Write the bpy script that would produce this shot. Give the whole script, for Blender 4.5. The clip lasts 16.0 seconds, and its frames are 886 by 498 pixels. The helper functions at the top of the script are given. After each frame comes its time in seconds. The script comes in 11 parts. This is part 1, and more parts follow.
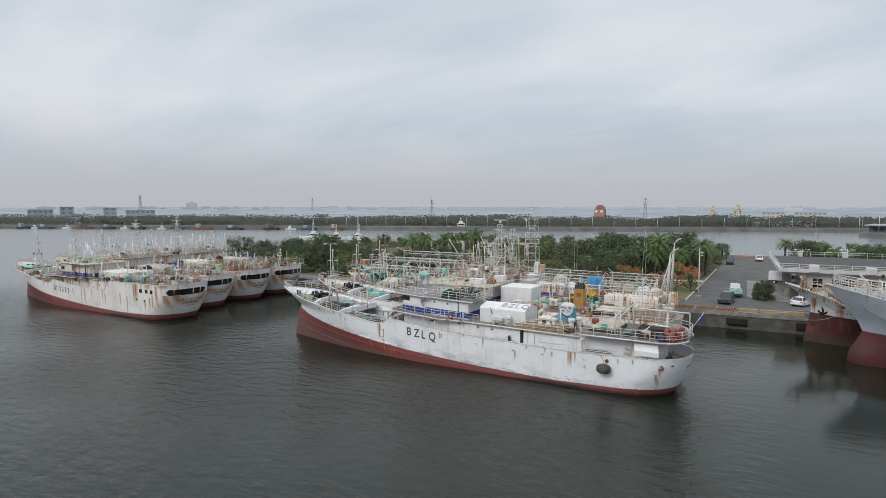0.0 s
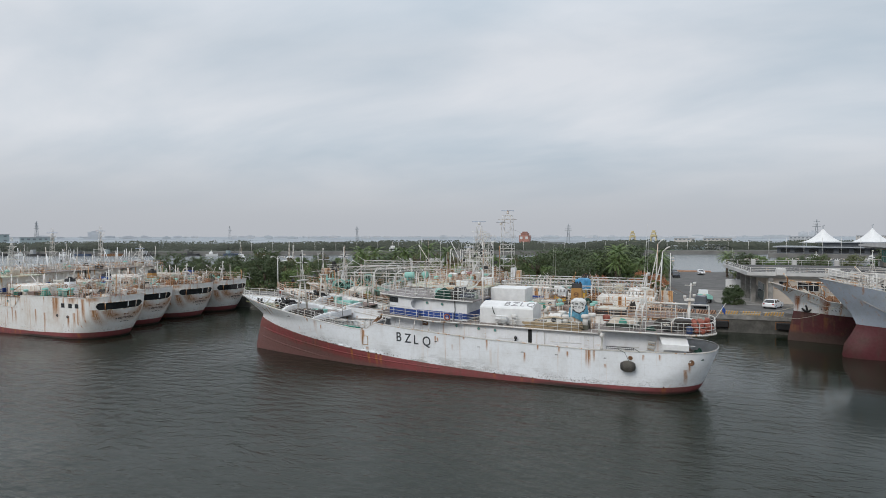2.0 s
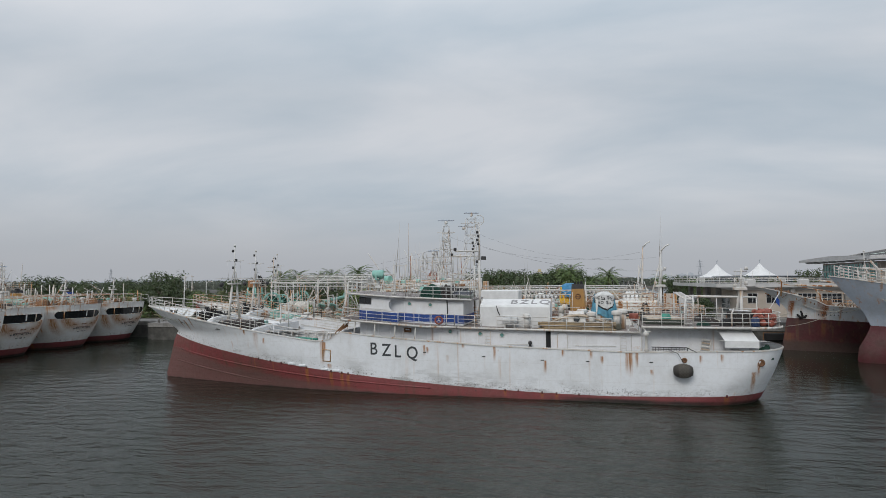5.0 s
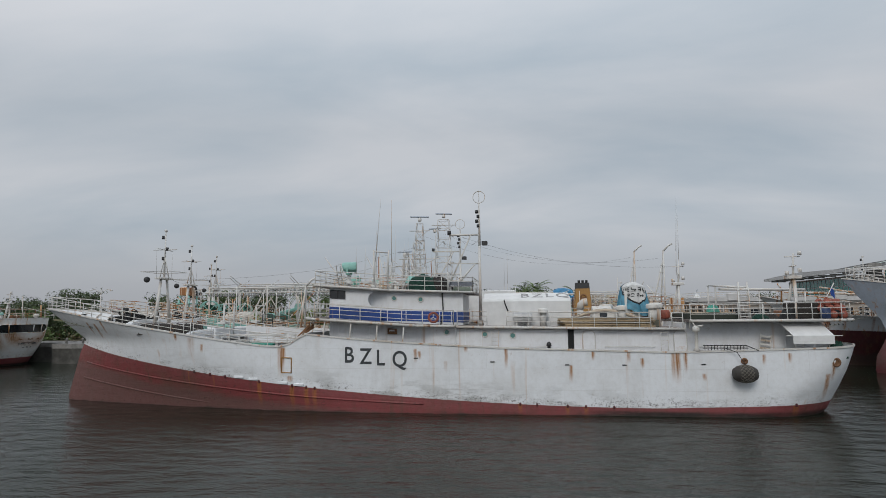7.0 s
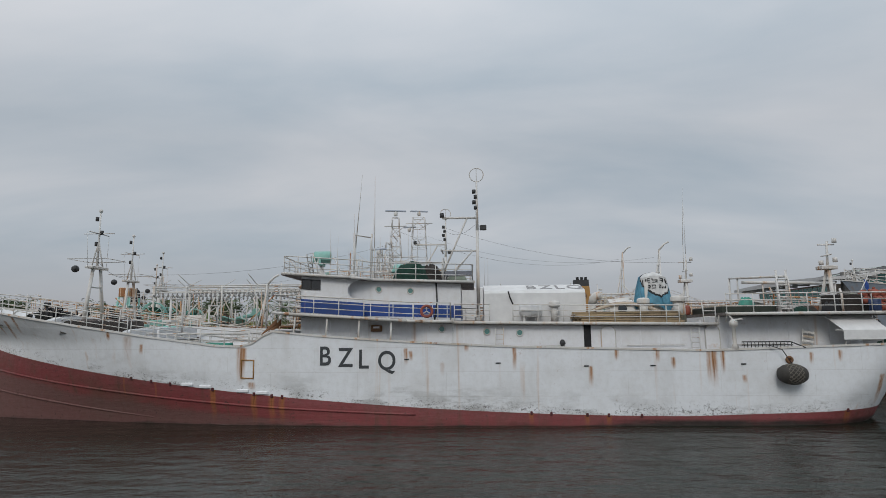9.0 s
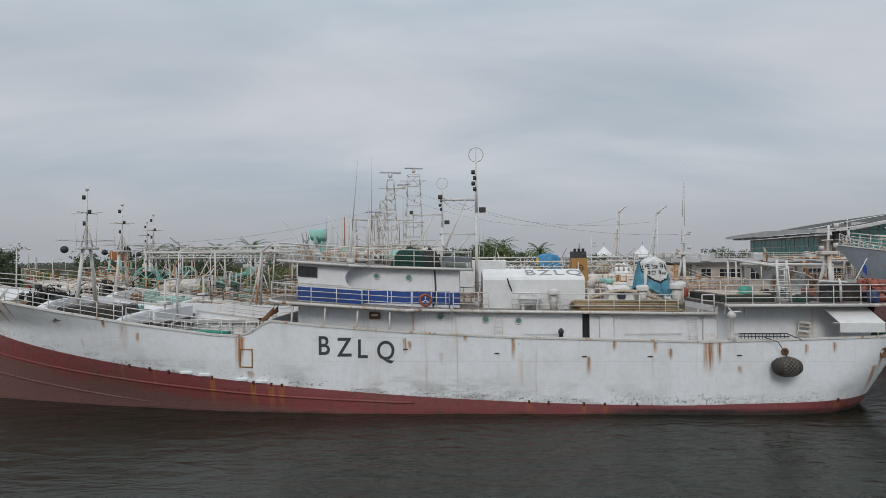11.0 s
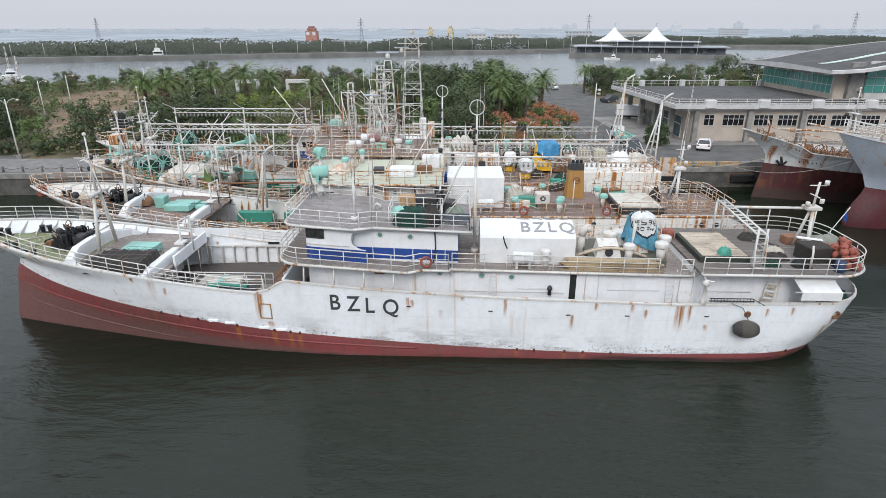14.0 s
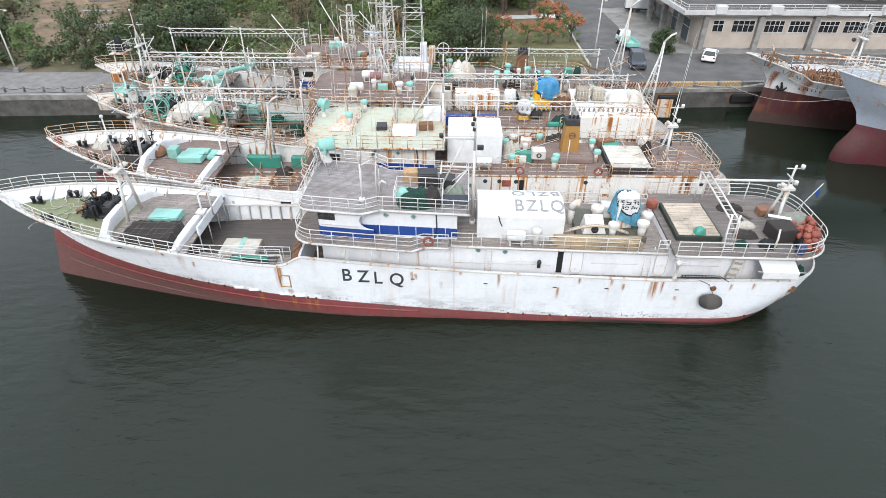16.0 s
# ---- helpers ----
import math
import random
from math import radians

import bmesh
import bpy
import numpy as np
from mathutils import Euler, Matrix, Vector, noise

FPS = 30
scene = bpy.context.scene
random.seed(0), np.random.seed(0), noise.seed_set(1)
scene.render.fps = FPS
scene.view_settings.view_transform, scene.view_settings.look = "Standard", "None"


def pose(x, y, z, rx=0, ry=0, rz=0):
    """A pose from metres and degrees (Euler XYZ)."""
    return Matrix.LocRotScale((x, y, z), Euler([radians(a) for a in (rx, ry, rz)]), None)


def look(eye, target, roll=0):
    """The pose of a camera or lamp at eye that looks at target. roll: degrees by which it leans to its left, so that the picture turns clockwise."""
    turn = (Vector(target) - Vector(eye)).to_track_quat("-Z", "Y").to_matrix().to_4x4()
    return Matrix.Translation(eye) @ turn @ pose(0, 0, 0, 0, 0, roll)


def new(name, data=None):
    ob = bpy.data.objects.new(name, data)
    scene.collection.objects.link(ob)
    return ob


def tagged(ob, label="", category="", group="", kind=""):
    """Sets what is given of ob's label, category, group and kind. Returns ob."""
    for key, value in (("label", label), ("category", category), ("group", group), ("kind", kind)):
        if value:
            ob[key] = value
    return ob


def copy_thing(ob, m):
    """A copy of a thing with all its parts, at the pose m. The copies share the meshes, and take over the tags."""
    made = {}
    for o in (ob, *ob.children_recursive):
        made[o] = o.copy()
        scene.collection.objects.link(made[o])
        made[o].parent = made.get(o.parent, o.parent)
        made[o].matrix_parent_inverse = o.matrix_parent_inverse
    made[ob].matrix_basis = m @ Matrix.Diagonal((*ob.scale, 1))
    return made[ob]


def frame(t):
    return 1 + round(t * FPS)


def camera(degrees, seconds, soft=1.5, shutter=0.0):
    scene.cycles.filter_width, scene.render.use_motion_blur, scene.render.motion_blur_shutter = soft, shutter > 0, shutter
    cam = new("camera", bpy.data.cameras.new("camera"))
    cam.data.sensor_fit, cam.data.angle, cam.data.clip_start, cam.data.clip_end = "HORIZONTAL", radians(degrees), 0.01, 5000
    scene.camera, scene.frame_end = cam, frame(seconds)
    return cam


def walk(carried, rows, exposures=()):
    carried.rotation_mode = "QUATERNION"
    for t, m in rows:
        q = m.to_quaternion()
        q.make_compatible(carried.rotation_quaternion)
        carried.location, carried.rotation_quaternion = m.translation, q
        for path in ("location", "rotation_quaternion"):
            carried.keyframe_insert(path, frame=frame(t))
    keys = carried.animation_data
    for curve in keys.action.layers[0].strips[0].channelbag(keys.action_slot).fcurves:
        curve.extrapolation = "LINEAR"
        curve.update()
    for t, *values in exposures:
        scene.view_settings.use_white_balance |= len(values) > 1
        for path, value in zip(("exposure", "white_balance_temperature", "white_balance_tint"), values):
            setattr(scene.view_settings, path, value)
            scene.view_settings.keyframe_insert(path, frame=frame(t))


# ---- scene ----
cam = camera(74.5, 16.0, soft=0.55)
METRES, EYE, TILT, LEAN, TURN = 67.0, 18.35, -4.3, 0.0, 30.0
ROWS = [
    (0.0, 0.0, 0.0, 0.0, 0.0, 0.0, 0.0),
    (0.5, -0.0333, 0.0232, -0.0157, -2.04, 0.76, 0.05),
    (1.0, -0.0625, 0.0465, -0.0266, -3.94, 1.28, 0.31),
    (1.5, -0.0903, 0.0749, -0.0427, -5.87, 2.17, 0.41),
    (2.0, -0.1144, 0.1066, -0.0552, -7.7, 2.9, 0.66),
    (2.5, -0.136, 0.1402, -0.0658, -9.5, 3.56, 0.87),
    (3.0, -0.1528, 0.1763, -0.0768, -11.17, 4.25, 1.05),
    (3.5, -0.167, 0.2134, -0.0865, -12.78, 4.93, 1.25),
    (4.0, -0.1775, 0.2521, -0.0969, -14.35, 5.62, 1.39),
    (6.5, -0.1999, 0.4508, -0.1412, -21.72, 9.38, 2.07),
    (7.0, -0.1998, 0.4912, -0.1494, -23.34, 10.24, 2.19),
    (7.5, -0.1984, 0.5317, -0.1552, -25.02, 11.02, 2.33),
    (8.0, -0.1959, 0.5636, -0.16, -26.44, 11.63, 2.49),
    (8.5, -0.1931, 0.5809, -0.1647, -27.2, 12.18, 2.52),
    (11.0, -0.1967, 0.5898, -0.1152, -28.57, 4.99, 2.46),
    (11.5, -0.1974, 0.5882, -0.0959, -28.6, 2.17, 2.38),
    (12.0, -0.1969, 0.5867, -0.0736, -28.6, -1.07, 2.32),
    (12.5, -0.197, 0.5852, -0.0489, -28.62, -4.62, 2.26),
    (13.0, -0.1966, 0.5833, -0.0207, -28.64, -8.57, 2.21),
    (13.5, -0.1958, 0.581, 0.0099, -28.59, -12.85, 2.14),
    (14.0, -0.1962, 0.5792, 0.0417, -28.64, -17.12, 2.06),
    (14.5, -0.1962, 0.5774, 0.0724, -28.61, -21.06, 1.98),
    (15.0, -0.1956, 0.5758, 0.1035, -28.57, -24.72, 1.97),
    (15.5, -0.1954, 0.575, 0.1332, -28.57, -28.0, 1.93),
    (16.0, -0.1946, 0.5742, 0.16, -28.55, -30.82, 1.89),
]
walk(cam, [(t, pose(0, 0, EYE, TILT, LEAN, TURN) @ pose(METRES * x, METRES * y, METRES * z, 90 + pitch, roll, yaw)) for t, x, y, z, yaw, pitch, roll in ROWS],
     exposures=[(0.0, -0.03, 6500, 10), (3.5, -0.12, 6500, 10), (7.0, -0.42, 6500, 10), (9.0, -0.46, 6500, 10), (11.0, -0.34, 6480, 10), (12.5, -0.1, 6420, 10.5), (13.5, 0.15, 6390, 11), (14.5, 0.52, 6370, 11.5), (16.0, 0.72, 6350, 11.5)])

# ---- sky, sun ----
world = bpy.data.worlds.new("overcast_sky")
world.use_nodes = True
scene.world = world
SUN_EL, SUN_AZ = 52.0, 215.0


def build_sky():
    nt = world.node_tree
    n, l = nt.nodes, nt.links
    n.clear()
    out = n.new("ShaderNodeOutputWorld")
    bg = n.new("ShaderNodeBackground")
    sky = n.new("ShaderNodeTexSky")
    sky.sky_type = 'NISHITA'
    sky.sun_disc = False
    sky.sun_elevation = radians(SUN_EL)
    sky.sun_rotation = radians(SUN_AZ)
    sky.dust_density = 3.0
    scale = n.new("ShaderNodeVectorMath")
    scale.operation = 'SCALE'
    scale.inputs["Scale"].default_value = 0.09
    l.new(sky.outputs[0], scale.inputs[0])
    tc = n.new("ShaderNodeTexCoord")
    sep = n.new("ShaderNodeSeparateXYZ")
    l.new(tc.outputs["Generated"], sep.inputs[0])
    # cloud sheet: project the direction on a flat layer overhead
    add = n.new("ShaderNodeMath")
    add.operation = 'ADD'
    add.inputs[1].default_value = 0.3
    mx = n.new("ShaderNodeMath")
    mx.operation = 'MAXIMUM'
    mx.inputs[1].default_value = 0.0
    l.new(sep.outputs["Z"], mx.inputs[0])
    l.new(mx.outputs[0], add.inputs[0])
    dv = n.new("ShaderNodeVectorMath")
    dv.operation = 'DIVIDE'
    comb = n.new("ShaderNodeCombineXYZ")
    for i in range(3):
        l.new(add.outputs[0], comb.inputs[i])
    l.new(tc.outputs["Generated"], dv.inputs[0])
    l.new(comb.outputs[0], dv.inputs[1])
    mp = n.new("ShaderNodeMapping")
    mp.inputs["Scale"].default_value = (0.8, 1.5, 1.0)
    mp.inputs["Rotation"].default_value = (0, 0, radians(24))
    mp.inputs["Location"].default_value = (3.1, 1.7, 0.0)
    l.new(dv.outputs[0], mp.inputs[0])
    ns = n.new("ShaderNodeTexNoise")
    ns.inputs["Scale"].default_value = 1.25
    ns.inputs["Detail"].default_value = 7.0
    ns.inputs["Roughness"].default_value = 0.5
    ns.inputs["Distortion"].default_value = 0.25
    l.new(mp.outputs[0], ns.inputs["Vector"])
    ramp = n.new("ShaderNodeValToRGB")
    e = ramp.color_ramp.elements
    e[0].position, e[0].color = 0.34, (0.535, 0.62, 0.70, 1)
    e[1].position, e[1].color = 0.66, (0.775, 0.805, 0.85, 1)
    l.new(ns.outputs["Fac"], ramp.inputs[0])
    # towards the horizon the sheet thins into an even grey
    hz = n.new("ShaderNodeMapRange")
    hz.inputs["From Min"].default_value, hz.inputs["From Max"].default_value = 0.01, 0.17
    hz.interpolation_type = 'SMOOTHSTEP'
    l.new(sep.outputs["Z"], hz.inputs["Value"])
    m1 = n.new("ShaderNodeMix")
    m1.data_type = 'RGBA'
    m1.inputs["A"].default_value = (0.53, 0.555, 0.60, 1)
    l.new(hz.outputs[0], m1.inputs["Factor"])
    l.new(ramp.outputs[0], m1.inputs["B"])
    # an overcast sky is brighter overhead
    up = n.new("ShaderNodeMapRange")
    up.inputs["From Min"].default_value, up.inputs["From Max"].default_value = 0.3, 0.95
    up.inputs["To Min"].default_value, up.inputs["To Max"].default_value = 1.0, 1.9
    l.new(sep.outputs["Z"], up.inputs["Value"])
    br = n.new("ShaderNodeVectorMath")
    br.operation = 'SCALE'
    l.new(m1.outputs["Result"], br.inputs[0])
    l.new(up.outputs[0], br.inputs["Scale"])
    mix = n.new("ShaderNodeMix")
    mix.data_type = 'RGBA'
    mix.inputs["Factor"].default_value = 0.9
    l.new(scale.outputs[0], mix.inputs["A"])
    l.new(br.outputs[0], mix.inputs["B"])
    l.new(mix.outputs["Result"], bg.inputs["Color"])
    bg.inputs["Strength"].default_value = 1.0
    l.new(bg.outputs[0], out.inputs[0])


build_sky()
sun = new("sun", bpy.data.lights.new("sun", 'SUN'))
sun.data.energy, sun.data.angle, sun.data.color = 1.35, radians(20), (1.0, 0.96, 0.9)
sun.matrix_world = look((-30 + 60 * math.sin(radians(-20)), -60, 78), (-30, 50, 0))


# ---- materials ----
def nodes_of(name):
    m = bpy.data.materials.new(name)
    m.use_nodes = True
    nt = m.node_tree
    return m, nt, nt.nodes["Principled BSDF"]


def tex(nt, kind, scale, vec=None, detail=4.0, rough=0.55, **kw):
    t = nt.nodes.new("ShaderNodeTex" + kind)
    t.inputs["Scale"].default_value = scale
    if kind == "Noise":
        t.inputs["Detail"].default_value, t.inputs["Roughness"].default_value = detail, rough
    if vec is not None:
        nt.links.new(vec, t.inputs["Vector"])
    return t


def coords(nt, sx=1.0, sy=1.0, sz=1.0, space="Object"):
    tc = nt.nodes.new("ShaderNodeTexCoord")
    mp = nt.nodes.new("ShaderNodeMapping")
    mp.inputs["Scale"].default_value = (sx, sy, sz)
    nt.links.new(tc.outputs[space], mp.inputs[0])
    return mp.outputs[0]


def ramp_of(nt, fac, lo, hi, a=0.0, b=1.0):
    r = nt.nodes.new("ShaderNodeMapRange")
    r.inputs["From Min"].default_value, r.inputs["From Max"].default_value = lo, hi
    r.inputs["To Min"].default_value, r.inputs["To Max"].default_value = a, b
    r.interpolation_type = 'SMOOTHSTEP'
    nt.links.new(fac, r.inputs["Value"])
    return r.outputs[0]


def blend(nt, fac, a, b):
    m = nt.nodes.new("ShaderNodeMix")
    m.data_type = 'RGBA'
    if isinstance(fac, float):
        m.inputs["Factor"].default_value = fac
    else:
        nt.links.new(fac, m.inputs["Factor"])
    for key, v in (("A", a), ("B", b)):
        if isinstance(v, tuple):
            m.inputs[key].default_value = (*v[:3], 1)
        else:
            nt.links.new(v, m.inputs[key])
    return m.outputs["Result"]


def mul(nt, a, b):
    m = nt.nodes.new("ShaderNodeMath")
    m.operation = 'MULTIPLY'
    for i, v in enumerate((a, b)):
        if isinstance(v, float):
            m.inputs[i].default_value = v
        else:
            nt.links.new(v, m.inputs[i])
    return m.outputs[0]


def bump(nt, bs, height, strength=0.2, dist=0.02):
    b = nt.nodes.new("ShaderNodeBump")
    b.inputs["Strength"].default_value, b.inputs["Distance"].default_value = strength, dist
    nt.links.new(height, b.inputs["Height"])
    nt.links.new(b.outputs[0], bs.inputs["Normal"])


def steel(name, paint, rust=0.35, streak=0.4, dirt=(0.34, 0.32, 0.28), grime=0.5, rough=0.45, rustcol=(0.26, 0.095, 0.028), heavy=0.0, runcol=(0.52, 0.27, 0.09)):
    """Old paint on plate: fading, grime, vertical rust runs and chipped spots."""
    m, nt, bs = nodes_of(name)
    v = coords(nt)
    big = tex(nt, "Noise", 0.33, v, 6, 0.62)
    fine = tex(nt, "Noise", 3.2, v, 8, 0.7)
    run = tex(nt, "Noise", 1.0, coords(nt, 2.6, 2.6, 0.07), 4, 0.55)
    wide = tex(nt, "Noise", 1.0, coords(nt, 0.9, 0.9, 0.22), 5, 0.6)
    zone = tex(nt, "Noise", 0.27, coords(nt, 1, 1, 0.6), 3, 0.6)
    spots = tex(nt, "Noise", 2.1, v, 10, 0.75)
    col = blend(nt, mul(nt, ramp_of(nt, big.outputs["Fac"], 0.46, 0.72), grime), paint, dirt)
    col = blend(nt, ramp_of(nt, wide.outputs["Fac"], 0.5, 0.72, 0.0, 0.55 * grime), col, tuple(c * 0.85 for c in dirt))
    col = blend(nt, ramp_of(nt, fine.outputs["Fac"], 0.42, 0.75, 0.0, 0.3), col, dirt)
    runs = mul(nt, ramp_of(nt, run.outputs["Fac"], 0.585 - 0.08 * heavy, 0.70 - 0.12 * heavy), ramp_of(nt, zone.outputs["Fac"], 0.47 - 0.13 * heavy, 0.60 - 0.13 * heavy))
    col = blend(nt, mul(nt, runs, streak), col, runcol)
    core = mul(nt, ramp_of(nt, run.outputs["Fac"], 0.66 - 0.09 * heavy, 0.74 - 0.12 * heavy), ramp_of(nt, zone.outputs["Fac"], 0.50 - 0.12 * heavy, 0.62 - 0.12 * heavy))
    col = blend(nt, mul(nt, core, streak), col, rustcol)
    chip = mul(nt, ramp_of(nt, spots.outputs["Fac"], 0.63 - 0.07 * heavy, 0.69 - 0.07 * heavy), ramp_of(nt, big.outputs["Fac"], 0.38, 0.6, 0.35, 1.0))
    col = blend(nt, mul(nt, chip, rust), col, rustcol)
    nt.links.new(col, bs.inputs["Base Color"])
    nt.links.new(ramp_of(nt, fine.outputs["Fac"], 0.3, 0.7, rough - 0.08, rough + 0.2), bs.inputs["Roughness"])
    bump(nt, bs, wide.outputs["Fac"], 0.35, 0.06)
    return m


def add_stains(m, runs, flake=None, slime=None, tint=(0.37, 0.155, 0.035)):
    """Rust runs at their places on a hull: (x, top, bottom, half width, strength); flaking along a height; slime below one."""
    nt = m.node_tree
    bs = nt.nodes["Principled BSDF"]
    col = bs.inputs["Base Color"].links[0].from_socket
    tc = nt.nodes.new("ShaderNodeTexCoord")
    sp = nt.nodes.new("ShaderNodeSeparateXYZ")
    nt.links.new(tc.outputs["Object"], sp.inputs[0])
    wob = tex(nt, "Noise", 1.3, coords(nt), 4, 0.6)
    thin = tex(nt, "Noise", 1.0, coords(nt, 9, 9, 0.35), 4, 0.6)
    side = tex(nt, "Noise", 1.0, coords(nt, 0.8, 0.8, 1.6), 3, 0.6)
    wander = nt.nodes.new("ShaderNodeMath")
    wander.operation = 'MULTIPLY_ADD'
    nt.links.new(side.outputs["Fac"], wander.inputs[0])
    wander.inputs[1].default_value = 0.16
    sh = nt.nodes.new("ShaderNodeMath")
    sh.operation = 'SUBTRACT'
    nt.links.new(sp.outputs["X"], sh.inputs[0])
    sh.inputs[1].default_value = 0.08
    nt.links.new(sh.outputs[0], wander.inputs[2])
    for x, top, bot, w, k in runs:
        d = nt.nodes.new("ShaderNodeMath")
        d.operation = 'SUBTRACT'
        nt.links.new(wander.outputs[0], d.inputs[0])
        d.inputs[1].default_value = x
        ab = nt.nodes.new("ShaderNodeMath")
        ab.operation = 'ABSOLUTE'
        nt.links.new(d.outputs[0], ab.inputs[0])
        across = ramp_of(nt, ab.outputs[0], 0.15 * w, 0.9 * w, 1.0, 0.0)
        down = mul(nt, ramp_of(nt, sp.outputs["Z"], bot, lerp_(bot, top, 0.75)), ramp_of(nt, sp.outputs["Z"], top, top + 0.12, 1.0, 0.0))
        f = mul(nt, mul(nt, across, down), ramp_of(nt, thin.outputs["Fac"], 0.32, 0.58, 0.45, 1.0))
        col = blend(nt, mul(nt, f, min(0.95, 1.3 * k)), col, tint)
        core = mul(nt, mul(nt, ramp_of(nt, ab.outputs[0], 0.05 * w, 0.3 * w, 1.0, 0.0), down), ramp_of(nt, thin.outputs["Fac"], 0.48, 0.62))
        col = blend(nt, mul(nt, core, 0.8 * k), col, tuple(c * 0.42 for c in tint))
    if flake:
        z0, z1 = flake
        fl = tex(nt, "Noise", 5.5, coords(nt), 9, 0.78)
        zone = tex(nt, "Noise", 0.3, coords(nt), 3)
        band = mul(nt, ramp_of(nt, sp.outputs["Z"], z0, z1, 1.0, 0.0), ramp_of(nt, zone.outputs["Fac"], 0.42, 0.56))
        col = blend(nt, mul(nt, band, ramp_of(nt, fl.outputs["Fac"], 0.53, 0.6, 0.0, 0.9)), col, (0.06, 0.05, 0.045))
    if slime:
        s1 = nt.nodes.new("ShaderNodeMath")
        s1.operation = 'MULTIPLY_ADD'
        nt.links.new(wob.outputs["Fac"], s1.inputs[0])
        s1.inputs[1].default_value = -0.7
        nt.links.new(sp.outputs["Z"], s1.inputs[2])
        col = blend(nt, ramp_of(nt, s1.outputs[0], slime[0] - 0.35, slime[1] - 0.35, 0.85, 0.0), col, (0.055, 0.035, 0.028))
    nt.links.new(col, bs.inputs["Base Color"])
    return m


def height_over_red(nt):
    """Height over the red paint line, which rises towards the bow."""
    tc = nt.nodes.new("ShaderNodeTexCoord")
    sp = nt.nodes.new("ShaderNodeSeparateXYZ")
    nt.links.new(tc.outputs["Object"], sp.inputs[0])
    s = ramp_lin(nt, sp.outputs["X"], 17.0, -23.0)
    pw = nt.nodes.new("ShaderNodeMath")
    pw.operation = 'POWER'
    nt.links.new(s, pw.inputs[0])
    pw.inputs[1].default_value = 1.95
    ma = nt.nodes.new("ShaderNodeMath")
    ma.operation = 'MULTIPLY_ADD'
    nt.links.new(pw.outputs[0], ma.inputs[0])
    ma.inputs[1].default_value, ma.inputs[2].default_value = -3.55, -0.26
    ad = nt.nodes.new("ShaderNodeMath")
    nt.links.new(ma.outputs[0], ad.inputs[0])
    nt.links.new(sp.outputs["Z"], ad.inputs[1])
    return ad.outputs[0], sp


def ramp_lin(nt, v, lo, hi):
    r = nt.nodes.new("ShaderNodeMapRange")
    r.inputs["From Min"].default_value, r.inputs["From Max"].default_value = lo, hi
    nt.links.new(v, r.inputs["Value"])
    return r.outputs[0]


def wear_white(m):
    """Scuffed grey smears and flaking low on the plating, faint plate seams."""
    nt = m.node_tree
    bs = nt.nodes["Principled BSDF"]
    col = bs.inputs["Base Color"].links[0].from_socket
    h, sp = height_over_red(nt)
    smear = tex(nt, "Noise", 1.0, coords(nt, 0.45, 0.45, 1.7), 7, 0.65)
    patch = tex(nt, "Noise", 0.22, coords(nt), 4, 0.6)
    grit = tex(nt, "Noise", 6.5, coords(nt, 1, 1, 1.5), 10, 0.8)
    low = ramp_of(nt, h, 0.1, 1.7, 1.0, 0.0)
    f = mul(nt, mul(nt, low, ramp_of(nt, smear.outputs["Fac"], 0.44, 0.6)), ramp_of(nt, patch.outputs["Fac"], 0.42, 0.62, 0.08, 0.65))
    col = blend(nt, f, col, (0.34, 0.34, 0.33))
    f = mul(nt, mul(nt, ramp_of(nt, h, 0.0, 0.75, 1.0, 0.0), ramp_of(nt, grit.outputs["Fac"], 0.53, 0.58)), ramp_of(nt, smear.outputs["Fac"], 0.42, 0.56, 0.0, 0.9))
    col = blend(nt, f, col, (0.07, 0.06, 0.055))
    f = mul(nt, ramp_of(nt, grit.outputs["Fac"], 0.62, 0.68, 0.0, 0.7), ramp_of(nt, patch.outputs["Fac"], 0.42, 0.6, 0.2, 1.0))
    col = blend(nt, f, col, (0.30, 0.21, 0.14))
    br = nt.nodes.new("ShaderNodeTexBrick")
    br.inputs["Scale"].default_value = 1.0
    br.inputs["Brick Width"].default_value, br.inputs["Row Height"].default_value = 4.6, 1.25
    br.inputs["Mortar Size"].default_value, br.inputs["Mortar Smooth"].default_value = 0.012, 0.4
    cb = nt.nodes.new("ShaderNodeCombineXYZ")
    nt.links.new(sp.outputs["X"], cb.inputs[0])
    nt.links.new(sp.outputs["Z"], cb.inputs[1])
    nt.links.new(cb.outputs[0], br.inputs["Vector"])
    col = blend(nt, mul(nt, br.outputs["Fac"], 0.22), col, (0.36, 0.34, 0.31))
    nt.links.new(col, bs.inputs["Base Color"])
    # buckled plating between the frames
    wv = tex(nt, "Noise", 0.75, coords(nt, 1.3, 1.0, 0.8), 3, 0.5)
    sm = nt.nodes.new("ShaderNodeMath")
    sm.operation = 'MULTIPLY_ADD'
    nt.links.new(br.outputs["Fac"], sm.inputs[0])
    sm.inputs[1].default_value = -0.08
    nt.links.new(wv.outputs["Fac"], sm.inputs[2])
    bump(nt, bs, sm.outputs[0], 0.55, 0.12)
    return m


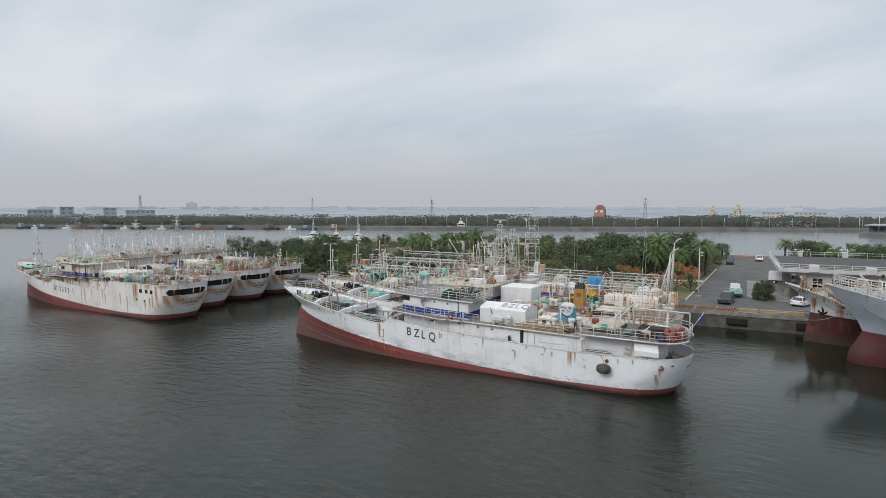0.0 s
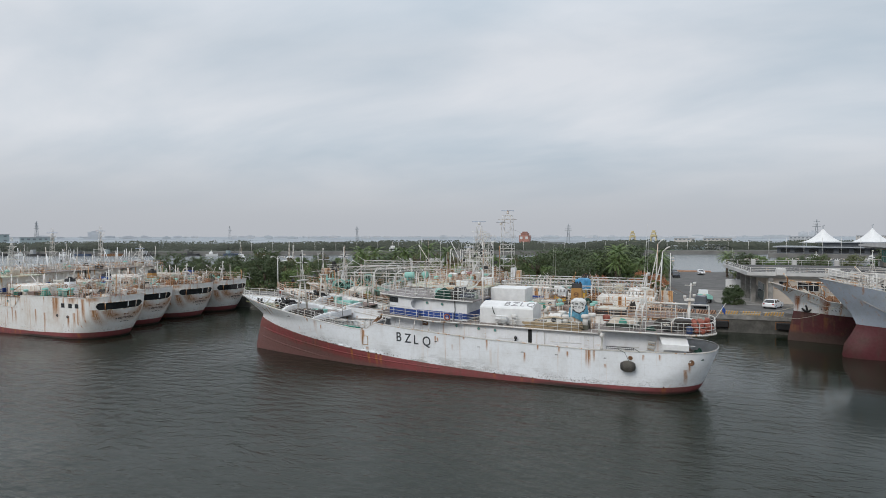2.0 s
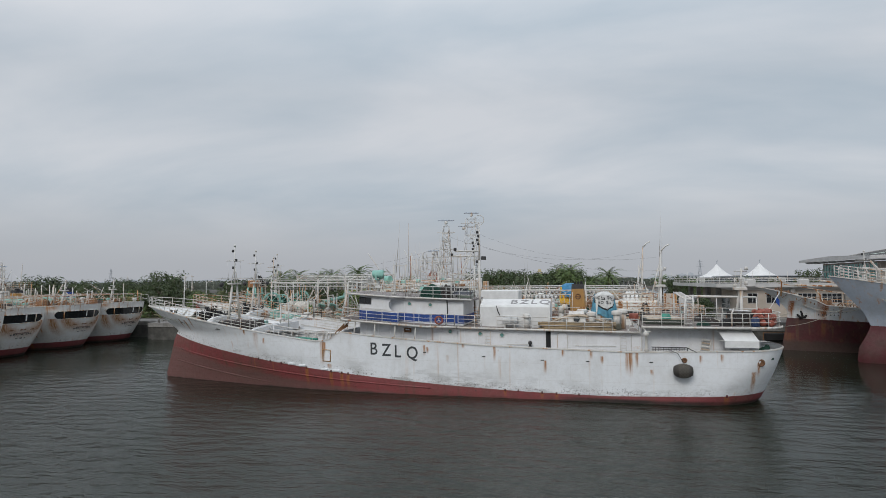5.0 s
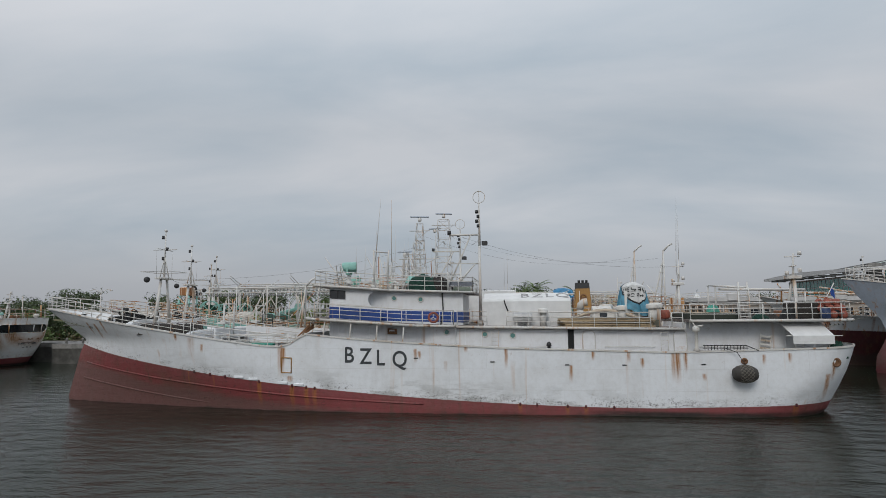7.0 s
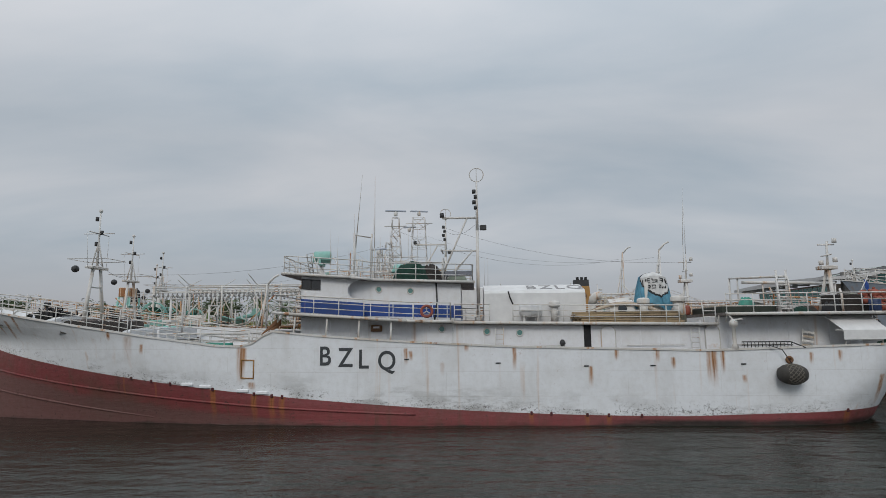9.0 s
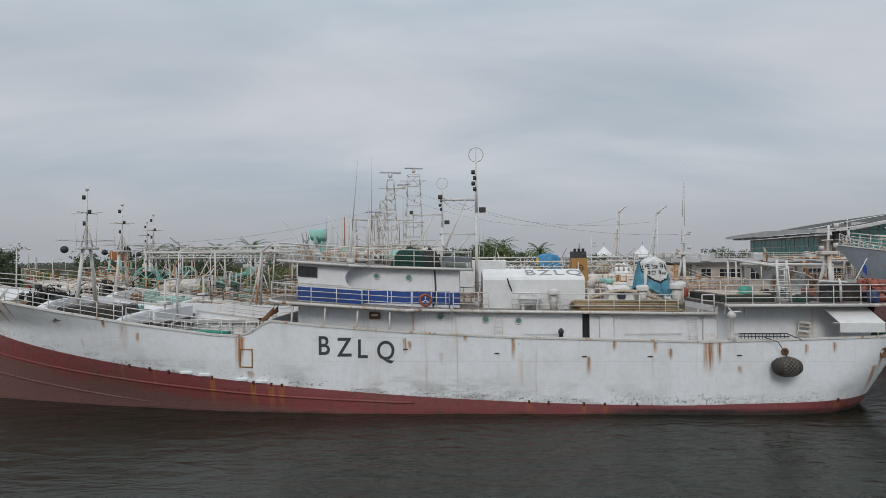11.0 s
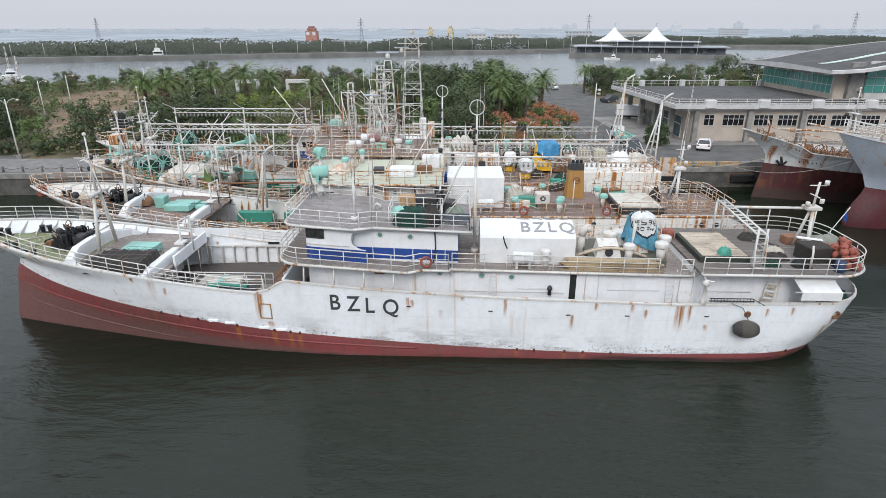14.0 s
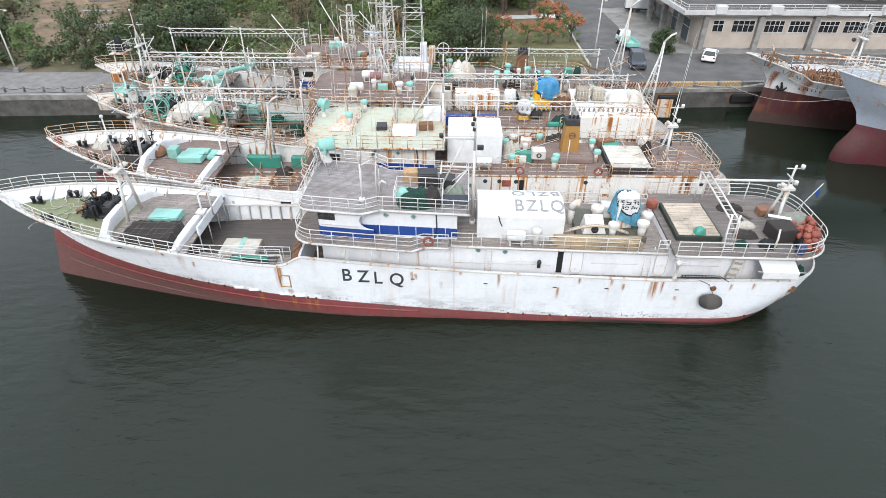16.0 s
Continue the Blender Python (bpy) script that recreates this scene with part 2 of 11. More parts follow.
def wear_red(m):
    """Old bottom paint: bare grey-brown below, pinkish chalk on top, black slime at the water."""
    nt = m.node_tree
    bs = nt.nodes["Principled BSDF"]
    col = bs.inputs["Base Color"].links[0].from_socket
    h, sp = height_over_red(nt)
    smear = tex(nt, "Noise", 1.0, coords(nt, 0.3, 0.3, 2.2), 8, 0.68)
    grit = tex(nt, "Noise", 4.0, coords(nt, 1, 1, 1.4), 9, 0.75)
    s1 = nt.nodes.new("ShaderNodeMath")
    s1.operation = 'MULTIPLY_ADD'
    nt.links.new(smear.outputs["Fac"], s1.inputs[0])
    s1.inputs[1].default_value = 1.6
    nt.links.new(h, s1.inputs[2])
    col = blend(nt, ramp_of(nt, s1.outputs[0], -0.72, -0.18, 0.8, 0.0), col, (0.135, 0.075, 0.066))
    col = blend(nt, mul(nt, ramp_of(nt, s1.outputs[0], 0.1, 0.7), ramp_of(nt, grit.outputs["Fac"], 0.4, 0.6, 0.05, 0.45)), col, (0.27, 0.085, 0.09))
    col = blend(nt, ramp_of(nt, grit.outputs["Fac"], 0.57, 0.64, 0.0, 0.75), col, (0.06, 0.035, 0.03))
    s2 = nt.nodes.new("ShaderNodeMath")
    s2.operation = 'MULTIPLY_ADD'
    nt.links.new(smear.outputs["Fac"], s2.inputs[0])
    s2.inputs[1].default_value = -0.9
    nt.links.new(sp.outputs["Z"], s2.inputs[2])
    col = blend(nt, ramp_of(nt, s2.outputs[0], -0.78, -0.5, 0.9, 0.0), col, (0.022, 0.016, 0.013))
    # black growth aft, up to the paint line
    aft = mul(nt, ramp_of(nt, sp.outputs["X"], 11.5, 15.5), ramp_of(nt, h, -0.3, -0.08, 1.0, 0.0))
    col = blend(nt, mul(nt, aft, ramp_of(nt, smear.outputs["Fac"], 0.35, 0.55, 0.55, 0.95)), col, (0.02, 0.015, 0.012))
    nt.links.new(col, bs.inputs["Base Color"])
    bump(nt, bs, smear.outputs["Fac"], 0.5, 0.08)
    return m


def lerp_(a, b, t):
    return a + (b - a) * t


def plain(name, col, rough=0.5, metal=0.0, var=0.25, scale=4.0, bmp=0.1):
    m, nt, bs = nodes_of(name)
    a = tex(nt, "Noise", scale, coords(nt), 5, 0.6)
    b = tex(nt, "Noise", scale * 0.12, coords(nt), 3)
    dark = tuple(c * (1 - var) for c in col)
    lite = tuple(min(1, c * (1 + var * 0.6)) for c in col)
    c1 = blend(nt, ramp_of(nt, a.outputs["Fac"], 0.3, 0.7), dark, lite)
    c2 = blend(nt, ramp_of(nt, b.outputs["Fac"], 0.35, 0.7, 0.0, 0.45), c1, dark)
    nt.links.new(c2, bs.inputs["Base Color"])
    bs.inputs["Roughness"].default_value, bs.inputs["Metallic"].default_value = rough, metal
    if bmp:
        bump(nt, bs, a.outputs["Fac"], bmp, 0.02)
    return m


def planks(name, a, b, wide=0.16):
    """Weathered deck boards that run along the ship, with rot and damp."""
    m, nt, bs = nodes_of(name)
    v = coords(nt)
    br = nt.nodes.new("ShaderNodeTexBrick")
    br.inputs["Scale"].default_value = 1.0
    br.inputs["Brick Width"].default_value, br.inputs["Row Height"].default_value = 3.4, wide
    br.inputs["Mortar Size"].default_value = 0.010
    br.inputs["Color1"].default_value, br.inputs["Color2"].default_value = (*a, 1), (*b, 1)
    br.inputs["Mortar"].default_value = (0.07, 0.06, 0.052, 1)
    nt.links.new(v, br.inputs["Vector"])
    g = tex(nt, "Noise", 2.0, coords(nt, 0.35, 6, 1), 7, 0.65)
    rot = tex(nt, "Noise", 1.0, coords(nt, 0.8, 4.5, 1), 6, 0.7)
    w = tex(nt, "Noise", 0.45, coords(nt), 6, 0.65)
    c = blend(nt, ramp_of(nt, g.outputs["Fac"], 0.38, 0.72, 0, 0.65), br.outputs["Color"], tuple(x * 0.4 for x in a))
    c = blend(nt, ramp_of(nt, w.outputs["Fac"], 0.46, 0.66, 0, 0.5), c, (0.115, 0.09, 0.075))
    c = blend(nt, ramp_of(nt, rot.outputs["Fac"], 0.6, 0.68, 0, 0.8), c, (0.04, 0.03, 0.024))
    nt.links.new(c, bs.inputs["Base Color"])
    bs.inputs["Roughness"].default_value = 0.8
    bump(nt, bs, g.outputs["Fac"], 0.3, 0.015)
    return m


def leaf(name, a, b, dry=(0.10, 0.075, 0.03)):
    m, nt, bs = nodes_of(name)
    g = nt.nodes.new("ShaderNodeNewGeometry")
    oi = nt.nodes.new("ShaderNodeObjectInfo")
    n1 = tex(nt, "Noise", 0.5, coords(nt), 3)
    c = blend(nt, g.outputs["Random Per Island"], a, b)
    c = blend(nt, ramp_of(nt, n1.outputs["Fac"], 0.5, 0.75, 0, 0.5), c, dry)
    c = blend(nt, ramp_of(nt, oi.outputs["Random"], 0, 1, 0, 0.35), c, tuple(x * 0.55 for x in a))
    nt.links.new(c, bs.inputs["Base Color"])
    bs.inputs["Roughness"].default_value = 0.6
    return m


def water_mat():
    m, nt, bs = nodes_of("harbour_water")
    bs.inputs["Base Color"].default_value = (0.013, 0.022, 0.0145, 1)
    bs.inputs["Roughness"].default_value = 0.04
    bs.inputs["IOR"].default_value = 1.333
    a = tex(nt, "Noise", 0.55, coords(nt, 1.0, 1.9, 1.0), 3, 0.45)
    b = tex(nt, "Noise", 1.9, coords(nt, 1.0, 2.2, 1.0), 4, 0.6)
    c = tex(nt, "Noise", 0.045, coords(nt), 3)
    s = nt.nodes.new("ShaderNodeMath")
    s.operation = 'MULTIPLY_ADD'
    nt.links.new(b.outputs["Fac"], s.inputs[0])
    s.inputs[1].default_value = 0.32
    nt.links.new(a.outputs["Fac"], s.inputs[2])
    bp = nt.nodes.new("ShaderNodeBump")
    # the basin between the ships is sheltered, the open river smoother still
    tc = nt.nodes.new("ShaderNodeTexCoord")
    sp = nt.nodes.new("ShaderNodeSeparateXYZ")
    nt.links.new(tc.outputs["Object"], sp.inputs[0])
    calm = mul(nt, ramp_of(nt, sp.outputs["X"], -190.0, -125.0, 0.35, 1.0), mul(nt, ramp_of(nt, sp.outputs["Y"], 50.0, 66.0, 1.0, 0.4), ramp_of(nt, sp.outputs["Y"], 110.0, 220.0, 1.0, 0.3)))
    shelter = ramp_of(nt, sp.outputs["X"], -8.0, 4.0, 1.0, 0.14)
    nt.links.new(mul(nt, ramp_of(nt, c.outputs["Fac"], 0.35, 0.65, 0.5, 1.0), mul(nt, calm, shelter)), bp.inputs["Strength"])
    bp.inputs["Distance"].default_value = 0.26
    nt.links.new(s.outputs[0], bp.inputs["Height"])
    nt.links.new(bp.outputs[0], bs.inputs["Normal"])
    bs.inputs["Specular IOR Level"].default_value = 0.5
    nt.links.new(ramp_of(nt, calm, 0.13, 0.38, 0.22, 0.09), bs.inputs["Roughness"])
    # pale grey over the open river paints the reflected sky into its base colour
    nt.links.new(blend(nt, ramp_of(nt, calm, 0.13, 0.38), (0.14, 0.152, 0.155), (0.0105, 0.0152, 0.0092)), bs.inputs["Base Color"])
    return m


def glass_mat(name, col, rough=0.08):
    m, nt, bs = nodes_of(name)
    bs.inputs["Base Color"].default_value = (*col, 1)
    bs.inputs["Roughness"].default_value = rough
    bs.inputs["Specular IOR Level"].default_value = 0.8
    return m


WHITE = steel("worn_white_paint", (0.775, 0.795, 0.82), 0.45, 0.22, (0.56, 0.55, 0.53), 0.38, heavy=-0.1)
HULL_RUNS = [(-6.2, 3.75, 1.7, 0.34, 0.55), (-6.0, 3.72, 2.6, 0.16, 0.8), (2.5, 3.65, 2.75, 0.14, 0.75), (2.75, 3.5, 3.0, 0.1, 0.7), (5.64, 3.85, 3.45, 0.12, 0.9), (8.12, 3.65, 2.4, 0.09, 0.55),
             (11.95, 2.68, 1.55, 0.1, 0.8), (13.26, 3.5, 2.95, 0.08, 0.7), (15.35, 3.47, 2.8, 0.08, 0.85), (16.1, 3.1, 2.5, 0.09, 0.7), 
             (18.1, 3.5, 1.4, 0.26, 0.7), (18.55, 3.5, 2.2, 0.17, 1.0), (17.85, 3.4, 1.6, 0.1, 0.5), (19.57, 2.2, 1.8, 0.14, 0.6), (26.7, 2.85, 1.7, 0.2, 1.0), (26.4, 2.2, 0.5, 0.26, 0.9),
             (-13.6, 4.65, 4.15, 0.1, 1.0), (-11.7, 3.95, 3.4, 0.14, 0.6), (-12.5, 4.4, 2.9, 0.4, 0.22), (-19.6, 5.5, 4.5, 0.16, 0.7), (-20.4, 5.3, 4.1, 0.2, 0.7), (-21.2, 5.4, 4.4, 0.12, 0.6),
             (-5.6, 1.95, 1.55, 0.3, 0.5), (4.4, 2.9, 2.2, 0.12, 0.25), (22.9, 3.3, 2.7, 0.08, 0.5), (24.3, 3.4, 2.8, 0.07, 0.5)]
add_stains(WHITE, [(x, t, b, max(w, 0.17), min(1.0, 1.25 * k)) for x, t, b, w, k in HULL_RUNS], (0.4, 1.2))
wear_white(WHITE)
WHITE_CLEAN = steel("white_house_paint", (0.76, 0.77, 0.79), 0.5, 0.35, (0.55, 0.53, 0.50), 0.35, heavy=0.2)
WHITE_RUSTY = steel("rust_stained_white_paint", (0.74, 0.73, 0.70), 0.9, 0.95, (0.52, 0.44, 0.35), 0.5, heavy=0.8)
HULL_RUSTY = steel("rust_run_hull_paint", (0.72, 0.71, 0.69), 0.9, 0.95, (0.54, 0.45, 0.35), 0.45, heavy=0.55)
RED = steel("red_bottom_paint", (0.215, 0.045, 0.047), 0.8, 0.6, (0.14, 0.065, 0.05), 0.8, 0.6, (0.075, 0.04, 0.03), heavy=0.4, runcol=(0.15, 0.06, 0.045))
wear_red(RED)
add_stains(RED, [(-12.9, 2.6, 0.8, 0.1, 0.4), (-11.0, 2.2, 0.7, 0.1, 0.35), (-7.7, 1.9, -0.2, 0.24, 1.0), (-5.45, 1.65, -0.3, 0.26, 1.0), (-4.5, 1.5, -0.3, 0.26, 0.9), (-3.95, 1.5, -0.3, 0.24, 1.0), (8.9, 0.8, -0.3, 0.2, 0.8),
               (11.7, 0.7, -0.4, 0.2, 0.8), (12.76, 0.7, -0.4, 0.22, 0.8), (24.6, 0.75, -0.3, 0.3, 0.8)],
           None, (-0.35, -0.12), (0.34, 0.125, 0.035))
RED_DARK = steel("dark_red_bottom_paint", (0.085, 0.014, 0.019), 0.8, 0.5, (0.06, 0.028, 0.022), 0.9, 0.6, (0.05, 0.03, 0.022), heavy=0.5, runcol=(0.075, 0.03, 0.025))
GREY_HULL = steel("pale_grey_hull_paint", (0.40, 0.45, 0.53), 0.6, 0.4, (0.27, 0.28, 0.29), 0.4, heavy=0.3)
CREAM = steel("rusty_cream_paint", (0.55, 0.53, 0.47), 1.0, 0.9, (0.30, 0.2, 0.12), 0.8)
BLUE = steel("blue_band_paint", (0.012, 0.058, 0.27), 0.3, 0.2, (0.03, 0.05, 0.12), 0.5)
MINT = steel("mint_green_paint", (0.25, 0.51, 0.45), 0.6, 0.4, (0.17, 0.30, 0.25), 0.6)
TEAL = steel("dark_teal_paint", (0.04, 0.27, 0.20), 0.6, 0.3, (0.06, 0.14, 0.11), 0.6)
GREEN_DECK = steel("green_deck_paint", (0.20, 0.23, 0.12), 0.5, 0.1, (0.20, 0.17, 0.11), 0.9, 0.7)
OCHRE = steel("ochre_funnel_paint", (0.36, 0.19, 0.05), 0.8, 0.5, (0.18, 0.10, 0.04), 0.6)
YELLOW = steel("yellow_funnel_paint", (0.74, 0.42, 0.02), 0.4, 0.3, (0.4, 0.22, 0.05), 0.4)
RUST = steel("rusty_steel", (0.20, 0.10, 0.05), 0.8, 0.6, (0.10, 0.055, 0.03), 0.8, 0.8)
RAIL = steel("railing_white_paint", (0.61, 0.605, 0.585), 0.9, 0.6, (0.46, 0.36, 0.27), 0.5, heavy=0.4)
DARK = plain("dark_grimy_metal", (0.035, 0.035, 0.037), 0.6)
BLACK = plain("black_rubber", (0.012, 0.012, 0.013), 0.8)
BROWN_WOOD = planks("brown_wet_deck_boards", (0.27, 0.195, 0.165), (0.20, 0.145, 0.125))
WET_WOOD = planks("dark_wet_deck_boards", (0.115, 0.095, 0.085), (0.085, 0.072, 0.068))
DECK_WOOD = planks("weathered_deck_boards", (0.36, 0.315, 0.285), (0.27, 0.23, 0.205))
ROOF_WOOD = planks("grey_deck_boards", (0.36, 0.33, 0.325), (0.28, 0.255, 0.25))
HATCH_WOOD = planks("pale_hatch_boards", (0.56, 0.47, 0.37), (0.50, 0.42, 0.33), 0.5)
TIMBER = planks("yellowed_timber", (0.50, 0.39, 0.24), (0.43, 0.32, 0.19), 0.12)
GLASS = glass_mat("dark_window_glass", (0.012, 0.014, 0.016))
TEAL_GLASS = glass_mat("teal_window_glass", (0.055, 0.26, 0.225), 0.12)
PORT_GLASS = glass_mat("sea_green_port_glass", (0.10, 0.24, 0.22), 0.15)
WHITE_TARP = plain("white_canvas", (0.70, 0.70, 0.695), 0.7, 0, 0.1, 1.5, 0.2)
PALE_MINT = plain("faded_mint_paint", (0.42, 0.56, 0.52), 0.5)
BLUE_TARP = plain("blue_canvas", (0.045, 0.24, 0.45), 0.5, 0, 0.35, 2.0, 0.3)
NET_DARK = plain("dark_netting", (0.040, 0.034, 0.030), 0.95, 0, 0.5, 14, 0.6)
NET_GREEN = plain("dark_green_netting", (0.012, 0.05, 0.035), 0.95, 0, 0.5, 14, 0.6)
HOSE = plain("dusty_rubber_hose", (0.16, 0.135, 0.125), 0.85, 0, 0.4, 3)
ROPE = plain("pale_rope", (0.45, 0.42, 0.36), 0.9)
BUOY = plain("faded_orange_buoy", (0.31, 0.085, 0.055), 0.6, 0, 0.45, 2)
LETTER = plain("dark_grey_lettering", (0.05, 0.055, 0.06), 0.6, 0, 0.3, 6)
LETTER_PALE = plain("faded_grey_lettering", (0.29, 0.285, 0.285), 0.6, 0, 0.3, 6)
CONCRETE = plain("grey_concrete", (0.26, 0.25, 0.235), 0.85, 0, 0.35, 1.2, 0.25)
CONCRETE_DARK = plain("damp_concrete", (0.11, 0.105, 0.095), 0.85, 0, 0.45, 0.9, 0.3)
ASPHALT = plain("worn_asphalt", (0.108, 0.104, 0.10), 0.9, 0, 0.3, 0.4, 0.2)
PAVING = plain("grey_paving", (0.20, 0.19, 0.18), 0.85, 0, 0.25, 0.9, 0.2)
WALL_PAINT = plain("beige_wall_render", (0.47, 0.405, 0.345), 0.8, 0, 0.15, 0.5, 0.1)
WALL_WHITE = plain("off_white_concrete", (0.54, 0.53, 0.52), 0.75, 0, 0.16, 0.6, 0.1)
ROOF_DARK = plain("dark_roof_felt", (0.075, 0.072, 0.07), 0.85, 0, 0.35, 0.5, 0.15)
SOIL = plain("dry_soil", (0.21, 0.145, 0.09), 0.95, 0, 0.4, 0.5, 0.3)
STRIPE_Y = plain("faded_orange_stripe", (0.52, 0.30, 0.07), 0.8, 0, 0.3, 3)
LEAF_DARK = leaf("dark_green_leaves", (0.040, 0.066, 0.024), (0.078, 0.112, 0.038))
LEAF_MID = leaf("mid_green_leaves", (0.075, 0.128, 0.036), (0.15, 0.21, 0.06))
LEAF_OLIVE = leaf("olive_green_leaves", (0.105, 0.126, 0.049), (0.175, 0.193, 0.080))
LEAF_LIGHT = leaf("yellow_green_leaves", (0.164, 0.222, 0.047), (0.257, 0.316, 0.076))
LEAF_BROWN = leaf("brownish_leaves", (0.12, 0.095, 0.052), (0.18, 0.14, 0.075))
LEAF_RED = leaf("orange_red_blossom_leaves", (0.44, 0.15, 0.075), (0.30, 0.15, 0.06), (0.46, 0.20, 0.11))
BARK = plain("grey_brown_bark", (0.11, 0.085, 0.065), 0.9, 0, 0.4, 6, 0.5)
WATER = water_mat()


def ground_mat():
    m, nt, bs = nodes_of("park_ground")
    a = tex(nt, "Noise", 0.05, coords(nt), 5, 0.6)
    b = tex(nt, "Noise", 0.9, coords(nt), 6, 0.7)
    c = blend(nt, ramp_of(nt, a.outputs["Fac"], 0.42, 0.6), (0.055, 0.062, 0.025), (0.17, 0.125, 0.08))
    c = blend(nt, ramp_of(nt, b.outputs["Fac"], 0.35, 0.75, 0, 0.6), c, (0.07, 0.068, 0.03))
    nt.links.new(c, bs.inputs["Base Color"])
    bs.inputs["Roughness"].default_value = 0.95
    bump(nt, bs, b.outputs["Fac"], 0.5, 0.1)
    return m


GROUND = ground_mat()


# ---- mesh building ----
class MB:
    """Collects vertices and faces of one mesh."""

    def __init__(self):
        self.v, self.f, self.s = [], [], []

    def add(self, pts, faces, smooth=False):
        k = len(self.v)
        self.v.extend([tuple(p) for p in pts])
        self.f.extend([tuple(i + k for i in f) for f in faces])
        self.s.extend([smooth] * len(faces))
        return self

    def quad(self, a, b, c, d):
        return self.add([a, b, c, d], [(0, 1, 2, 3)])

    def box(self, x0, x1, y0, y1, z0, z1, c=0.0, m=None):
        """A box; c: the chamfer of its edges; m: a matrix laid over it."""
        if c <= 0:
            p = [(x, y, z) for z in (z0, z1) for y in (y0, y1) for x in (x0, x1)]
            f = [(0, 2, 3, 1), (4, 5, 7, 6), (0, 1, 5, 4), (2, 6, 7, 3), (0, 4, 6, 2), (1, 3, 7, 5)]
        else:
            p, idx = [], {}
            for i, (x, sx) in enumerate(((x0, 1), (x1, -1))):
                for j, (y, sy) in enumerate(((y0, 1), (y1, -1))):
                    for k, (z, sz) in enumerate(((z0, 1), (z1, -1))):
                        for a in range(3):
                            idx[i, j, k, a] = len(p)
                            p.append((x + (sx * c if a != 0 else 0), y + (sy * c if a != 1 else 0), z + (sz * c if a != 2 else 0)))
            f = []
            for i in (0, 1):
                q = [idx[i, 0, 0, 0], idx[i, 0, 1, 0], idx[i, 1, 1, 0], idx[i, 1, 0, 0]]
                f.append(q if i == 0 else q[::-1])
                q = [idx[0, i, 0, 1], idx[1, i, 0, 1], idx[1, i, 1, 1], idx[0, i, 1, 1]]
                f.append(q if i == 0 else q[::-1])
                q = [idx[0, 0, i, 2], idx[0, 1, i, 2], idx[1, 1, i, 2], idx[1, 0, i, 2]]
                f.append(q if i == 0 else q[::-1])
            for a in (0, 1):
                for b in (0, 1):
                    f.append([idx[0, a, b, 1], idx[1, a, b, 1], idx[1, a, b, 2], idx[0, a, b, 2]])
                    f.append([idx[a, 0, b, 0], idx[a, 1, b, 0], idx[a, 1, b, 2], idx[a, 0, b, 2]])
                    f.append([idx[a, b, 0, 0], idx[a, b, 1, 0], idx[a, b, 1, 1], idx[a, b, 0, 1]])
                    for d in (0, 1):
                        f.append([idx[a, b, d, 0], idx[a, b, d, 1], idx[a, b, d, 2]])
        if m is not None:
            p = [m @ Vector(q) for q in p]
        return self.add(p, f)

    def tube(self, a, b, r, n=6, r2=None, cap=True):
        a, b = Vector(a), Vector(b)
        d = b - a
        if d.length < 1e-6:
            return self
        q = d.to_track_quat("Z", "Y").to_matrix()
        r2 = r if r2 is None else r2
        p = [a + q @ Vector((r * math.cos(t), r * math.sin(t), 0)) for t in (2 * math.pi * i / n for i in range(n))]
        p += [b + q @ Vector((r2 * math.cos(t), r2 * math.sin(t), 0)) for t in (2 * math.pi * i / n for i in range(n))]
        k = len(self.v)
        self.add(p, [(i, (i + 1) % n, n + (i + 1) % n, n + i) for i in range(n)], True)
        if cap:
            self.f += [tuple(k + i for i in reversed(range(n))), tuple(k + n + i for i in range(n))]
            self.s += [False, False]
        return self

    def line(self, pts, r, n=5, closed=False):
        """One bent tube along pts."""
        pts = [Vector(p) for p in pts]
        pts = [p for i, p in enumerate(pts) if i == 0 or (p - pts[i - 1]).length > 1e-5]
        m = len(pts)
        if m < 2:
            return self
        rows, side = [], None
        for i, p in enumerate(pts):
            if closed:
                d = (pts[(i + 1) % m] - p).normalized() + (p - pts[i - 1]).normalized()
            else:
                d = (pts[min(i + 1, m - 1)] - pts[max(i - 1, 0)])
            if d.length < 1e-6:
                d = pts[min(i + 1, m - 1)] - p
            d.normalize()
            if side is None:
                side = d.orthogonal().normalized()
            side = (side - d * side.dot(d))
            side = side.normalized() if side.length > 1e-4 else d.orthogonal().normalized()
            up = d.cross(side)
            rows.append([p + side * (r * math.cos(t)) + up * (r * math.sin(t)) for t in (2 * math.pi * k / n for k in range(n))])
        if closed:
            rows.append(rows[0])
        k = len(self.v)
        self.grid(rows, True, False, True)
        if not closed:
            self.f += [tuple(k + i for i in reversed(range(n))), tuple(k + (m - 1) * n + i for i in range(n))]
            self.s += [False, False]
        return self

    def lathe(self, prof, n=14, at=(0, 0, 0), m=None):
        """Turns (radius, height) pairs round the upright axis."""
        p = []
        for r, z in prof:
            for i in range(n):
                t = 2 * math.pi * i / n
                q = Vector((r * math.cos(t), r * math.sin(t), z))
                p.append((m @ q if m is not None else q) + Vector(at))
        f = []
        for j in range(len(prof) - 1):
            for i in range(n):
                f.append((j * n + i, j * n + (i + 1) % n, (j + 1) * n + (i + 1) % n, (j + 1) * n + i))
        k = len(self.v)
        self.add(p, f, True)
        self.f += [tuple(k + i for i in reversed(range(n))), tuple(k + (len(prof) - 1) * n + i for i in range(n))]
        self.s += [False, False]
        return self

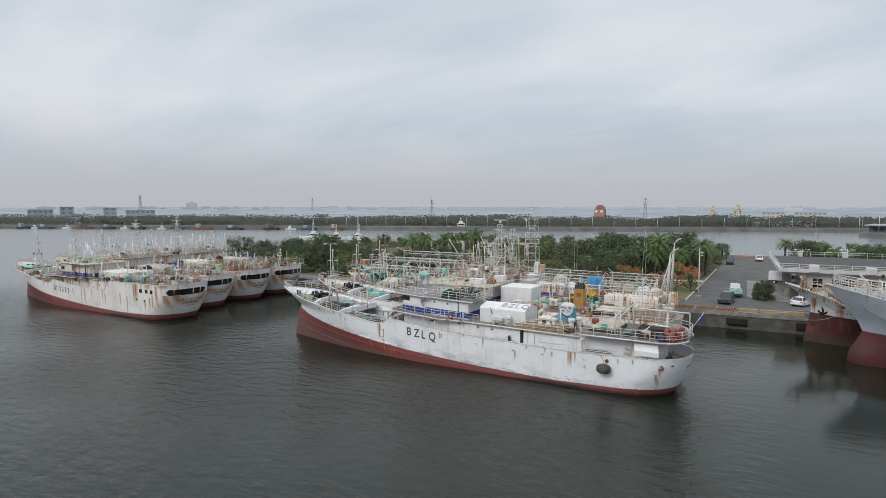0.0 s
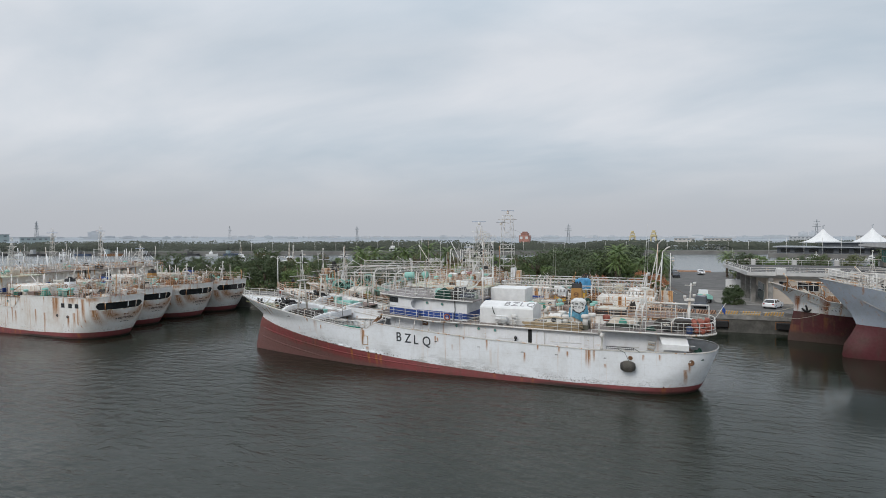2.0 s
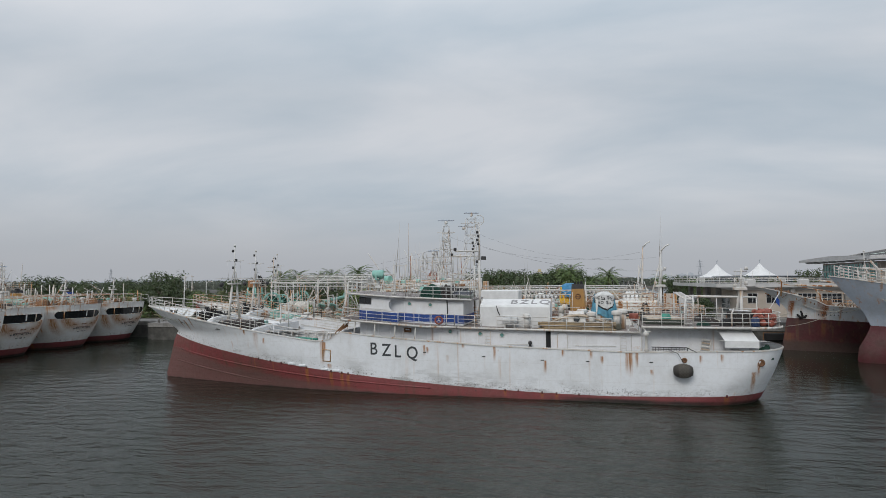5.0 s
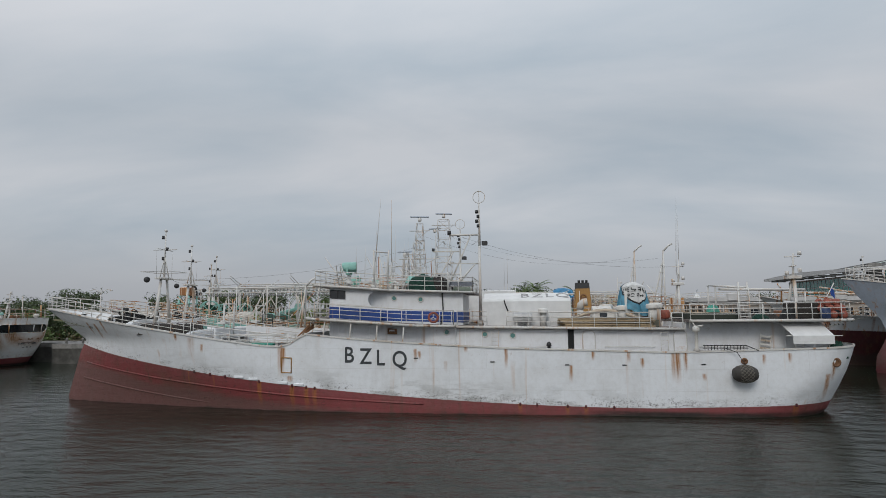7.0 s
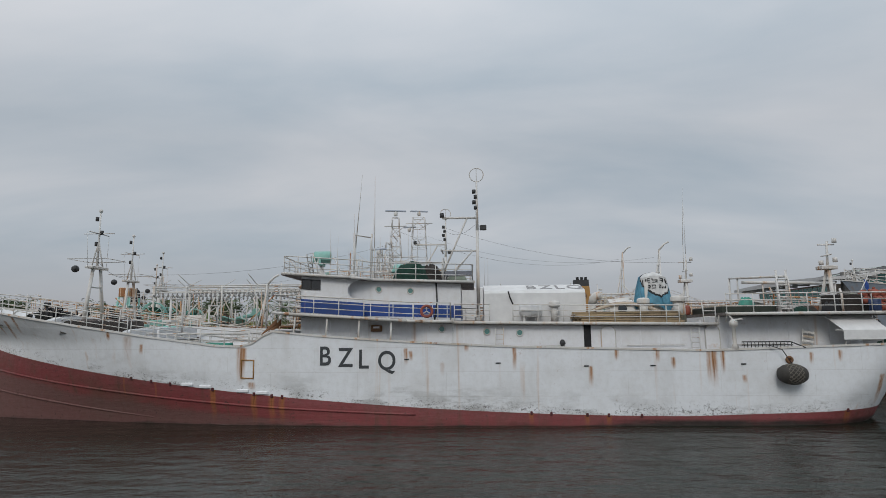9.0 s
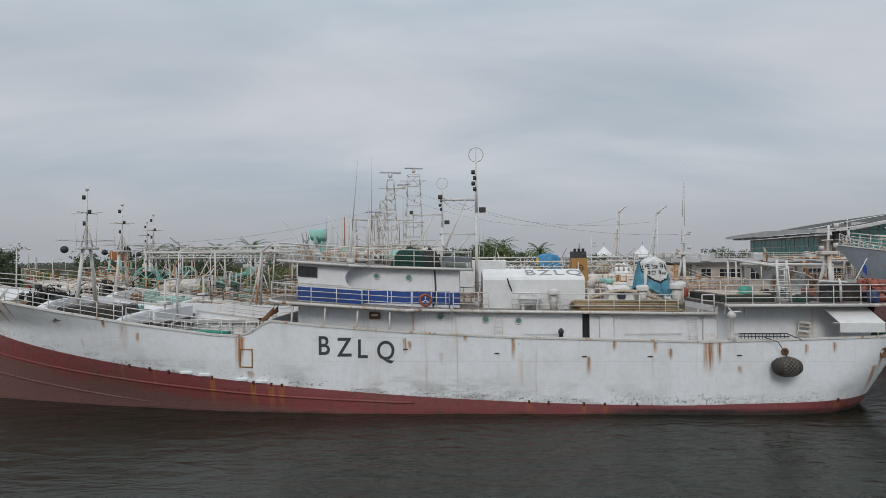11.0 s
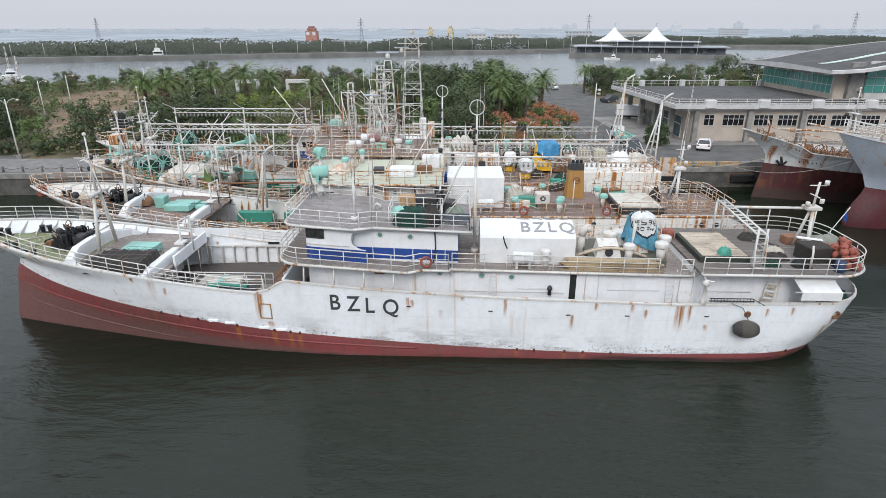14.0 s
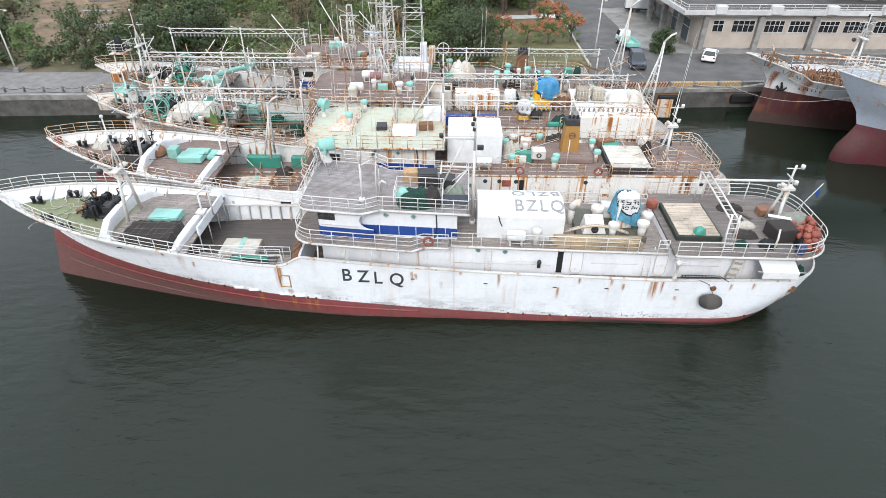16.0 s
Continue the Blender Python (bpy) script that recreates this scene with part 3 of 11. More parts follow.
    def ball(self, c, r, n=10, sq=1.0):
        prof = [(max(0.02, math.sin(math.pi * i / 7)) * r, -math.cos(math.pi * i / 7) * r * sq) for i in range(8)]
        return self.lathe(prof, n, c)

    def ring(self, c, R, r, axis="z", n=20, k=6):
        pts = []
        for i in range(n):
            t = 2 * math.pi * i / n
            u, w = R * math.cos(t), R * math.sin(t)
            pts.append({"z": (u, w, 0), "y": (u, 0, w), "x": (0, u, w)}[axis])
        return self.line([Vector(p) + Vector(c) for p in pts], r, k, True)

    def grid(self, rows, smooth=True, flip=False, closed=False):
        """rows: lists of points, all as long."""
        n = len(rows[0])
        f = []
        for j in range(len(rows) - 1):
            for i in range(n - (0 if closed else 1)):
                q = (j * n + i, j * n + (i + 1) % n, (j + 1) * n + (i + 1) % n, (j + 1) * n + i)
                f.append(q[::-1] if flip else q)
        return self.add([p for r in rows for p in r], f, smooth)

    def prism(self, outline, z0, z1, m=None):
        """An upright prism over a flat outline of (x, y)."""
        n = len(outline)
        p = [(x, y, z0) for x, y in outline] + [(x, y, z1) for x, y in outline]
        if m is not None:
            p = [m @ Vector(q) for q in p]
        f = [tuple(reversed(range(n))), tuple(range(n, 2 * n))] + [(i, (i + 1) % n, n + (i + 1) % n, n + i) for i in range(n)]
        return self.add(p, f)

    def mesh(self, name):
        me = bpy.data.meshes.new(name)
        me.from_pydata(self.v, [], self.f)
        me.polygons.foreach_set("use_smooth", self.s)
        me.update()
        return me


def part(name, mb, mat, parent=None, label=""):
    """One mesh object under a thing or a part."""
    me = mb.mesh(name) if isinstance(mb, MB) else mb
    if mat is not None and not me.materials:
        me.materials.append(mat)
    ob = new(name, me)
    if parent is not None:
        ob.parent = parent
    if label:
        ob["label"] = label
    return ob


def thing(name, label, category, m=None, group="", kind=""):
    ob = new(name)
    ob.empty_display_size = 0.3
    if m is not None:
        ob.matrix_basis = m
    return tagged(ob, label, category, group, kind)


def solid(name, mb, mat, label, category, m=None, group="", kind=""):
    """A thing of one mesh."""
    ob = part(name, mb, mat)
    if m is not None:
        ob.matrix_basis = m
    return tagged(ob, label, category, group, kind)


def lerp(a, b, t):
    return a + (b - a) * t


def pick(table, x):
    """Linear reading of a small table of (x, value)."""
    if x <= table[0][0]:
        return table[0][1]
    for (x0, v0), (x1, v1) in zip(table, table[1:]):
        if x <= x1:
            return lerp(v0, v1, (x - x0) / (x1 - x0))
    return table[-1][1]


# ---- water, quay, land ----
def sheet(name, outline, z, mat, label, category, drop=None):
    mb = MB()
    if drop is None:
        mb.add([(x, y, z) for x, y in outline], [tuple(range(len(outline)))])
    else:
        mb.prism(outline, drop, z)
    return solid(name, mb, mat, label, category, kind="structure")


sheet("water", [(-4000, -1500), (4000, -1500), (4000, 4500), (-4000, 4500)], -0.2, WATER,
      "dark green-grey harbour water with small ripples, sky sheen painted into the river", "water")

QZ = 2.3


def quay_y(x):
    return 97.4 + 0.066 * (x - 1.0) if x > -87 else 94.8


LAND = [(-126, 94.8), (-87, 94.8), (-87, quay_y(-86.9)), (240, quay_y(240)), (300, 340), (140, 252), (60, 222), (8, 207), (-16, 204), (-40, 215), (-70, 225), (-95, 225), (-127, 215),
        (-150, 203), (-168, 178), (-142, 130)]
sheet("ground", [(x, y + 0.4) for x, y in LAND], QZ - 0.06, GROUND, "park ground of dry soil and patchy grass", "ground", -3.0)


def build_quay():
    mb, cap = MB(), MB()
    for x0, x1 in ((-126, -87), (-87, 240)):
        y0, y1 = (94.8, 94.8) if x1 == -87 else (quay_y(-86.9), quay_y(240))
        mb.prism([(x0, y0), (x1, y1), (x1, y1 + 7.5), (x0, y0 + 7.5)], -3.0, QZ)
        cap.prism([(x0, y0 - 0.12), (x1, y1 - 0.12), (x1, y1 + 0.5), (x0, y0 + 0.5)], QZ - 0.55, QZ + 0.06)
    q = solid("quay", mb, CONCRETE_DARK, "damp grey concrete quay wall along the harbour", "quay", kind="structure")
    part("coping", cap, CONCRETE, q, "paler concrete edge beam")
    return q


quay = build_quay()
sheet("promenade", [(-125.6, 95.4), (-87.3, 95.4), (-87.3, 92.4), (-14, 97.2), (-14, 104.6), (-87, 100.0), (-125.6, 100.6)], QZ + 0.03, PAVING,
      "grey paved promenade along the quay", "pavement")
sheet("road", [(-13, 97.3), (240, 114), (240, 176), (60, 160), (3, 152), (3, 176), (5, 205), (-14, 203), (-13, 160)], QZ + 0.04, ASPHALT,
      "worn grey asphalt yard and road to the river", "road")

# far bank of the river
def far_y(x):
    return 470 + 0.44 * x


sheet("far_bank", [(-1600, far_y(-1600)), (60, far_y(60)), (70, 600), (330, 560), (1200, 620), (4000, 700), (4000, 4400), (-4000, 4400), (-4000, -300)], 2.4, plain("scrub_covered_soil", (0.062, 0.070, 0.046), 0.95, 0, 0.4, 0.05, 0.2),
      "low far river bank with scrub", "ground", -2.0)
# the plain's pale blue-grey is distance haze put into the ground colour
sheet("far_plain", [(-3900, -100), (-1500, far_y(-1500) + 150), (60, far_y(60) + 150), (400, 720), (3900, 900), (3900, 4300), (-3900, 4300)], 2.5, plain("haze_coloured_plain", (0.31, 0.34, 0.37), 0.95, 0, 0.35, 0.012, 0),
      "far plain beyond the woods, haze put into its pale colour", "ground")


# ---- ships ----
STEM = [(-1.5, -24.0), (0, -24.3), (3.3, -23.5), (4.2, -23.1), (5.2, -24.6), (6.5, -26.5), (8, -28.3)]
STERN = [(-1.5, 26.0), (0, 27.7), (1.5, 28.4), (3.7, 29.2), (6, 29.5)]
SHEER = [(-27, 6.55), (-24.5, 6.35), (-22.3, 6.08), (-18, 5.42), (-14, 4.82), (-11.6, 4.45), (-7.6, 3.92), (-5.9, 3.84), (-4.7, 4.66), (-2, 4.38), (2, 4.08), (8, 3.76), (18, 3.5),
         (25.5, 3.72), (30, 3.86)]
SHEER_HIGH = [(-27, 6.55), (-24.5, 6.35), (-22.3, 6.08), (-18, 5.42), (-14, 4.82), (-11.6, 4.45), (-7.6, 3.92), (-5.9, 3.84), (-4.7, 4.66), (0, 4.2), (8, 3.8), (11.8, 3.7), (13.2, 5.5),
              (26, 5.6), (30, 5.75)]


def red_z(x):
    s = max(0.0, (17.0 - x) / 40.0)
    return 0.26 + 3.55 * s ** 1.95 + 0.03 * max(0.0, x - 17.0)


class Form:
    """The hull's shape: half breadth by length and height."""

    def __init__(self, sheer=SHEER, beam=9.0, bulb=False, red=red_z, stem=STEM):
        self.sheer_t, self.half, self.bulb, self.red, self.stem_t = sheer, beam / 2, bulb, red, stem

    def stem(self, z):
        return pick(self.stem_t, z)

    def sheer(self, x):
        return pick(self.sheer_t, x)

    def level(self, u, f):
        """The height of the curve f at the share u of the length."""
        z = 4.0
        for _ in range(14):
            z = 0.5 * z + 0.5 * f(lerp(self.stem(z), pick(STERN, z), u))
        return z

    def breadth(self, x, z):
        k = max(0.0, min(1.0, z / 5.5))
        s = (x - self.stem(z)) / lerp(23.0, 12.0, k ** 0.8)
        fb = 1 - (1 - max(0.0, min(1.0, s))) ** lerp(1.5, 2.5, k)
        e = (pick(STERN, z) - x) / lerp(6.0, 3.4, min(1.0, max(0, z) / 2.4))
        fs = math.sqrt(max(0.0, 1 - (1 - max(0.0, min(1.0, e))) ** lerp(2.0, 2.5, k)))
        b = self.half * (0.965 + 0.035 * k) * fb * fs
        if self.bulb and z < 3.2 and x < -20:
            b = max(b, 1.15 * math.sqrt(max(0, 1 - ((z - 0.6) / 2.6) ** 2)) * min(1, max(0, (x - self.stem(z)) / 1.6)) ** 0.5)
        return b

    def point(self, u, z, side, inset=0.0):
        a, b = self.stem(z), pick(STERN, z)
        x = lerp(a, b, u)
        y = max(0.0, self.breadth(x, z) - inset)
        return Vector((x, side * y, z))


def spread(n):
    us = []
    for i in range(n + 1):
        t = i / n
        us.append(lerp(t, 0.5 - 0.5 * math.cos(math.pi * t), 0.6))
    return us


def hull(ship, form, top, bottom, n=96):
    us = spread(n)
    for k in range(len(us)):
        us[k] = min(1.0, max(0.0, us[k]))
    lo, hi, inn, cap = MB(), MB(), MB(), MB()
    zs = [form.level(u, form.sheer) for u in us]
    zr = [min(form.level(u, form.red), s - 0.6) for u, s in zip(us, zs)]
    for side in (-1, 1):
        rows = [[form.point(u, lerp(-1.5, r, v), side) for u, r in zip(us, zr)] for v in (0, 0.3, 0.55, 0.75, 0.9, 1.0)]
        lo.grid(rows, True, side > 0)
        vs = (0, 0.12, 0.25, 0.4, 0.55, 0.7, 0.85, 1.0)
        rows = [[form.point(u, lerp(r, s, v), side) for u, r, s in zip(us, zr, zs)] for v in vs]
        hi.grid(rows, True, side > 0)
        rows = [[form.point(u, s - d, side, 0.1) for u, s in zip(us, zs)] for d in (0.0, 0.5, 1.0, 1.6)]
        inn.grid(rows, True, side > 0)
        a = [form.point(u, s, side, -0.05) + Vector((0, 0, 0.0)) for u, s in zip(us, zs)]
        b = [form.point(u, s, side, 0.16) for u, s in zip(us, zs)]
        up, dn = Vector((0, 0, 0.05)), Vector((0, 0, -0.05))
        cap.grid([[p + dn for p in a], [p + up for p in a], [p + up for p in b], [p + dn for p in b]], False, side > 0)
    h = part("hull", hi, top, ship)
    part("bottom", lo, bottom, h, "red antifouling paint with grime at the waterline")
    part("bulwark_lining", inn, top, h)
    part("gunwale", cap, RAIL, h)
    return h


def deck_plate(name, form, x0, x1, zf, mat, ship, inset=0.12, thick=0.12, wide=None, n=40, label=""):
    """A deck that fills the hull between two stations. zf: its height over x."""
    mb = MB()
    xs = [lerp(x0, x1, i / n) for i in range(n + 1)]
    top, bot = [], []
    L = [Vector((x, -(wide if wide is not None else max(0.02, form.breadth(x, min(zf(x), form.sheer(x))) - inset)), zf(x))) for x in xs]
    R = [Vector((p.x, -p.y, p.z)) for p in L]
    d = Vector((0, 0, -thick))
    mb.grid([[p + d for p in L], L, R, [p + d for p in R], [p + d for p in L]], False)
    return part(name, mb, mat, ship, label)


POST = {}


def railing(ship, pts, h=0.95, step=1.35, bars=(1.0, 0.66, 0.33), r=0.028, split=True, mat=None, closed=False, name="railing"):
    """A rail of bars along pts with upright posts under it."""
    mat = mat or RAIL
    pts = [Vector(p) for p in pts]
    mb = MB().line([p + Vector((0, 0, h)) for p in pts], r * 1.2, 6)
    spots, carry = [pts[0]], 0.0
    for a, b in zip(pts, pts[1:]):
        L = (b - a).length
        t = step - carry
        while t < L:
            spots.append(a.lerp(b, t / L))
            t += step
        carry = (carry + L) % step
    spots.append(pts[-1])
    low = [MB().line([p + Vector((0, 0, h * k)) for p in pts], r * 0.85, 5) for k in bars if k < 1.0]
    if not split:
        for p in spots:
            mb.tube(p, p + Vector((0, 0, h)), r, 4)
        for q in low:
            mb.add(q.v, q.f, True)
        return part(name, mb, mat, ship)
    ob = part(name, mb, mat, ship)
    deep = ship.parent is None
    owner = ob if deep else ship
    for q in low:
        part("rail_bar", q, mat, owner)
    key = (round(h, 3), r, mat.name)
    if key not in POST:
        POST[key] = MB().tube((0, 0, -0.03), (0, 0, h), r, 5).tube((0, 0, -0.02), (0, 0, 0.02), r * 2, 5).mesh("post")
        POST[key].materials.append(mat)
    for p in spots:
        q = new("post", POST[key])
        q.parent = owner
        q.location = p
    return ob


def window(mb_frame, mb_glass, x0, x1, z0, z1, y, side=-1, t=0.05):
    """A framed pane in a wall that faces along y."""
    f = 0.06
    for a in ((x0 - f, x1 + f, z0 - f, z0), (x0 - f, x1 + f, z1, z1 + f), (x0 - f, x0, z0, z1), (x1, x1 + f, z0, z1)):
        mb_frame.box(a[0], a[1], min(y, y + side * t), max(y, y + side * t), a[2], a[3])
    mb_glass.box(x0, x1, min(y - side * 0.02, y + side * 0.015), max(y - side * 0.02, y + side * 0.015), z0, z1)


def text(name, body, size, mat, parent, m, depth=0.012, label=""):
    cu = bpy.data.curves.new(name, 'FONT')
    cu.body, cu.size, cu.extrude, cu.align_x = body, size, depth, 'LEFT'
    cu.space_character, cu.offset = 1.25, 0.012 * size
    ob = bpy.data.objects.new(name, cu)
    scene.collection.objects.link(ob)
    dg = bpy.context.evaluated_depsgraph_get()
    me = bpy.data.meshes.new_from_object(ob.evaluated_get(dg))
    bpy.data.objects.remove(ob)
    me.materials.clear()
    me.materials.append(mat)
    o = new(name, me)
    o.parent = parent
    o.matrix_basis = m
    if label:
        o["label"] = label
    return o


# ---- ship's fittings, in the ship's own metres (bow at minus x) ----
def round_outline(x0, x1, half, r0, r1, n=7, sag=0.0):
    """A deck's outline with rounded corners at both ends, near side first."""
    pts = []
    for cx, cy, r, a0 in ((x1 - r1, -half + r1, r1, -90), (x1 - r1, half - r1, r1, 0), (x0 + r0, half - r0, r0, 90), (x0 + r0, -half + r0, r0, 180)):
        for i in range(n + 1):
            a = radians(a0 + 90 * i / n)
            pts.append((cx + r * math.cos(a), cy + r * math.sin(a)))
    return pts


def slab(name, outline, z0, z1, mat, ship, edge_mat=None, label=""):
    mb = MB().prism(outline, z0, z1)
    ob = part(name, mb, mat, ship, label)
    if edge_mat is not None:
        n = len(outline)
        runs, fresh = [], True
        for i in range(n):
            a, b = outline[i], outline[(i + 1) % n]
            if abs(a[1] - b[1]) > 2.5 and a[0] > 0:
                fresh = True
                continue
            if fresh:
                runs.append(MB())
                fresh = False
            runs[-1].tube((a[0], a[1], (z0 + z1) / 2), (b[0], b[1], (z0 + z1) / 2), (z1 - z0) / 2 + 0.012, 6)
        for e in runs:
            part("deck_edge", e, edge_mat, ob)
    return ob


def loop_rail(ship, outline, z, h=0.95, inset=0.07, skip=None, split=True, mat=None, step=1.35):
    """A railing round a deck's outline, left open where skip(x, y) holds."""
    cx = sum(p[0] for p in outline) / len(outline)
    pts = []
    for x, y in outline:
        k = math.copysign(inset, y)
        pts.append(Vector((x - math.copysign(inset, x - cx), y - k, z)))
    runs, cur = [], []
    dense = []
    for a, b in zip(pts, pts[1:] + pts[:1]):
        m = max(1, int((b - a).length / 0.6))
        dense += [a.lerp(b, i / m) for i in range(m)]
    dense.append(dense[0])
    for p in dense:
        if skip is not None and skip(p.x, p.y):
            if len(cur) > 1:
                runs.append(cur)
            cur = []
        else:
            cur.append(p)
    if len(cur) > 1:
        runs.append(cur)
    for r in runs:
        thin = [r[0]]
        for i in range(1, len(r) - 1):
            d0, d1 = (r[i] - thin[-1]).normalized(), (r[i + 1] - r[i]).normalized()
            if d0.dot(d1) < 0.9995:
                thin.append(r[i])
        thin.append(r[-1])
        railing(ship, thin, h, step, split=split, mat=mat)


def porthole(parent, x, y, z, r=0.17, side=-1, glass=None):
    a = part("porthole", MB().ring((x, y + side * 0.02, z), r + 0.025, 0.035, "y", 16, 6), RAIL, parent)
    part("porthole_pane", MB().tube((x, y - side * 0.05, z), (x, y + side * 0.015, z), r, 14), glass or PORT_GLASS, parent)
    return a


def door_leaf(parent, x0, x1, z0, z1, y, mat, side=-1):
    """A round-cornered steel door that stands proud of its wall."""
    r = 0.28
    pts = []
    for cx, cz, a0 in ((x1 - r, z1 - r, 0), (x0 + r, z1 - r, 90), (x0 + r, z0 + r, 180), (x1 - r, z0 + r, 270)):
        for i in range(5):
            a = radians(a0 + 22.5 * i)
            pts.append((cx + r * math.cos(a), cz + r * math.sin(a)))
    ob = part("door", MB().prism(pts, 0, 0.05), mat, parent, "round-cornered white steel door")
    ob.matrix_basis = Matrix(((1, 0, 0, 0), (0, 0, side, y), (0, 1, 0, 0), (0, 0, 0, 1)))
    fr = MB().line([(p[0], y + side * 0.05, p[1]) for p in pts], 0.03, 5, True)
    part("door_frame", fr, RAIL, parent)
    return ob


def house_side(ship, x0, x1, half, z0, z1, mat, ribs=1.05, top_mat=None, name="deckhouse"):
    """A house of plate with upright stiffeners on both long sides."""
    house = part(name, MB().box(x0, x1, -half, half, z0, z1, 0.05), mat, ship)
    me = MB().box(-0.03, 0.03, -0.03, 0.03, z0 + 0.02, z1 - 0.06).mesh("stiffener")
    me.materials.append(mat)
    x = x0 + 0.6
    while x < x1 - 0.3:
        for s in (-1, 1):
            o = new("stiffener", me)
            o.parent = house
            o.location = (x, s * half, 0)
        x += ribs
    return house


def foremast(ship, x, zb, zt, mint=False, tall=3.4, flag=True, mat=None):
    mat = mat or RAIL
    mast = part("foremast", MB().tube((x, -0.95, zb), (x, -0.35, zt), 0.125, 10, 0.09).tube((x, 0.95, zb), (x, 0.35, zt), 0.125, 10, 0.09)
                .box(x - 0.25, x + 0.25, -0.8, 0.8, zt - 0.05, zt + 0.1, 0.03), mat, ship)
    p = MB()
    p.tube((x, 0, zt + 0.1), (x, 0, zt + tall), 0.08, 8, 0.04)
    p.tube((x, -0.95, zt + tall * 0.62), (x, 0.95, zt + tall * 0.62), 0.035, 6).tube((x - 0.95, 0, zt + tall * 0.62), (x + 0.95, 0, zt + tall * 0.62), 0.03, 6)
    p.tube((x - 0.35, 0, zt + 0.1), (x, 0, zt + tall * 0.5), 0.04, 5).tube((x + 0.35, 0, zt + 0.1), (x, 0, zt + tall * 0.5), 0.04, 5)
    p.ball((x, 0, zt + tall + 0.1), 0.12, 8)
    part("topmast", p, mat, mast)
    for dx, dz in ((-0.2, 0.85), (0.16, 0.6), (-0.15, 0.4)):
        part("mast_lamp", MB().tube((x + dx, 0, zt + tall * dz), (x + dx, 0, zt + tall * dz + 0.25), 0.1, 8), DARK, mast)
    part("horn", MB().ball((x - 1.1, -0.4, zt - 0.05), 0.22, 10), DARK, mast)
    z = zt + 0.5
    part("mast_platform", MB().line([(x - 1.2, -1.0, z), (x + 1.2, -1.0, z), (x + 1.2, 1.0, z), (x - 1.2, 1.0, z)], 0.025, 4, True), mat, mast)
    part("rung", MB().tube((x - 0.15, -0.7, zb + 1.2), (x - 0.15, 0.7, zb + 1.2), 0.05, 6), mat, mast)
    part("rung", MB().tube((x, -0.6, zb + 2.4), (x, 0.6, zb + 2.4), 0.05, 6), mat, mast)
    for s in (-1, 1):
        part("stay", MB().line([(x, s * 0.9, zt), (x - 0.05, s * 1.05, zt + tall * 0.62)], 0.012, 3), mat, mast)
    return mast


def breakwater(ship, form, pts, hs, zb, mat):
    """A bent white plate across the deck, thick and rounded at its top."""
    mb = MB()
    rows = []
    n = len(pts)
    for (x, y), h in zip(pts, hs):
        z = zb(x)
        most = form.breadth(x - 0.75, z) - 0.16
        y = max(-most, min(most, y))
        rows.append([(x - 0.75, y, z - 0.05), (x - 0.58, y, z + h * 0.5), (x - 0.42, y, z + h * 0.96), (x + 0.03, y, z + h), (x + 0.07, y, z + h * 0.8), (x + 0.07, y, z - 0.05)])
    mb.grid(rows, False, True)
    mb.add(rows[0], [tuple(range(6))])
    mb.add(rows[-1], [tuple(reversed(range(6)))])
    return part("breakwater", mb, mat, ship)


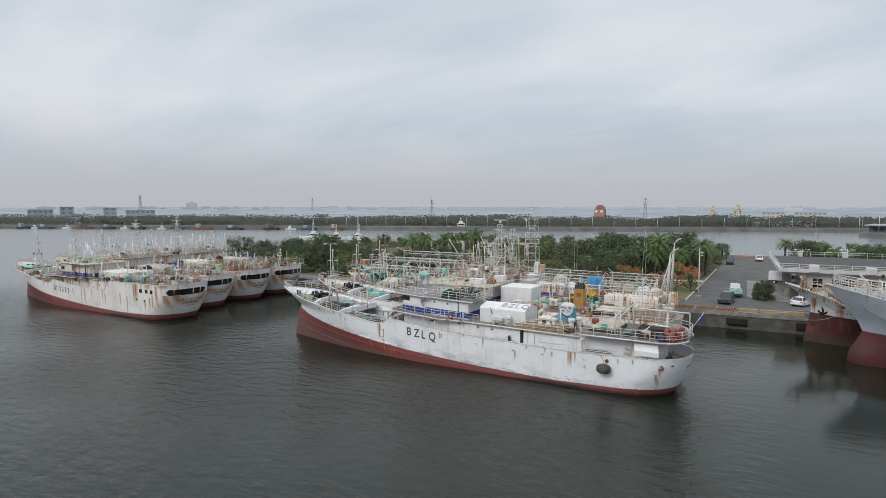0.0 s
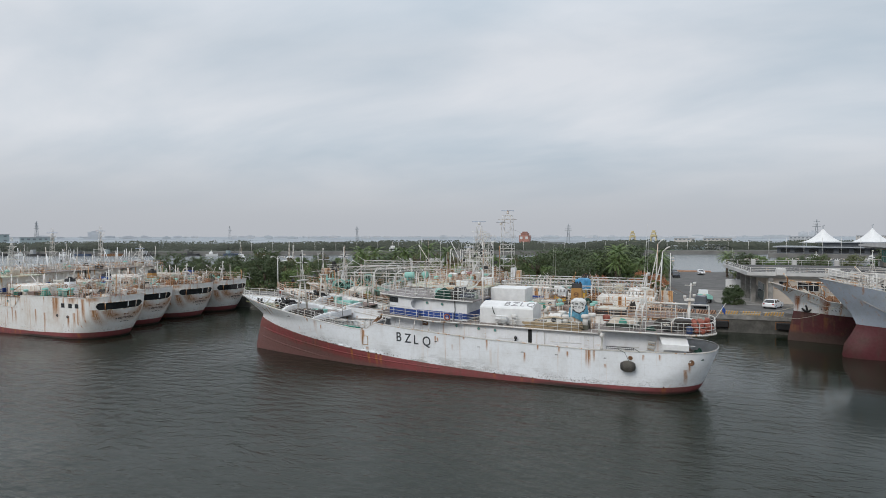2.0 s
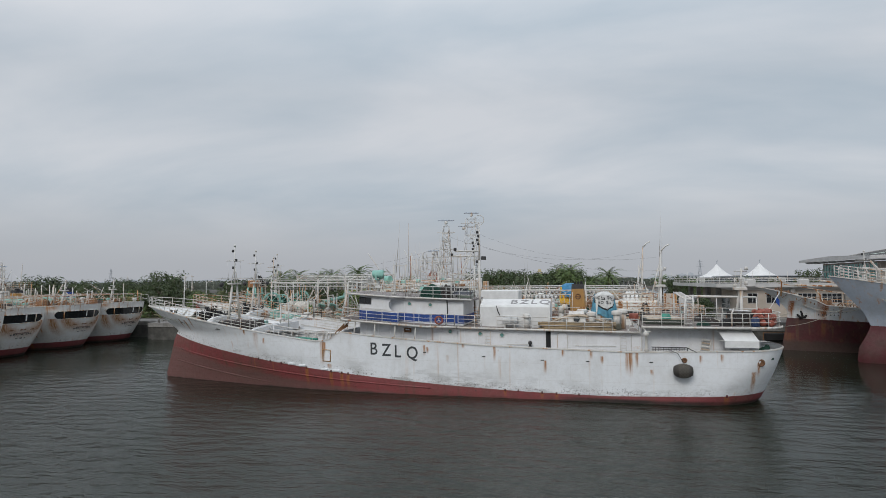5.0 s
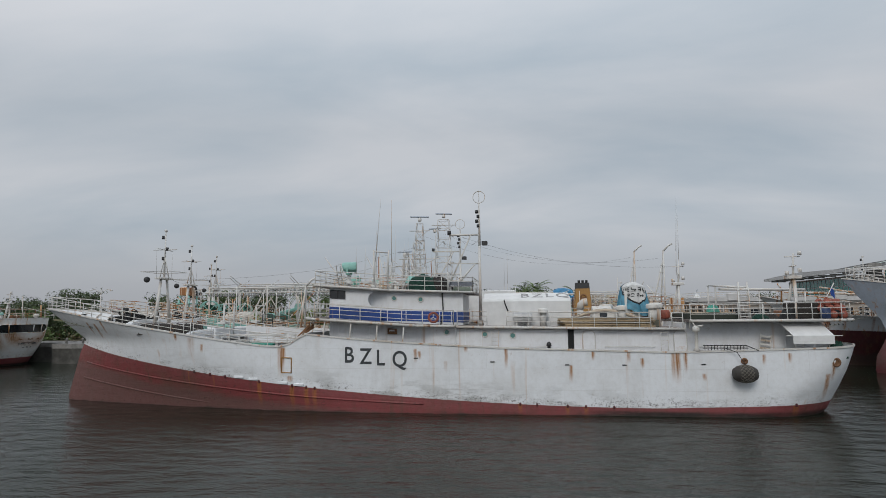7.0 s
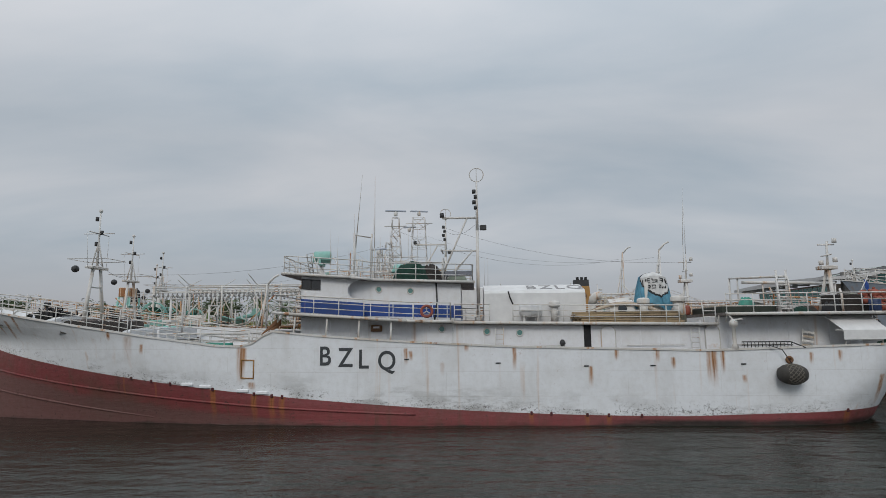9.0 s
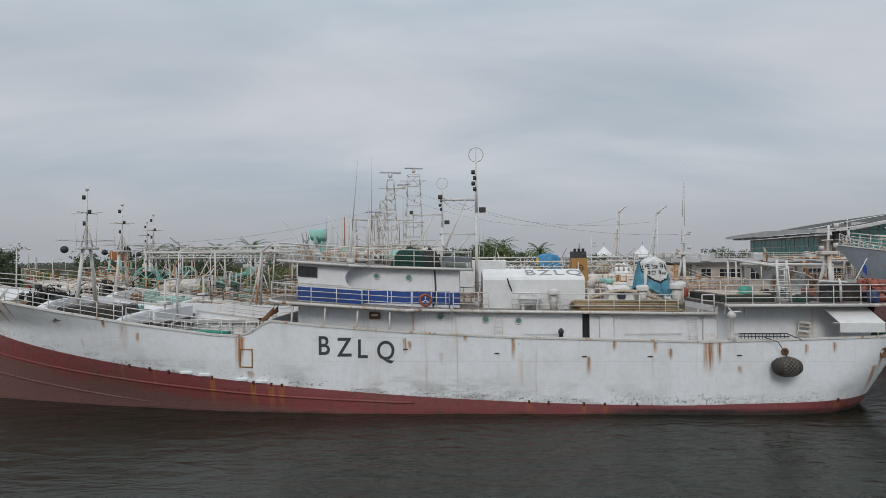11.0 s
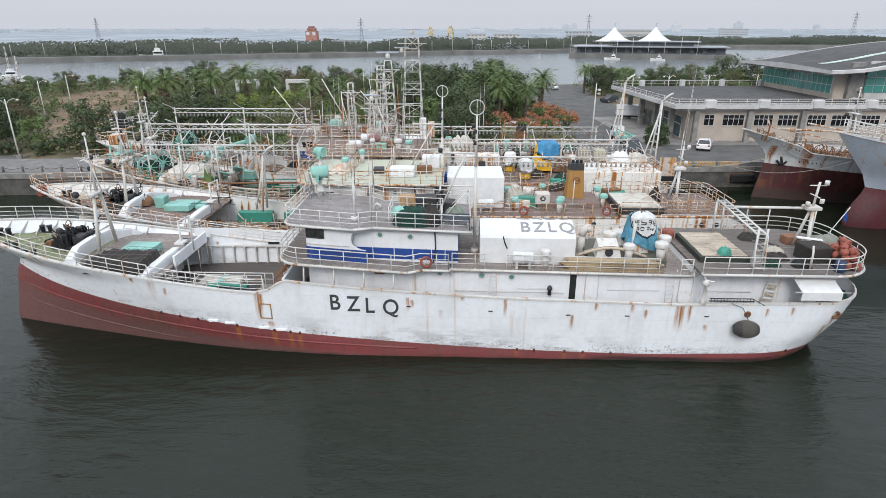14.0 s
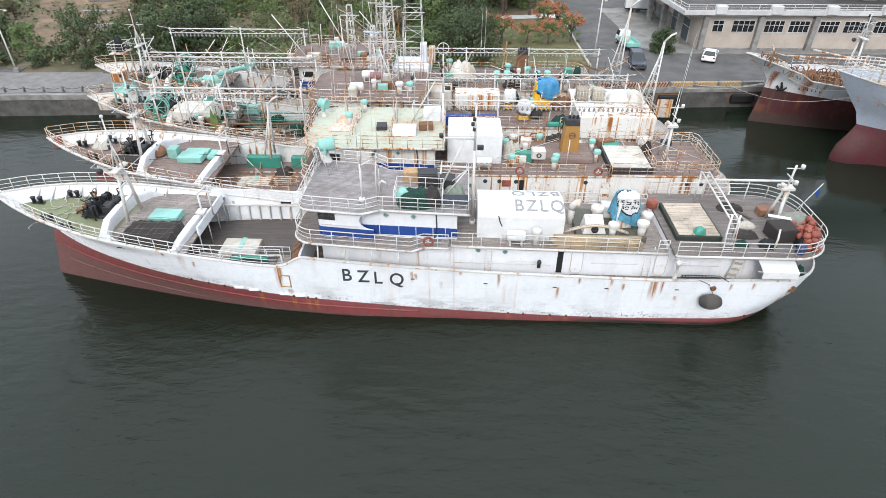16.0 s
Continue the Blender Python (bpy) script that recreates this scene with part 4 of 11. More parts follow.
def windlass(ship, x, y, z):
    w = part("windlass", MB().box(x - 1.0, x + 1.0, y - 0.9, y + 0.9, z, z + 0.18, 0.03).box(x - 0.15, x + 0.25, y - 0.9, y - 0.65, z + 0.1, z + 1.0, 0.05)
             .box(x - 0.15, x + 0.25, y + 0.65, y + 0.9, z + 0.1, z + 1.0, 0.05), DARK, ship, "grimy black anchor windlass")
    part("shaft", MB().tube((x, y - 1.25, z + 0.65), (x, y + 1.25, z + 0.65), 0.12, 10), BLACK, w)
    for yy, r, k in ((-1.15, 0.24, 0.14), (-0.4, 0.3, 0.14), (0.35, 0.33, 0.16), (1.15, 0.24, 0.14)):
        d = MB().tube((x, y + yy - k, z + 0.65), (x, y + yy + k, z + 0.65), r * 0.7, 12).tube((x, y + yy - k, z + 0.65), (x, y + yy - k + 0.05, z + 0.65), r + 0.05, 12)
        d.tube((x, y + yy + k - 0.05, z + 0.65), (x, y + yy + k, z + 0.65), r + 0.05, 12)
        part("drum", d, BLACK, w)
    g = MB().box(x + 0.3, x + 1.0, y - 0.5, y + 0.4, z + 0.15, z + 0.75, 0.08).tube((x - 0.3, y + 0.5, z + 0.1), (x - 0.7, y + 0.5, z + 1.25), 0.05, 6).ring((x - 0.5, y - 0.3, z + 0.95), 0.3, 0.03, "x")
    g.box(x - 0.9, x - 0.3, y - 0.2, y + 0.9, z + 0.12, z + 0.5, 0.06)
    part("gearbox", g, DARK, w)
    part("brake_wheel", MB().ring((x - 0.55, y + 0.75, z + 1.15), 0.26, 0.03, "x", 14, 5).tube((x - 0.55, y + 0.75, z + 0.3), (x - 0.55, y + 0.75, z + 1.15), 0.04, 6).tube((x - 0.55, y + 0.5, z + 1.15), (x - 0.55, y + 1.0, z + 1.15), 0.02, 4), RUST, w)
    for d in (-0.4, 0.4):
        part("chain_stopper", MB().box(x - 1.5, x - 1.0, y + d - 0.15, y + d + 0.15, z, z + 0.43, 0.05), RUST, w)
    part("motor", MB().lathe([(0.1, -0.45), (0.26, -0.4), (0.28, 0.4), (0.1, 0.45)], 12, m=pose(x + 0.75, y + 0.75, z + 0.5, 90, 0, 20)), DARK, w)
    part("control_post", MB().tube((x + 0.2, y - 1.15, z), (x + 0.1, y - 1.1, z + 1.35), 0.06, 6).box(x - 0.02, x + 0.28, y - 1.25, y - 0.95, z + 1.25, z + 1.5, 0.04), DARK, w)
    rnd = random.Random(int(x * 7 + y * 3))
    hs = MB()
    for k in range(22):
        p = Vector((x + rnd.uniform(-1.0, 1.2), y + rnd.uniform(-1.2, 1.2), z + 0.3))
        L = [p]
        for _ in range(7):
            p = p + Vector((rnd.uniform(-0.35, 0.35), rnd.uniform(-0.35, 0.35), rnd.uniform(-0.25, 0.4)))
            p.z = max(z + 0.08, min(z + 1.5, p.z))
            L.append(p)
        hs.line(L, rnd.uniform(0.025, 0.07), 5)
    tagged(part("hose", hs, BLACK, w, "tangle of black hoses and chain"), kind="stuff")
    return w


def bollards(ship, spots):
    for x, y, z in spots:
        b = MB()
        b.box(x - 0.45, x + 0.45, y - 0.15, y + 0.15, z, z + 0.06)
        for dx in (-0.25, 0.25):
            b.lathe([(0.13, 0), (0.13, 0.4), (0.17, 0.42), (0.17, 0.5), (0.1, 0.52)], 10, (x + dx, y, z))
        part("bollard", b, DARK, ship)


def cowl(ship, x, y, z, h=0.9, r=0.2, head=None, mat=None, mush=True):
    mat = mat or RAIL
    v = part("vent", MB().lathe([(r, 0), (r, h)], 12, (x, y, z)), mat, ship)
    if mush:
        part("vent_cap", MB().lathe([(r * 1.1, h - 0.1), (r * 1.5, h - 0.1), (r * 1.52, h - 0.08), (r * 1.52, h + 0.12), (r * 1.47, h + 0.15), (r * 1.2, h + 0.2), (r * 0.3, h + 0.23)], 14, (x, y, z)), head or mat, v)
    else:
        part("vent_cap", MB().line([(x, y, z + h - 0.05), (x + 0.05, y - 0.02, z + h + 0.25), (x + 0.25, y - 0.05, z + h + 0.42), (x + 0.5, y - 0.08, z + h + 0.45)], r * 1.15, 10), head or mat, v)
    return v


def ladder(parent, a, b, wide=0.4, rungs=8, axis=(1, 0, 0), mat=None, r=0.025):
    a, b, w = Vector(a), Vector(b), Vector(axis) * wide / 2
    mb = MB().tube(a - w, b - w, r, 5).tube(a + w, b + w, r, 5)
    for i in range(rungs):
        p = a.lerp(b, (i + 0.5) / rungs)
        mb.tube(p - w, p + w, r * 0.8, 4)
    return part("ladder", mb, mat or RAIL, parent)


def lattice(mb, base, top, w0, w1, n, r=0.035):
    """A tapering four-legged tower of tubes with cross braces."""
    base, top = Vector(base), Vector(top)
    lv = []
    for i in range(n + 1):
        t = i / n
        c, w = base.lerp(top, t), lerp(w0, w1, t) / 2
        lv.append([c + Vector((sx * w, sy * w, 0)) for sx, sy in ((-1, -1), (1, -1), (1, 1), (-1, 1))])
    for a, b in zip(lv, lv[1:]):
        for k in range(4):
            mb.tube(a[k], b[k], r, 5)
            mb.tube(b[k], b[(k + 1) % 4], r * 0.7, 4)
    for i, (a, b) in enumerate(zip(lv, lv[1:])):
        k = i % 2
        mb.tube(a[k], b[k + 1], r * 0.6, 4).tube(a[2 + k], b[(3 + k) % 4], r * 0.6, 4)
    return mb


def scanner(parent, x, y, z, wide=1.9, turn=8, mat=None):
    """A radar bar on its motor."""
    a = radians(turn)
    s = part("radar_motor", MB().lathe([(0.16, 0), (0.2, 0.1), (0.2, 0.3), (0.1, 0.42)], 10, (x, y, z)), RAIL, parent)
    part("radar_bar", MB().box(-wide / 2, wide / 2, -0.12, 0.12, -0.07, 0.07, 0.03, pose(x, y, z + 0.48, 0, 0, turn)), mat or GREY_HULL, s)


def loop_aerial(parent, x, y, z, r=0.42):
    part("loop_aerial", MB().ring((x, y, z + r), r, 0.028, "y", 22).tube((x, y, z - 0.2), (x, y, z + 2 * r), 0.02, 5), RAIL, parent)


def whip(parent, x, y, z, h, lean=0.0, r=0.025):
    part("whip_aerial", MB().tube((x, y, z), (x + lean * 0.2, y, z + 0.3 * h), r * 1.3, 5, r).tube((x + lean * 0.2, y, z + 0.3 * h), (x + lean, y, z + h), r, 4, r * 0.3), RAIL, parent)


def searchlight(parent, x, y, z, k=1.0, turn=0, mat=None):
    mat = mat or MINT
    st = part("searchlight_stand", MB().lathe([(0.32 * k, 0), (0.3 * k, 0.05), (0.13 * k, 0.3 * k), (0.11 * k, 0.7 * k)], 12, (x, y, z)), RAIL, parent)
    m = pose(x, y, z + 1.25 * k, 0, 90, turn)
    part("searchlight", MB().lathe([(0.3 * k, -0.5 * k), (0.42 * k, -0.42 * k), (0.45 * k, 0.1 * k), (0.47 * k, 0.5 * k), (0.43 * k, 0.52 * k), (0.3 * k, 0.45 * k)], 16, m=m), mat, st, "round mint-green searchlight")
    part("yoke", MB().box(x - 0.09, x + 0.09, y - 0.5 * k, y + 0.5 * k, z + 0.62 * k, z + 0.72 * k).box(x - 0.09, x + 0.09, y - 0.54 * k, y - 0.47 * k, z + 0.66 * k, z + 1.3 * k)
         .box(x - 0.09, x + 0.09, y + 0.47 * k, y + 0.54 * k, z + 0.66 * k, z + 1.3 * k), mat, st)
    return st


def lifebuoy(parent, x, y, z, axis="y"):
    b = part("lifebuoy", MB().ring((x, y, z), 0.29, 0.075, axis, 18, 8), BUOY, parent, "faded orange lifebuoy")
    st = MB()
    for a in (90, 210, 330):
        c, s = math.cos(radians(a)), math.sin(radians(a))
        st.tube((x, y, z), (x + 0.27 * c, y, z + 0.27 * s), 0.03, 5)
    part("bracket", st, RAIL, b)


def raft(parent, x, y, z, mat=None, long=0.62):
    """A life-raft canister on its cradle, lying along the ship."""
    c = part("raft_cradle", MB().box(x - long * 0.7, x - long * 0.5, y - 0.35, y + 0.35, z, z + 0.35, 0.02).box(x + long * 0.5, x + long * 0.7, y - 0.35, y + 0.35, z, z + 0.35, 0.02)
             .tube((x - long * 0.6, y - 0.3, z), (x + long * 0.6, y - 0.3, z), 0.03, 5), RAIL, parent)
    part("raft_canister", MB().lathe([(0.12, -long), (0.3, -long * 0.93), (0.36, -long * 0.8), (0.36, -0.03), (0.38, -0.02), (0.38, 0.02), (0.36, 0.03), (0.36, long * 0.8), (0.3, long * 0.93), (0.12, long)],
                                     16, m=pose(x, y, z + 0.62, 0, 90, 0)), mat or WHITE_TARP, c, "white life-raft canister")


def hatch_cover(ship, x0, x1, y0, y1, z, h, mat, boards=5, coam=None, along="x"):
    c = part("hatch_coaming", MB().box(x0, x1, y0, y1, z, z + h, 0.03), coam or DARK, ship)
    n = boards
    for i in range(n):
        if along == "x":
            a, b = lerp(y0 + 0.1, y1 - 0.1, i / n), lerp(y0 + 0.1, y1 - 0.1, (i + 1) / n)
            part("hatch_board", MB().box(x0 + 0.15, x1 - 0.15, a + 0.012, b - 0.012, z + h, z + h + 0.07 + 0.01 * (i % 2), 0.012), mat, c)
        else:
            a, b = lerp(x0 + 0.1, x1 - 0.1, i / n), lerp(x0 + 0.1, x1 - 0.1, (i + 1) / n)
            part("hatch_board", MB().box(a + 0.012, b - 0.012, y0 + 0.15, y1 - 0.15, z + h, z + h + 0.07 + 0.01 * (i % 2), 0.012), mat, c)
    return c


def heap(name, label, category, m, sx, sy, sz, mat, seed, rough=0.35, n=14, group=""):
    """A soft pile, such as a net or a tarpaulin over something."""
    rnd = random.Random(seed)
    ph = [rnd.uniform(0, 6.3) for _ in range(8)]
    rows = []
    for j in range(n + 1):
        v = j / n
        row = []
        for i in range(2 * n):
            a = math.pi * i / n
            r = v ** 0.75
            x, y = math.copysign(abs(math.cos(a)) ** 0.6, math.cos(a)) * r, math.copysign(abs(math.sin(a)) ** 0.6, math.sin(a)) * r
            k = math.sin(3 * x + ph[0]) * math.sin(4 * y + ph[1]) + 0.6 * math.sin(7 * x + 5 * y + ph[2]) + 0.5 * math.sin(11 * y - 6 * x + ph[3])
            z = max(0.0, (1 - v ** 3.2)) * (1 + rough * 0.5 * k)
            row.append((x * sx, y * sy, z * sz))
        rows.append(row)
    return solid(name, MB().grid(rows, True, False, True), mat, label, category, m, group)


def stack_of_lines(ship, pts, r, n, mat, seed, name="rope"):
    """Loose rope on a deck."""
    rnd = random.Random(seed)
    mb = MB()
    for k in range(n):
        x, y, z = pts[k % len(pts)]
        cur = Vector((x, y, z))
        a = rnd.uniform(0, 6.3)
        line = [cur]
        for _ in range(12):
            a += rnd.uniform(-0.9, 0.9)
            cur = cur + Vector((math.cos(a) * 0.25, math.sin(a) * 0.25, 0))
            line.append(cur)
        mb.line(line, r, 4)
    return part(name, mb, mat, ship)


def fore_part(ship, form, st):
    """Forecastle: green bow deck, planked deck behind it, windlass, breakwaters, mast, rails."""
    zf = lambda x: form.sheer(x) - pick([(-26, 0.75), (-20, 0.7), (-15, 0.32), (-12, 0.2)], x)
    deck_plate("bow_deck", form, -25.9, -17.6, zf, st["bow"], ship, label="green painted steel bow deck")
    deck_plate("fore_deck", form, -17.6, -12.3, zf, st.get("wood", DECK_WOOD), ship, label="weathered planked fore deck")
    # stanchions of the bow bulwark
    for i in range(11):
        x = -24.2 + i * 0.78
        for s in (-1, 1):
            b = form.breadth(x, form.sheer(x)) - 0.12
            z = zf(x)
            bl = form.breadth(x, z) - 0.12
            inner = MB().add([(x, s * bl, z), (x, s * (bl - 0.4), z), (x, s * b, form.sheer(x) - 0.04), (x + 0.05, s * bl, z), (x + 0.05, s * (bl - 0.4), z), (x + 0.05, s * b, form.sheer(x) - 0.04)],
                      [(0, 1, 2), (5, 4, 3), (0, 3, 4, 1), (1, 4, 5, 2)])
            part("bulwark_bracket", inner, RAIL, ship)
    for s in (-1, 1):
        pts = []
        for i in range(25):
            x = lerp(-26.3, -12.5, i / 24)
            z = form.sheer(x)
            pts.append((x, s * max(0.06, form.breadth(x, z) - 0.06), z + 0.02))
        railing(ship, pts, 0.85, 0.95, (1.0, 0.62, 0.3), split=st["split"], mat=st["rail"])
    windlass(ship, -19.6, 0.3, zf(-19.6))
    bollards(ship, [(-22.2, -1.5, zf(-22.2)), (-22.2, 1.7, zf(-22.2)), (-20.6, -2.2, zf(-20.6)), (-24.0, 0.4, zf(-24.0))])
    breakwater(ship, form, [(-16.9, -4.1), (-17.5, -3.2), (-17.9, -1.6), (-17.95, 0), (-17.9, 1.6), (-17.2, 2.9), (-16.6, 4.0)], [0.2, 0.55, 0.75, 0.8, 0.75, 0.5, 0.15], zf, st["wing"])
    breakwater(ship, form, [(-12.9, -4.25), (-12.8, -3.0), (-12.7, -1.2), (-12.6, 0.2)], [0.22, 0.42, 0.55, 0.6], zf, st["wing"])
    foremast(ship, st.get("mast_x", -17.1), zf(-17.3) + 0.2, 8.6, tall=3.5)
    fx = MB()
    fx.tube((-12.4, 0.2, zf(-12.4)), (-12.4, 0.2, zf(-12.4) + 2.4), 0.07, 7).tube((-12.2, 1.3, zf(-12.4)), (-12.2, 1.3, zf(-12.4) + 2.4), 0.07, 7)
    fx.tube((-12.4, 0.1, zf(-12.4) + 2.35), (-12.2, 1.5, zf(-12.4) + 2.35), 0.06, 6).box(-12.7, -12.1, -0.2, 0.5, zf(-12.4) + 0.9, zf(-12.4) + 1.05, 0.02)
    part("line_post", fx, RAIL, ship)
    b = part("fore_hatch", MB().box(-15.95, -13.95, -0.6, 0.75, zf(-15), zf(-15) + 0.5, 0.04), MINT, ship, "mint-green deck box lid")
    if st.get("second_box"):
        part("deck_box", MB().box(-16.9, -16.1, 0.0, 0.9, zf(-16), zf(-16) + 0.9, 0.04), MINT, b)
    return zf


def well_part(ship, form, st):
    """The sunken working deck between forecastle and house."""
    b = lambda x: form.breadth(x, 3.5)
    deck_plate("well_deck", form, -13.9, -4.6, lambda x: 2.5, st["well"], ship, thick=0.1, label="dark wet steel well deck")
    bk = part("break_bulkhead", MB().box(-13.9, -13.75, -2.6, 2.6, 2.0, 4.4), st["rail"], ship)
    part("house_front", MB().box(-4.75, -4.6, -3.9, 3.9, 2.0, 4.7), st["wing"], ship)
    wk = MB().box(-11.9, -4.7, -form.breadth(-11.9, 3.6) + 0.12, -2.55, 3.62, 3.72)
    part("side_walkway", wk, st.get("wood", DECK_WOOD), ship, "planked side walkway")
    for x in (-11.0, -8.9, -6.8):
        part("walkway_bracket", MB().box(x, x + 0.08, -2.9, -2.8, 2.1, 3.62), RAIL, ship)
    railing(ship, [(-12.1, -2.85, 3.72), (-5.6, -2.85, 3.72)], 0.85, 1.2, (1.0, 0.55), split=st["split"], mat=st["rail"])
    pts = [(x, -(form.breadth(x, form.sheer(x)) - 0.06), form.sheer(x)) for x in (-12.3, -11, -9.5, -8, -6.6, -5.8)]
    railing(ship, pts, 0.8, 1.3, (1.0, 0.6, 0.3), split=st["split"], mat=st["rail"])
    railing(ship, [(p[0], -p[1], p[2]) for p in pts], 0.8, 1.3, (1.0, 0.6, 0.3), split=st["split"], mat=st["rail"])
    railing(ship, [(-9.9, -3.9, 3.72), (-9.9, -3.1, 3.72), (-6.2, -3.1, 3.72)], 0.8, 1.2, (1.0, 0.5), split=st["split"], mat=st["rail"])
    h = part("hold_hatch", MB().box(-11.2, -8.6, -1.5, 0.4, 2.5, 3.0, 0.04), st.get("hold", CREAM), ship, "pale grey-green hold hatch")
    part("hatch_strap", MB().box(-10.0, -9.7, -1.52, 0.42, 3.01, 3.04), MINT, h)
    ladder(ship, (-5.6, -1.9, 2.1), (-4.9, -1.9, 5.2), 0.7, 9, (0, 1, 0), st["rail"], 0.03)
    if st.get("high_far"):
        # the far side carries a higher bulwark with a ledge and ribs under it
        xs = [lerp(-13.2, -4.8, i / 10) for i in range(11)]
        yb = [form.breadth(x, 4.2) - 0.06 for x in xs]
        top = [4.95 - 0.035 * (x + 10.5) for x in xs]
        fb = part("far_bulwark", MB().grid([[(x, y, 3.75) for x, y in zip(xs, yb)], [(x, y, t) for x, y, t in zip(xs, yb, top)], [(x, y + 0.1, t) for x, y, t in zip(xs, yb, top)], [(x, y + 0.1, 3.75) for x, y in zip(xs, yb)]], False, True),
                  st["wing"], ship, "high white bulwark with rust runs")
        part("bulwark_ledge", MB().grid([[(x, y - 0.32, 3.8) for x, y in zip(xs, yb)], [(x, y + 0.02, 3.8) for x, y in zip(xs, yb)], [(x, y + 0.02, 3.72) for x, y in zip(xs, yb)], [(x, y - 0.32, 3.72) for x, y in zip(xs, yb)], [(x, y - 0.32, 3.8) for x, y in zip(xs, yb)]], False), st["rail"], fb)
        for i in range(11):
            x = lerp(-12.9, -5.1, i / 10)
            y = form.breadth(x, 3.2) - 0.12
            part("bulwark_rib", MB().box(x - 0.05, x + 0.05, y - 0.24, y, 2.5, 3.74, 0.015), st["rail"], fb)
        part("freeing_port", MB().box(-8.1, -7.3, form.breadth(-7.7, 4.0) - 0.19, form.breadth(-7.7, 4.0) - 0.15, 3.86, 4.02, 0.01), BLACK, fb)
        # broad white coaming across the break of the fore deck, a stair rail and slatted boards
        part("deck_coaming", MB().box(-12.35, -12.2, -1.3, 3.4, 4.2, 4.95, 0.03), st["wing"], ship, "white plate across the break of the deck")
        for y in (-1.2, 0.4, 2.0, 3.3):
            part("coaming_post", MB().tube((-12.28, y, 2.5), (-12.28, y, 4.3), 0.05, 6), st["rail"], ship)
        part("side_grille", MB().box(-9.6, -6.4, -3.72, -2.75, 3.74, 3.8, 0.01), DARK, ship)
        part("net_roll", MB().line([(-9.4, -3.3, 3.92), (-8.2, -3.2, 3.95), (-7.0, -3.35, 3.92)], 0.13, 8), TEAL, ship, "teal net rolled along the walkway")
        part("step_frame", MB().line([(-5.4, -3.3, 3.72), (-5.4, -3.3, 4.5), (-4.6, -3.3, 5.0)], 0.03, 5).line([(-5.4, -2.6, 3.72), (-5.4, -2.6, 4.5), (-4.6, -2.6, 5.0)], 0.03, 5).box(-5.5, -4.7, -3.3, -2.6, 3.9, 3.96).box(-5.2, -4.6, -3.3, -2.6, 4.3, 4.36), RUST, ship)


def stepped_outline(x0, x1, wide, slim, r0, xa, xb, r1=0.02):
    """A deck that is wide in front, steps in between xa and xb and runs on slim; near side first."""
    pts = []
    for cx, cy, r, a0 in ((x1 - r1, -slim + r1, r1, -90), (x1 - r1, slim - r1, r1, 0)):
        pts += [(cx + r * math.cos(radians(a0 + 90 * i / 3)), cy + r * math.sin(radians(a0 + 90 * i / 3))) for i in range(4)]
    pts += [(xb, slim), (xa, wide)]
    for cx, cy, r, a0 in ((x0 + r0, wide - r0, r0, 90), (x0 + r0, -wide + r0, r0, 180)):
        pts += [(cx + r * math.cos(radians(a0 + 90 * i / 6)), cy + r * math.sin(radians(a0 + 90 * i / 6))) for i in range(7)]
    return pts + [(xa, -wide), (xb, -slim)]


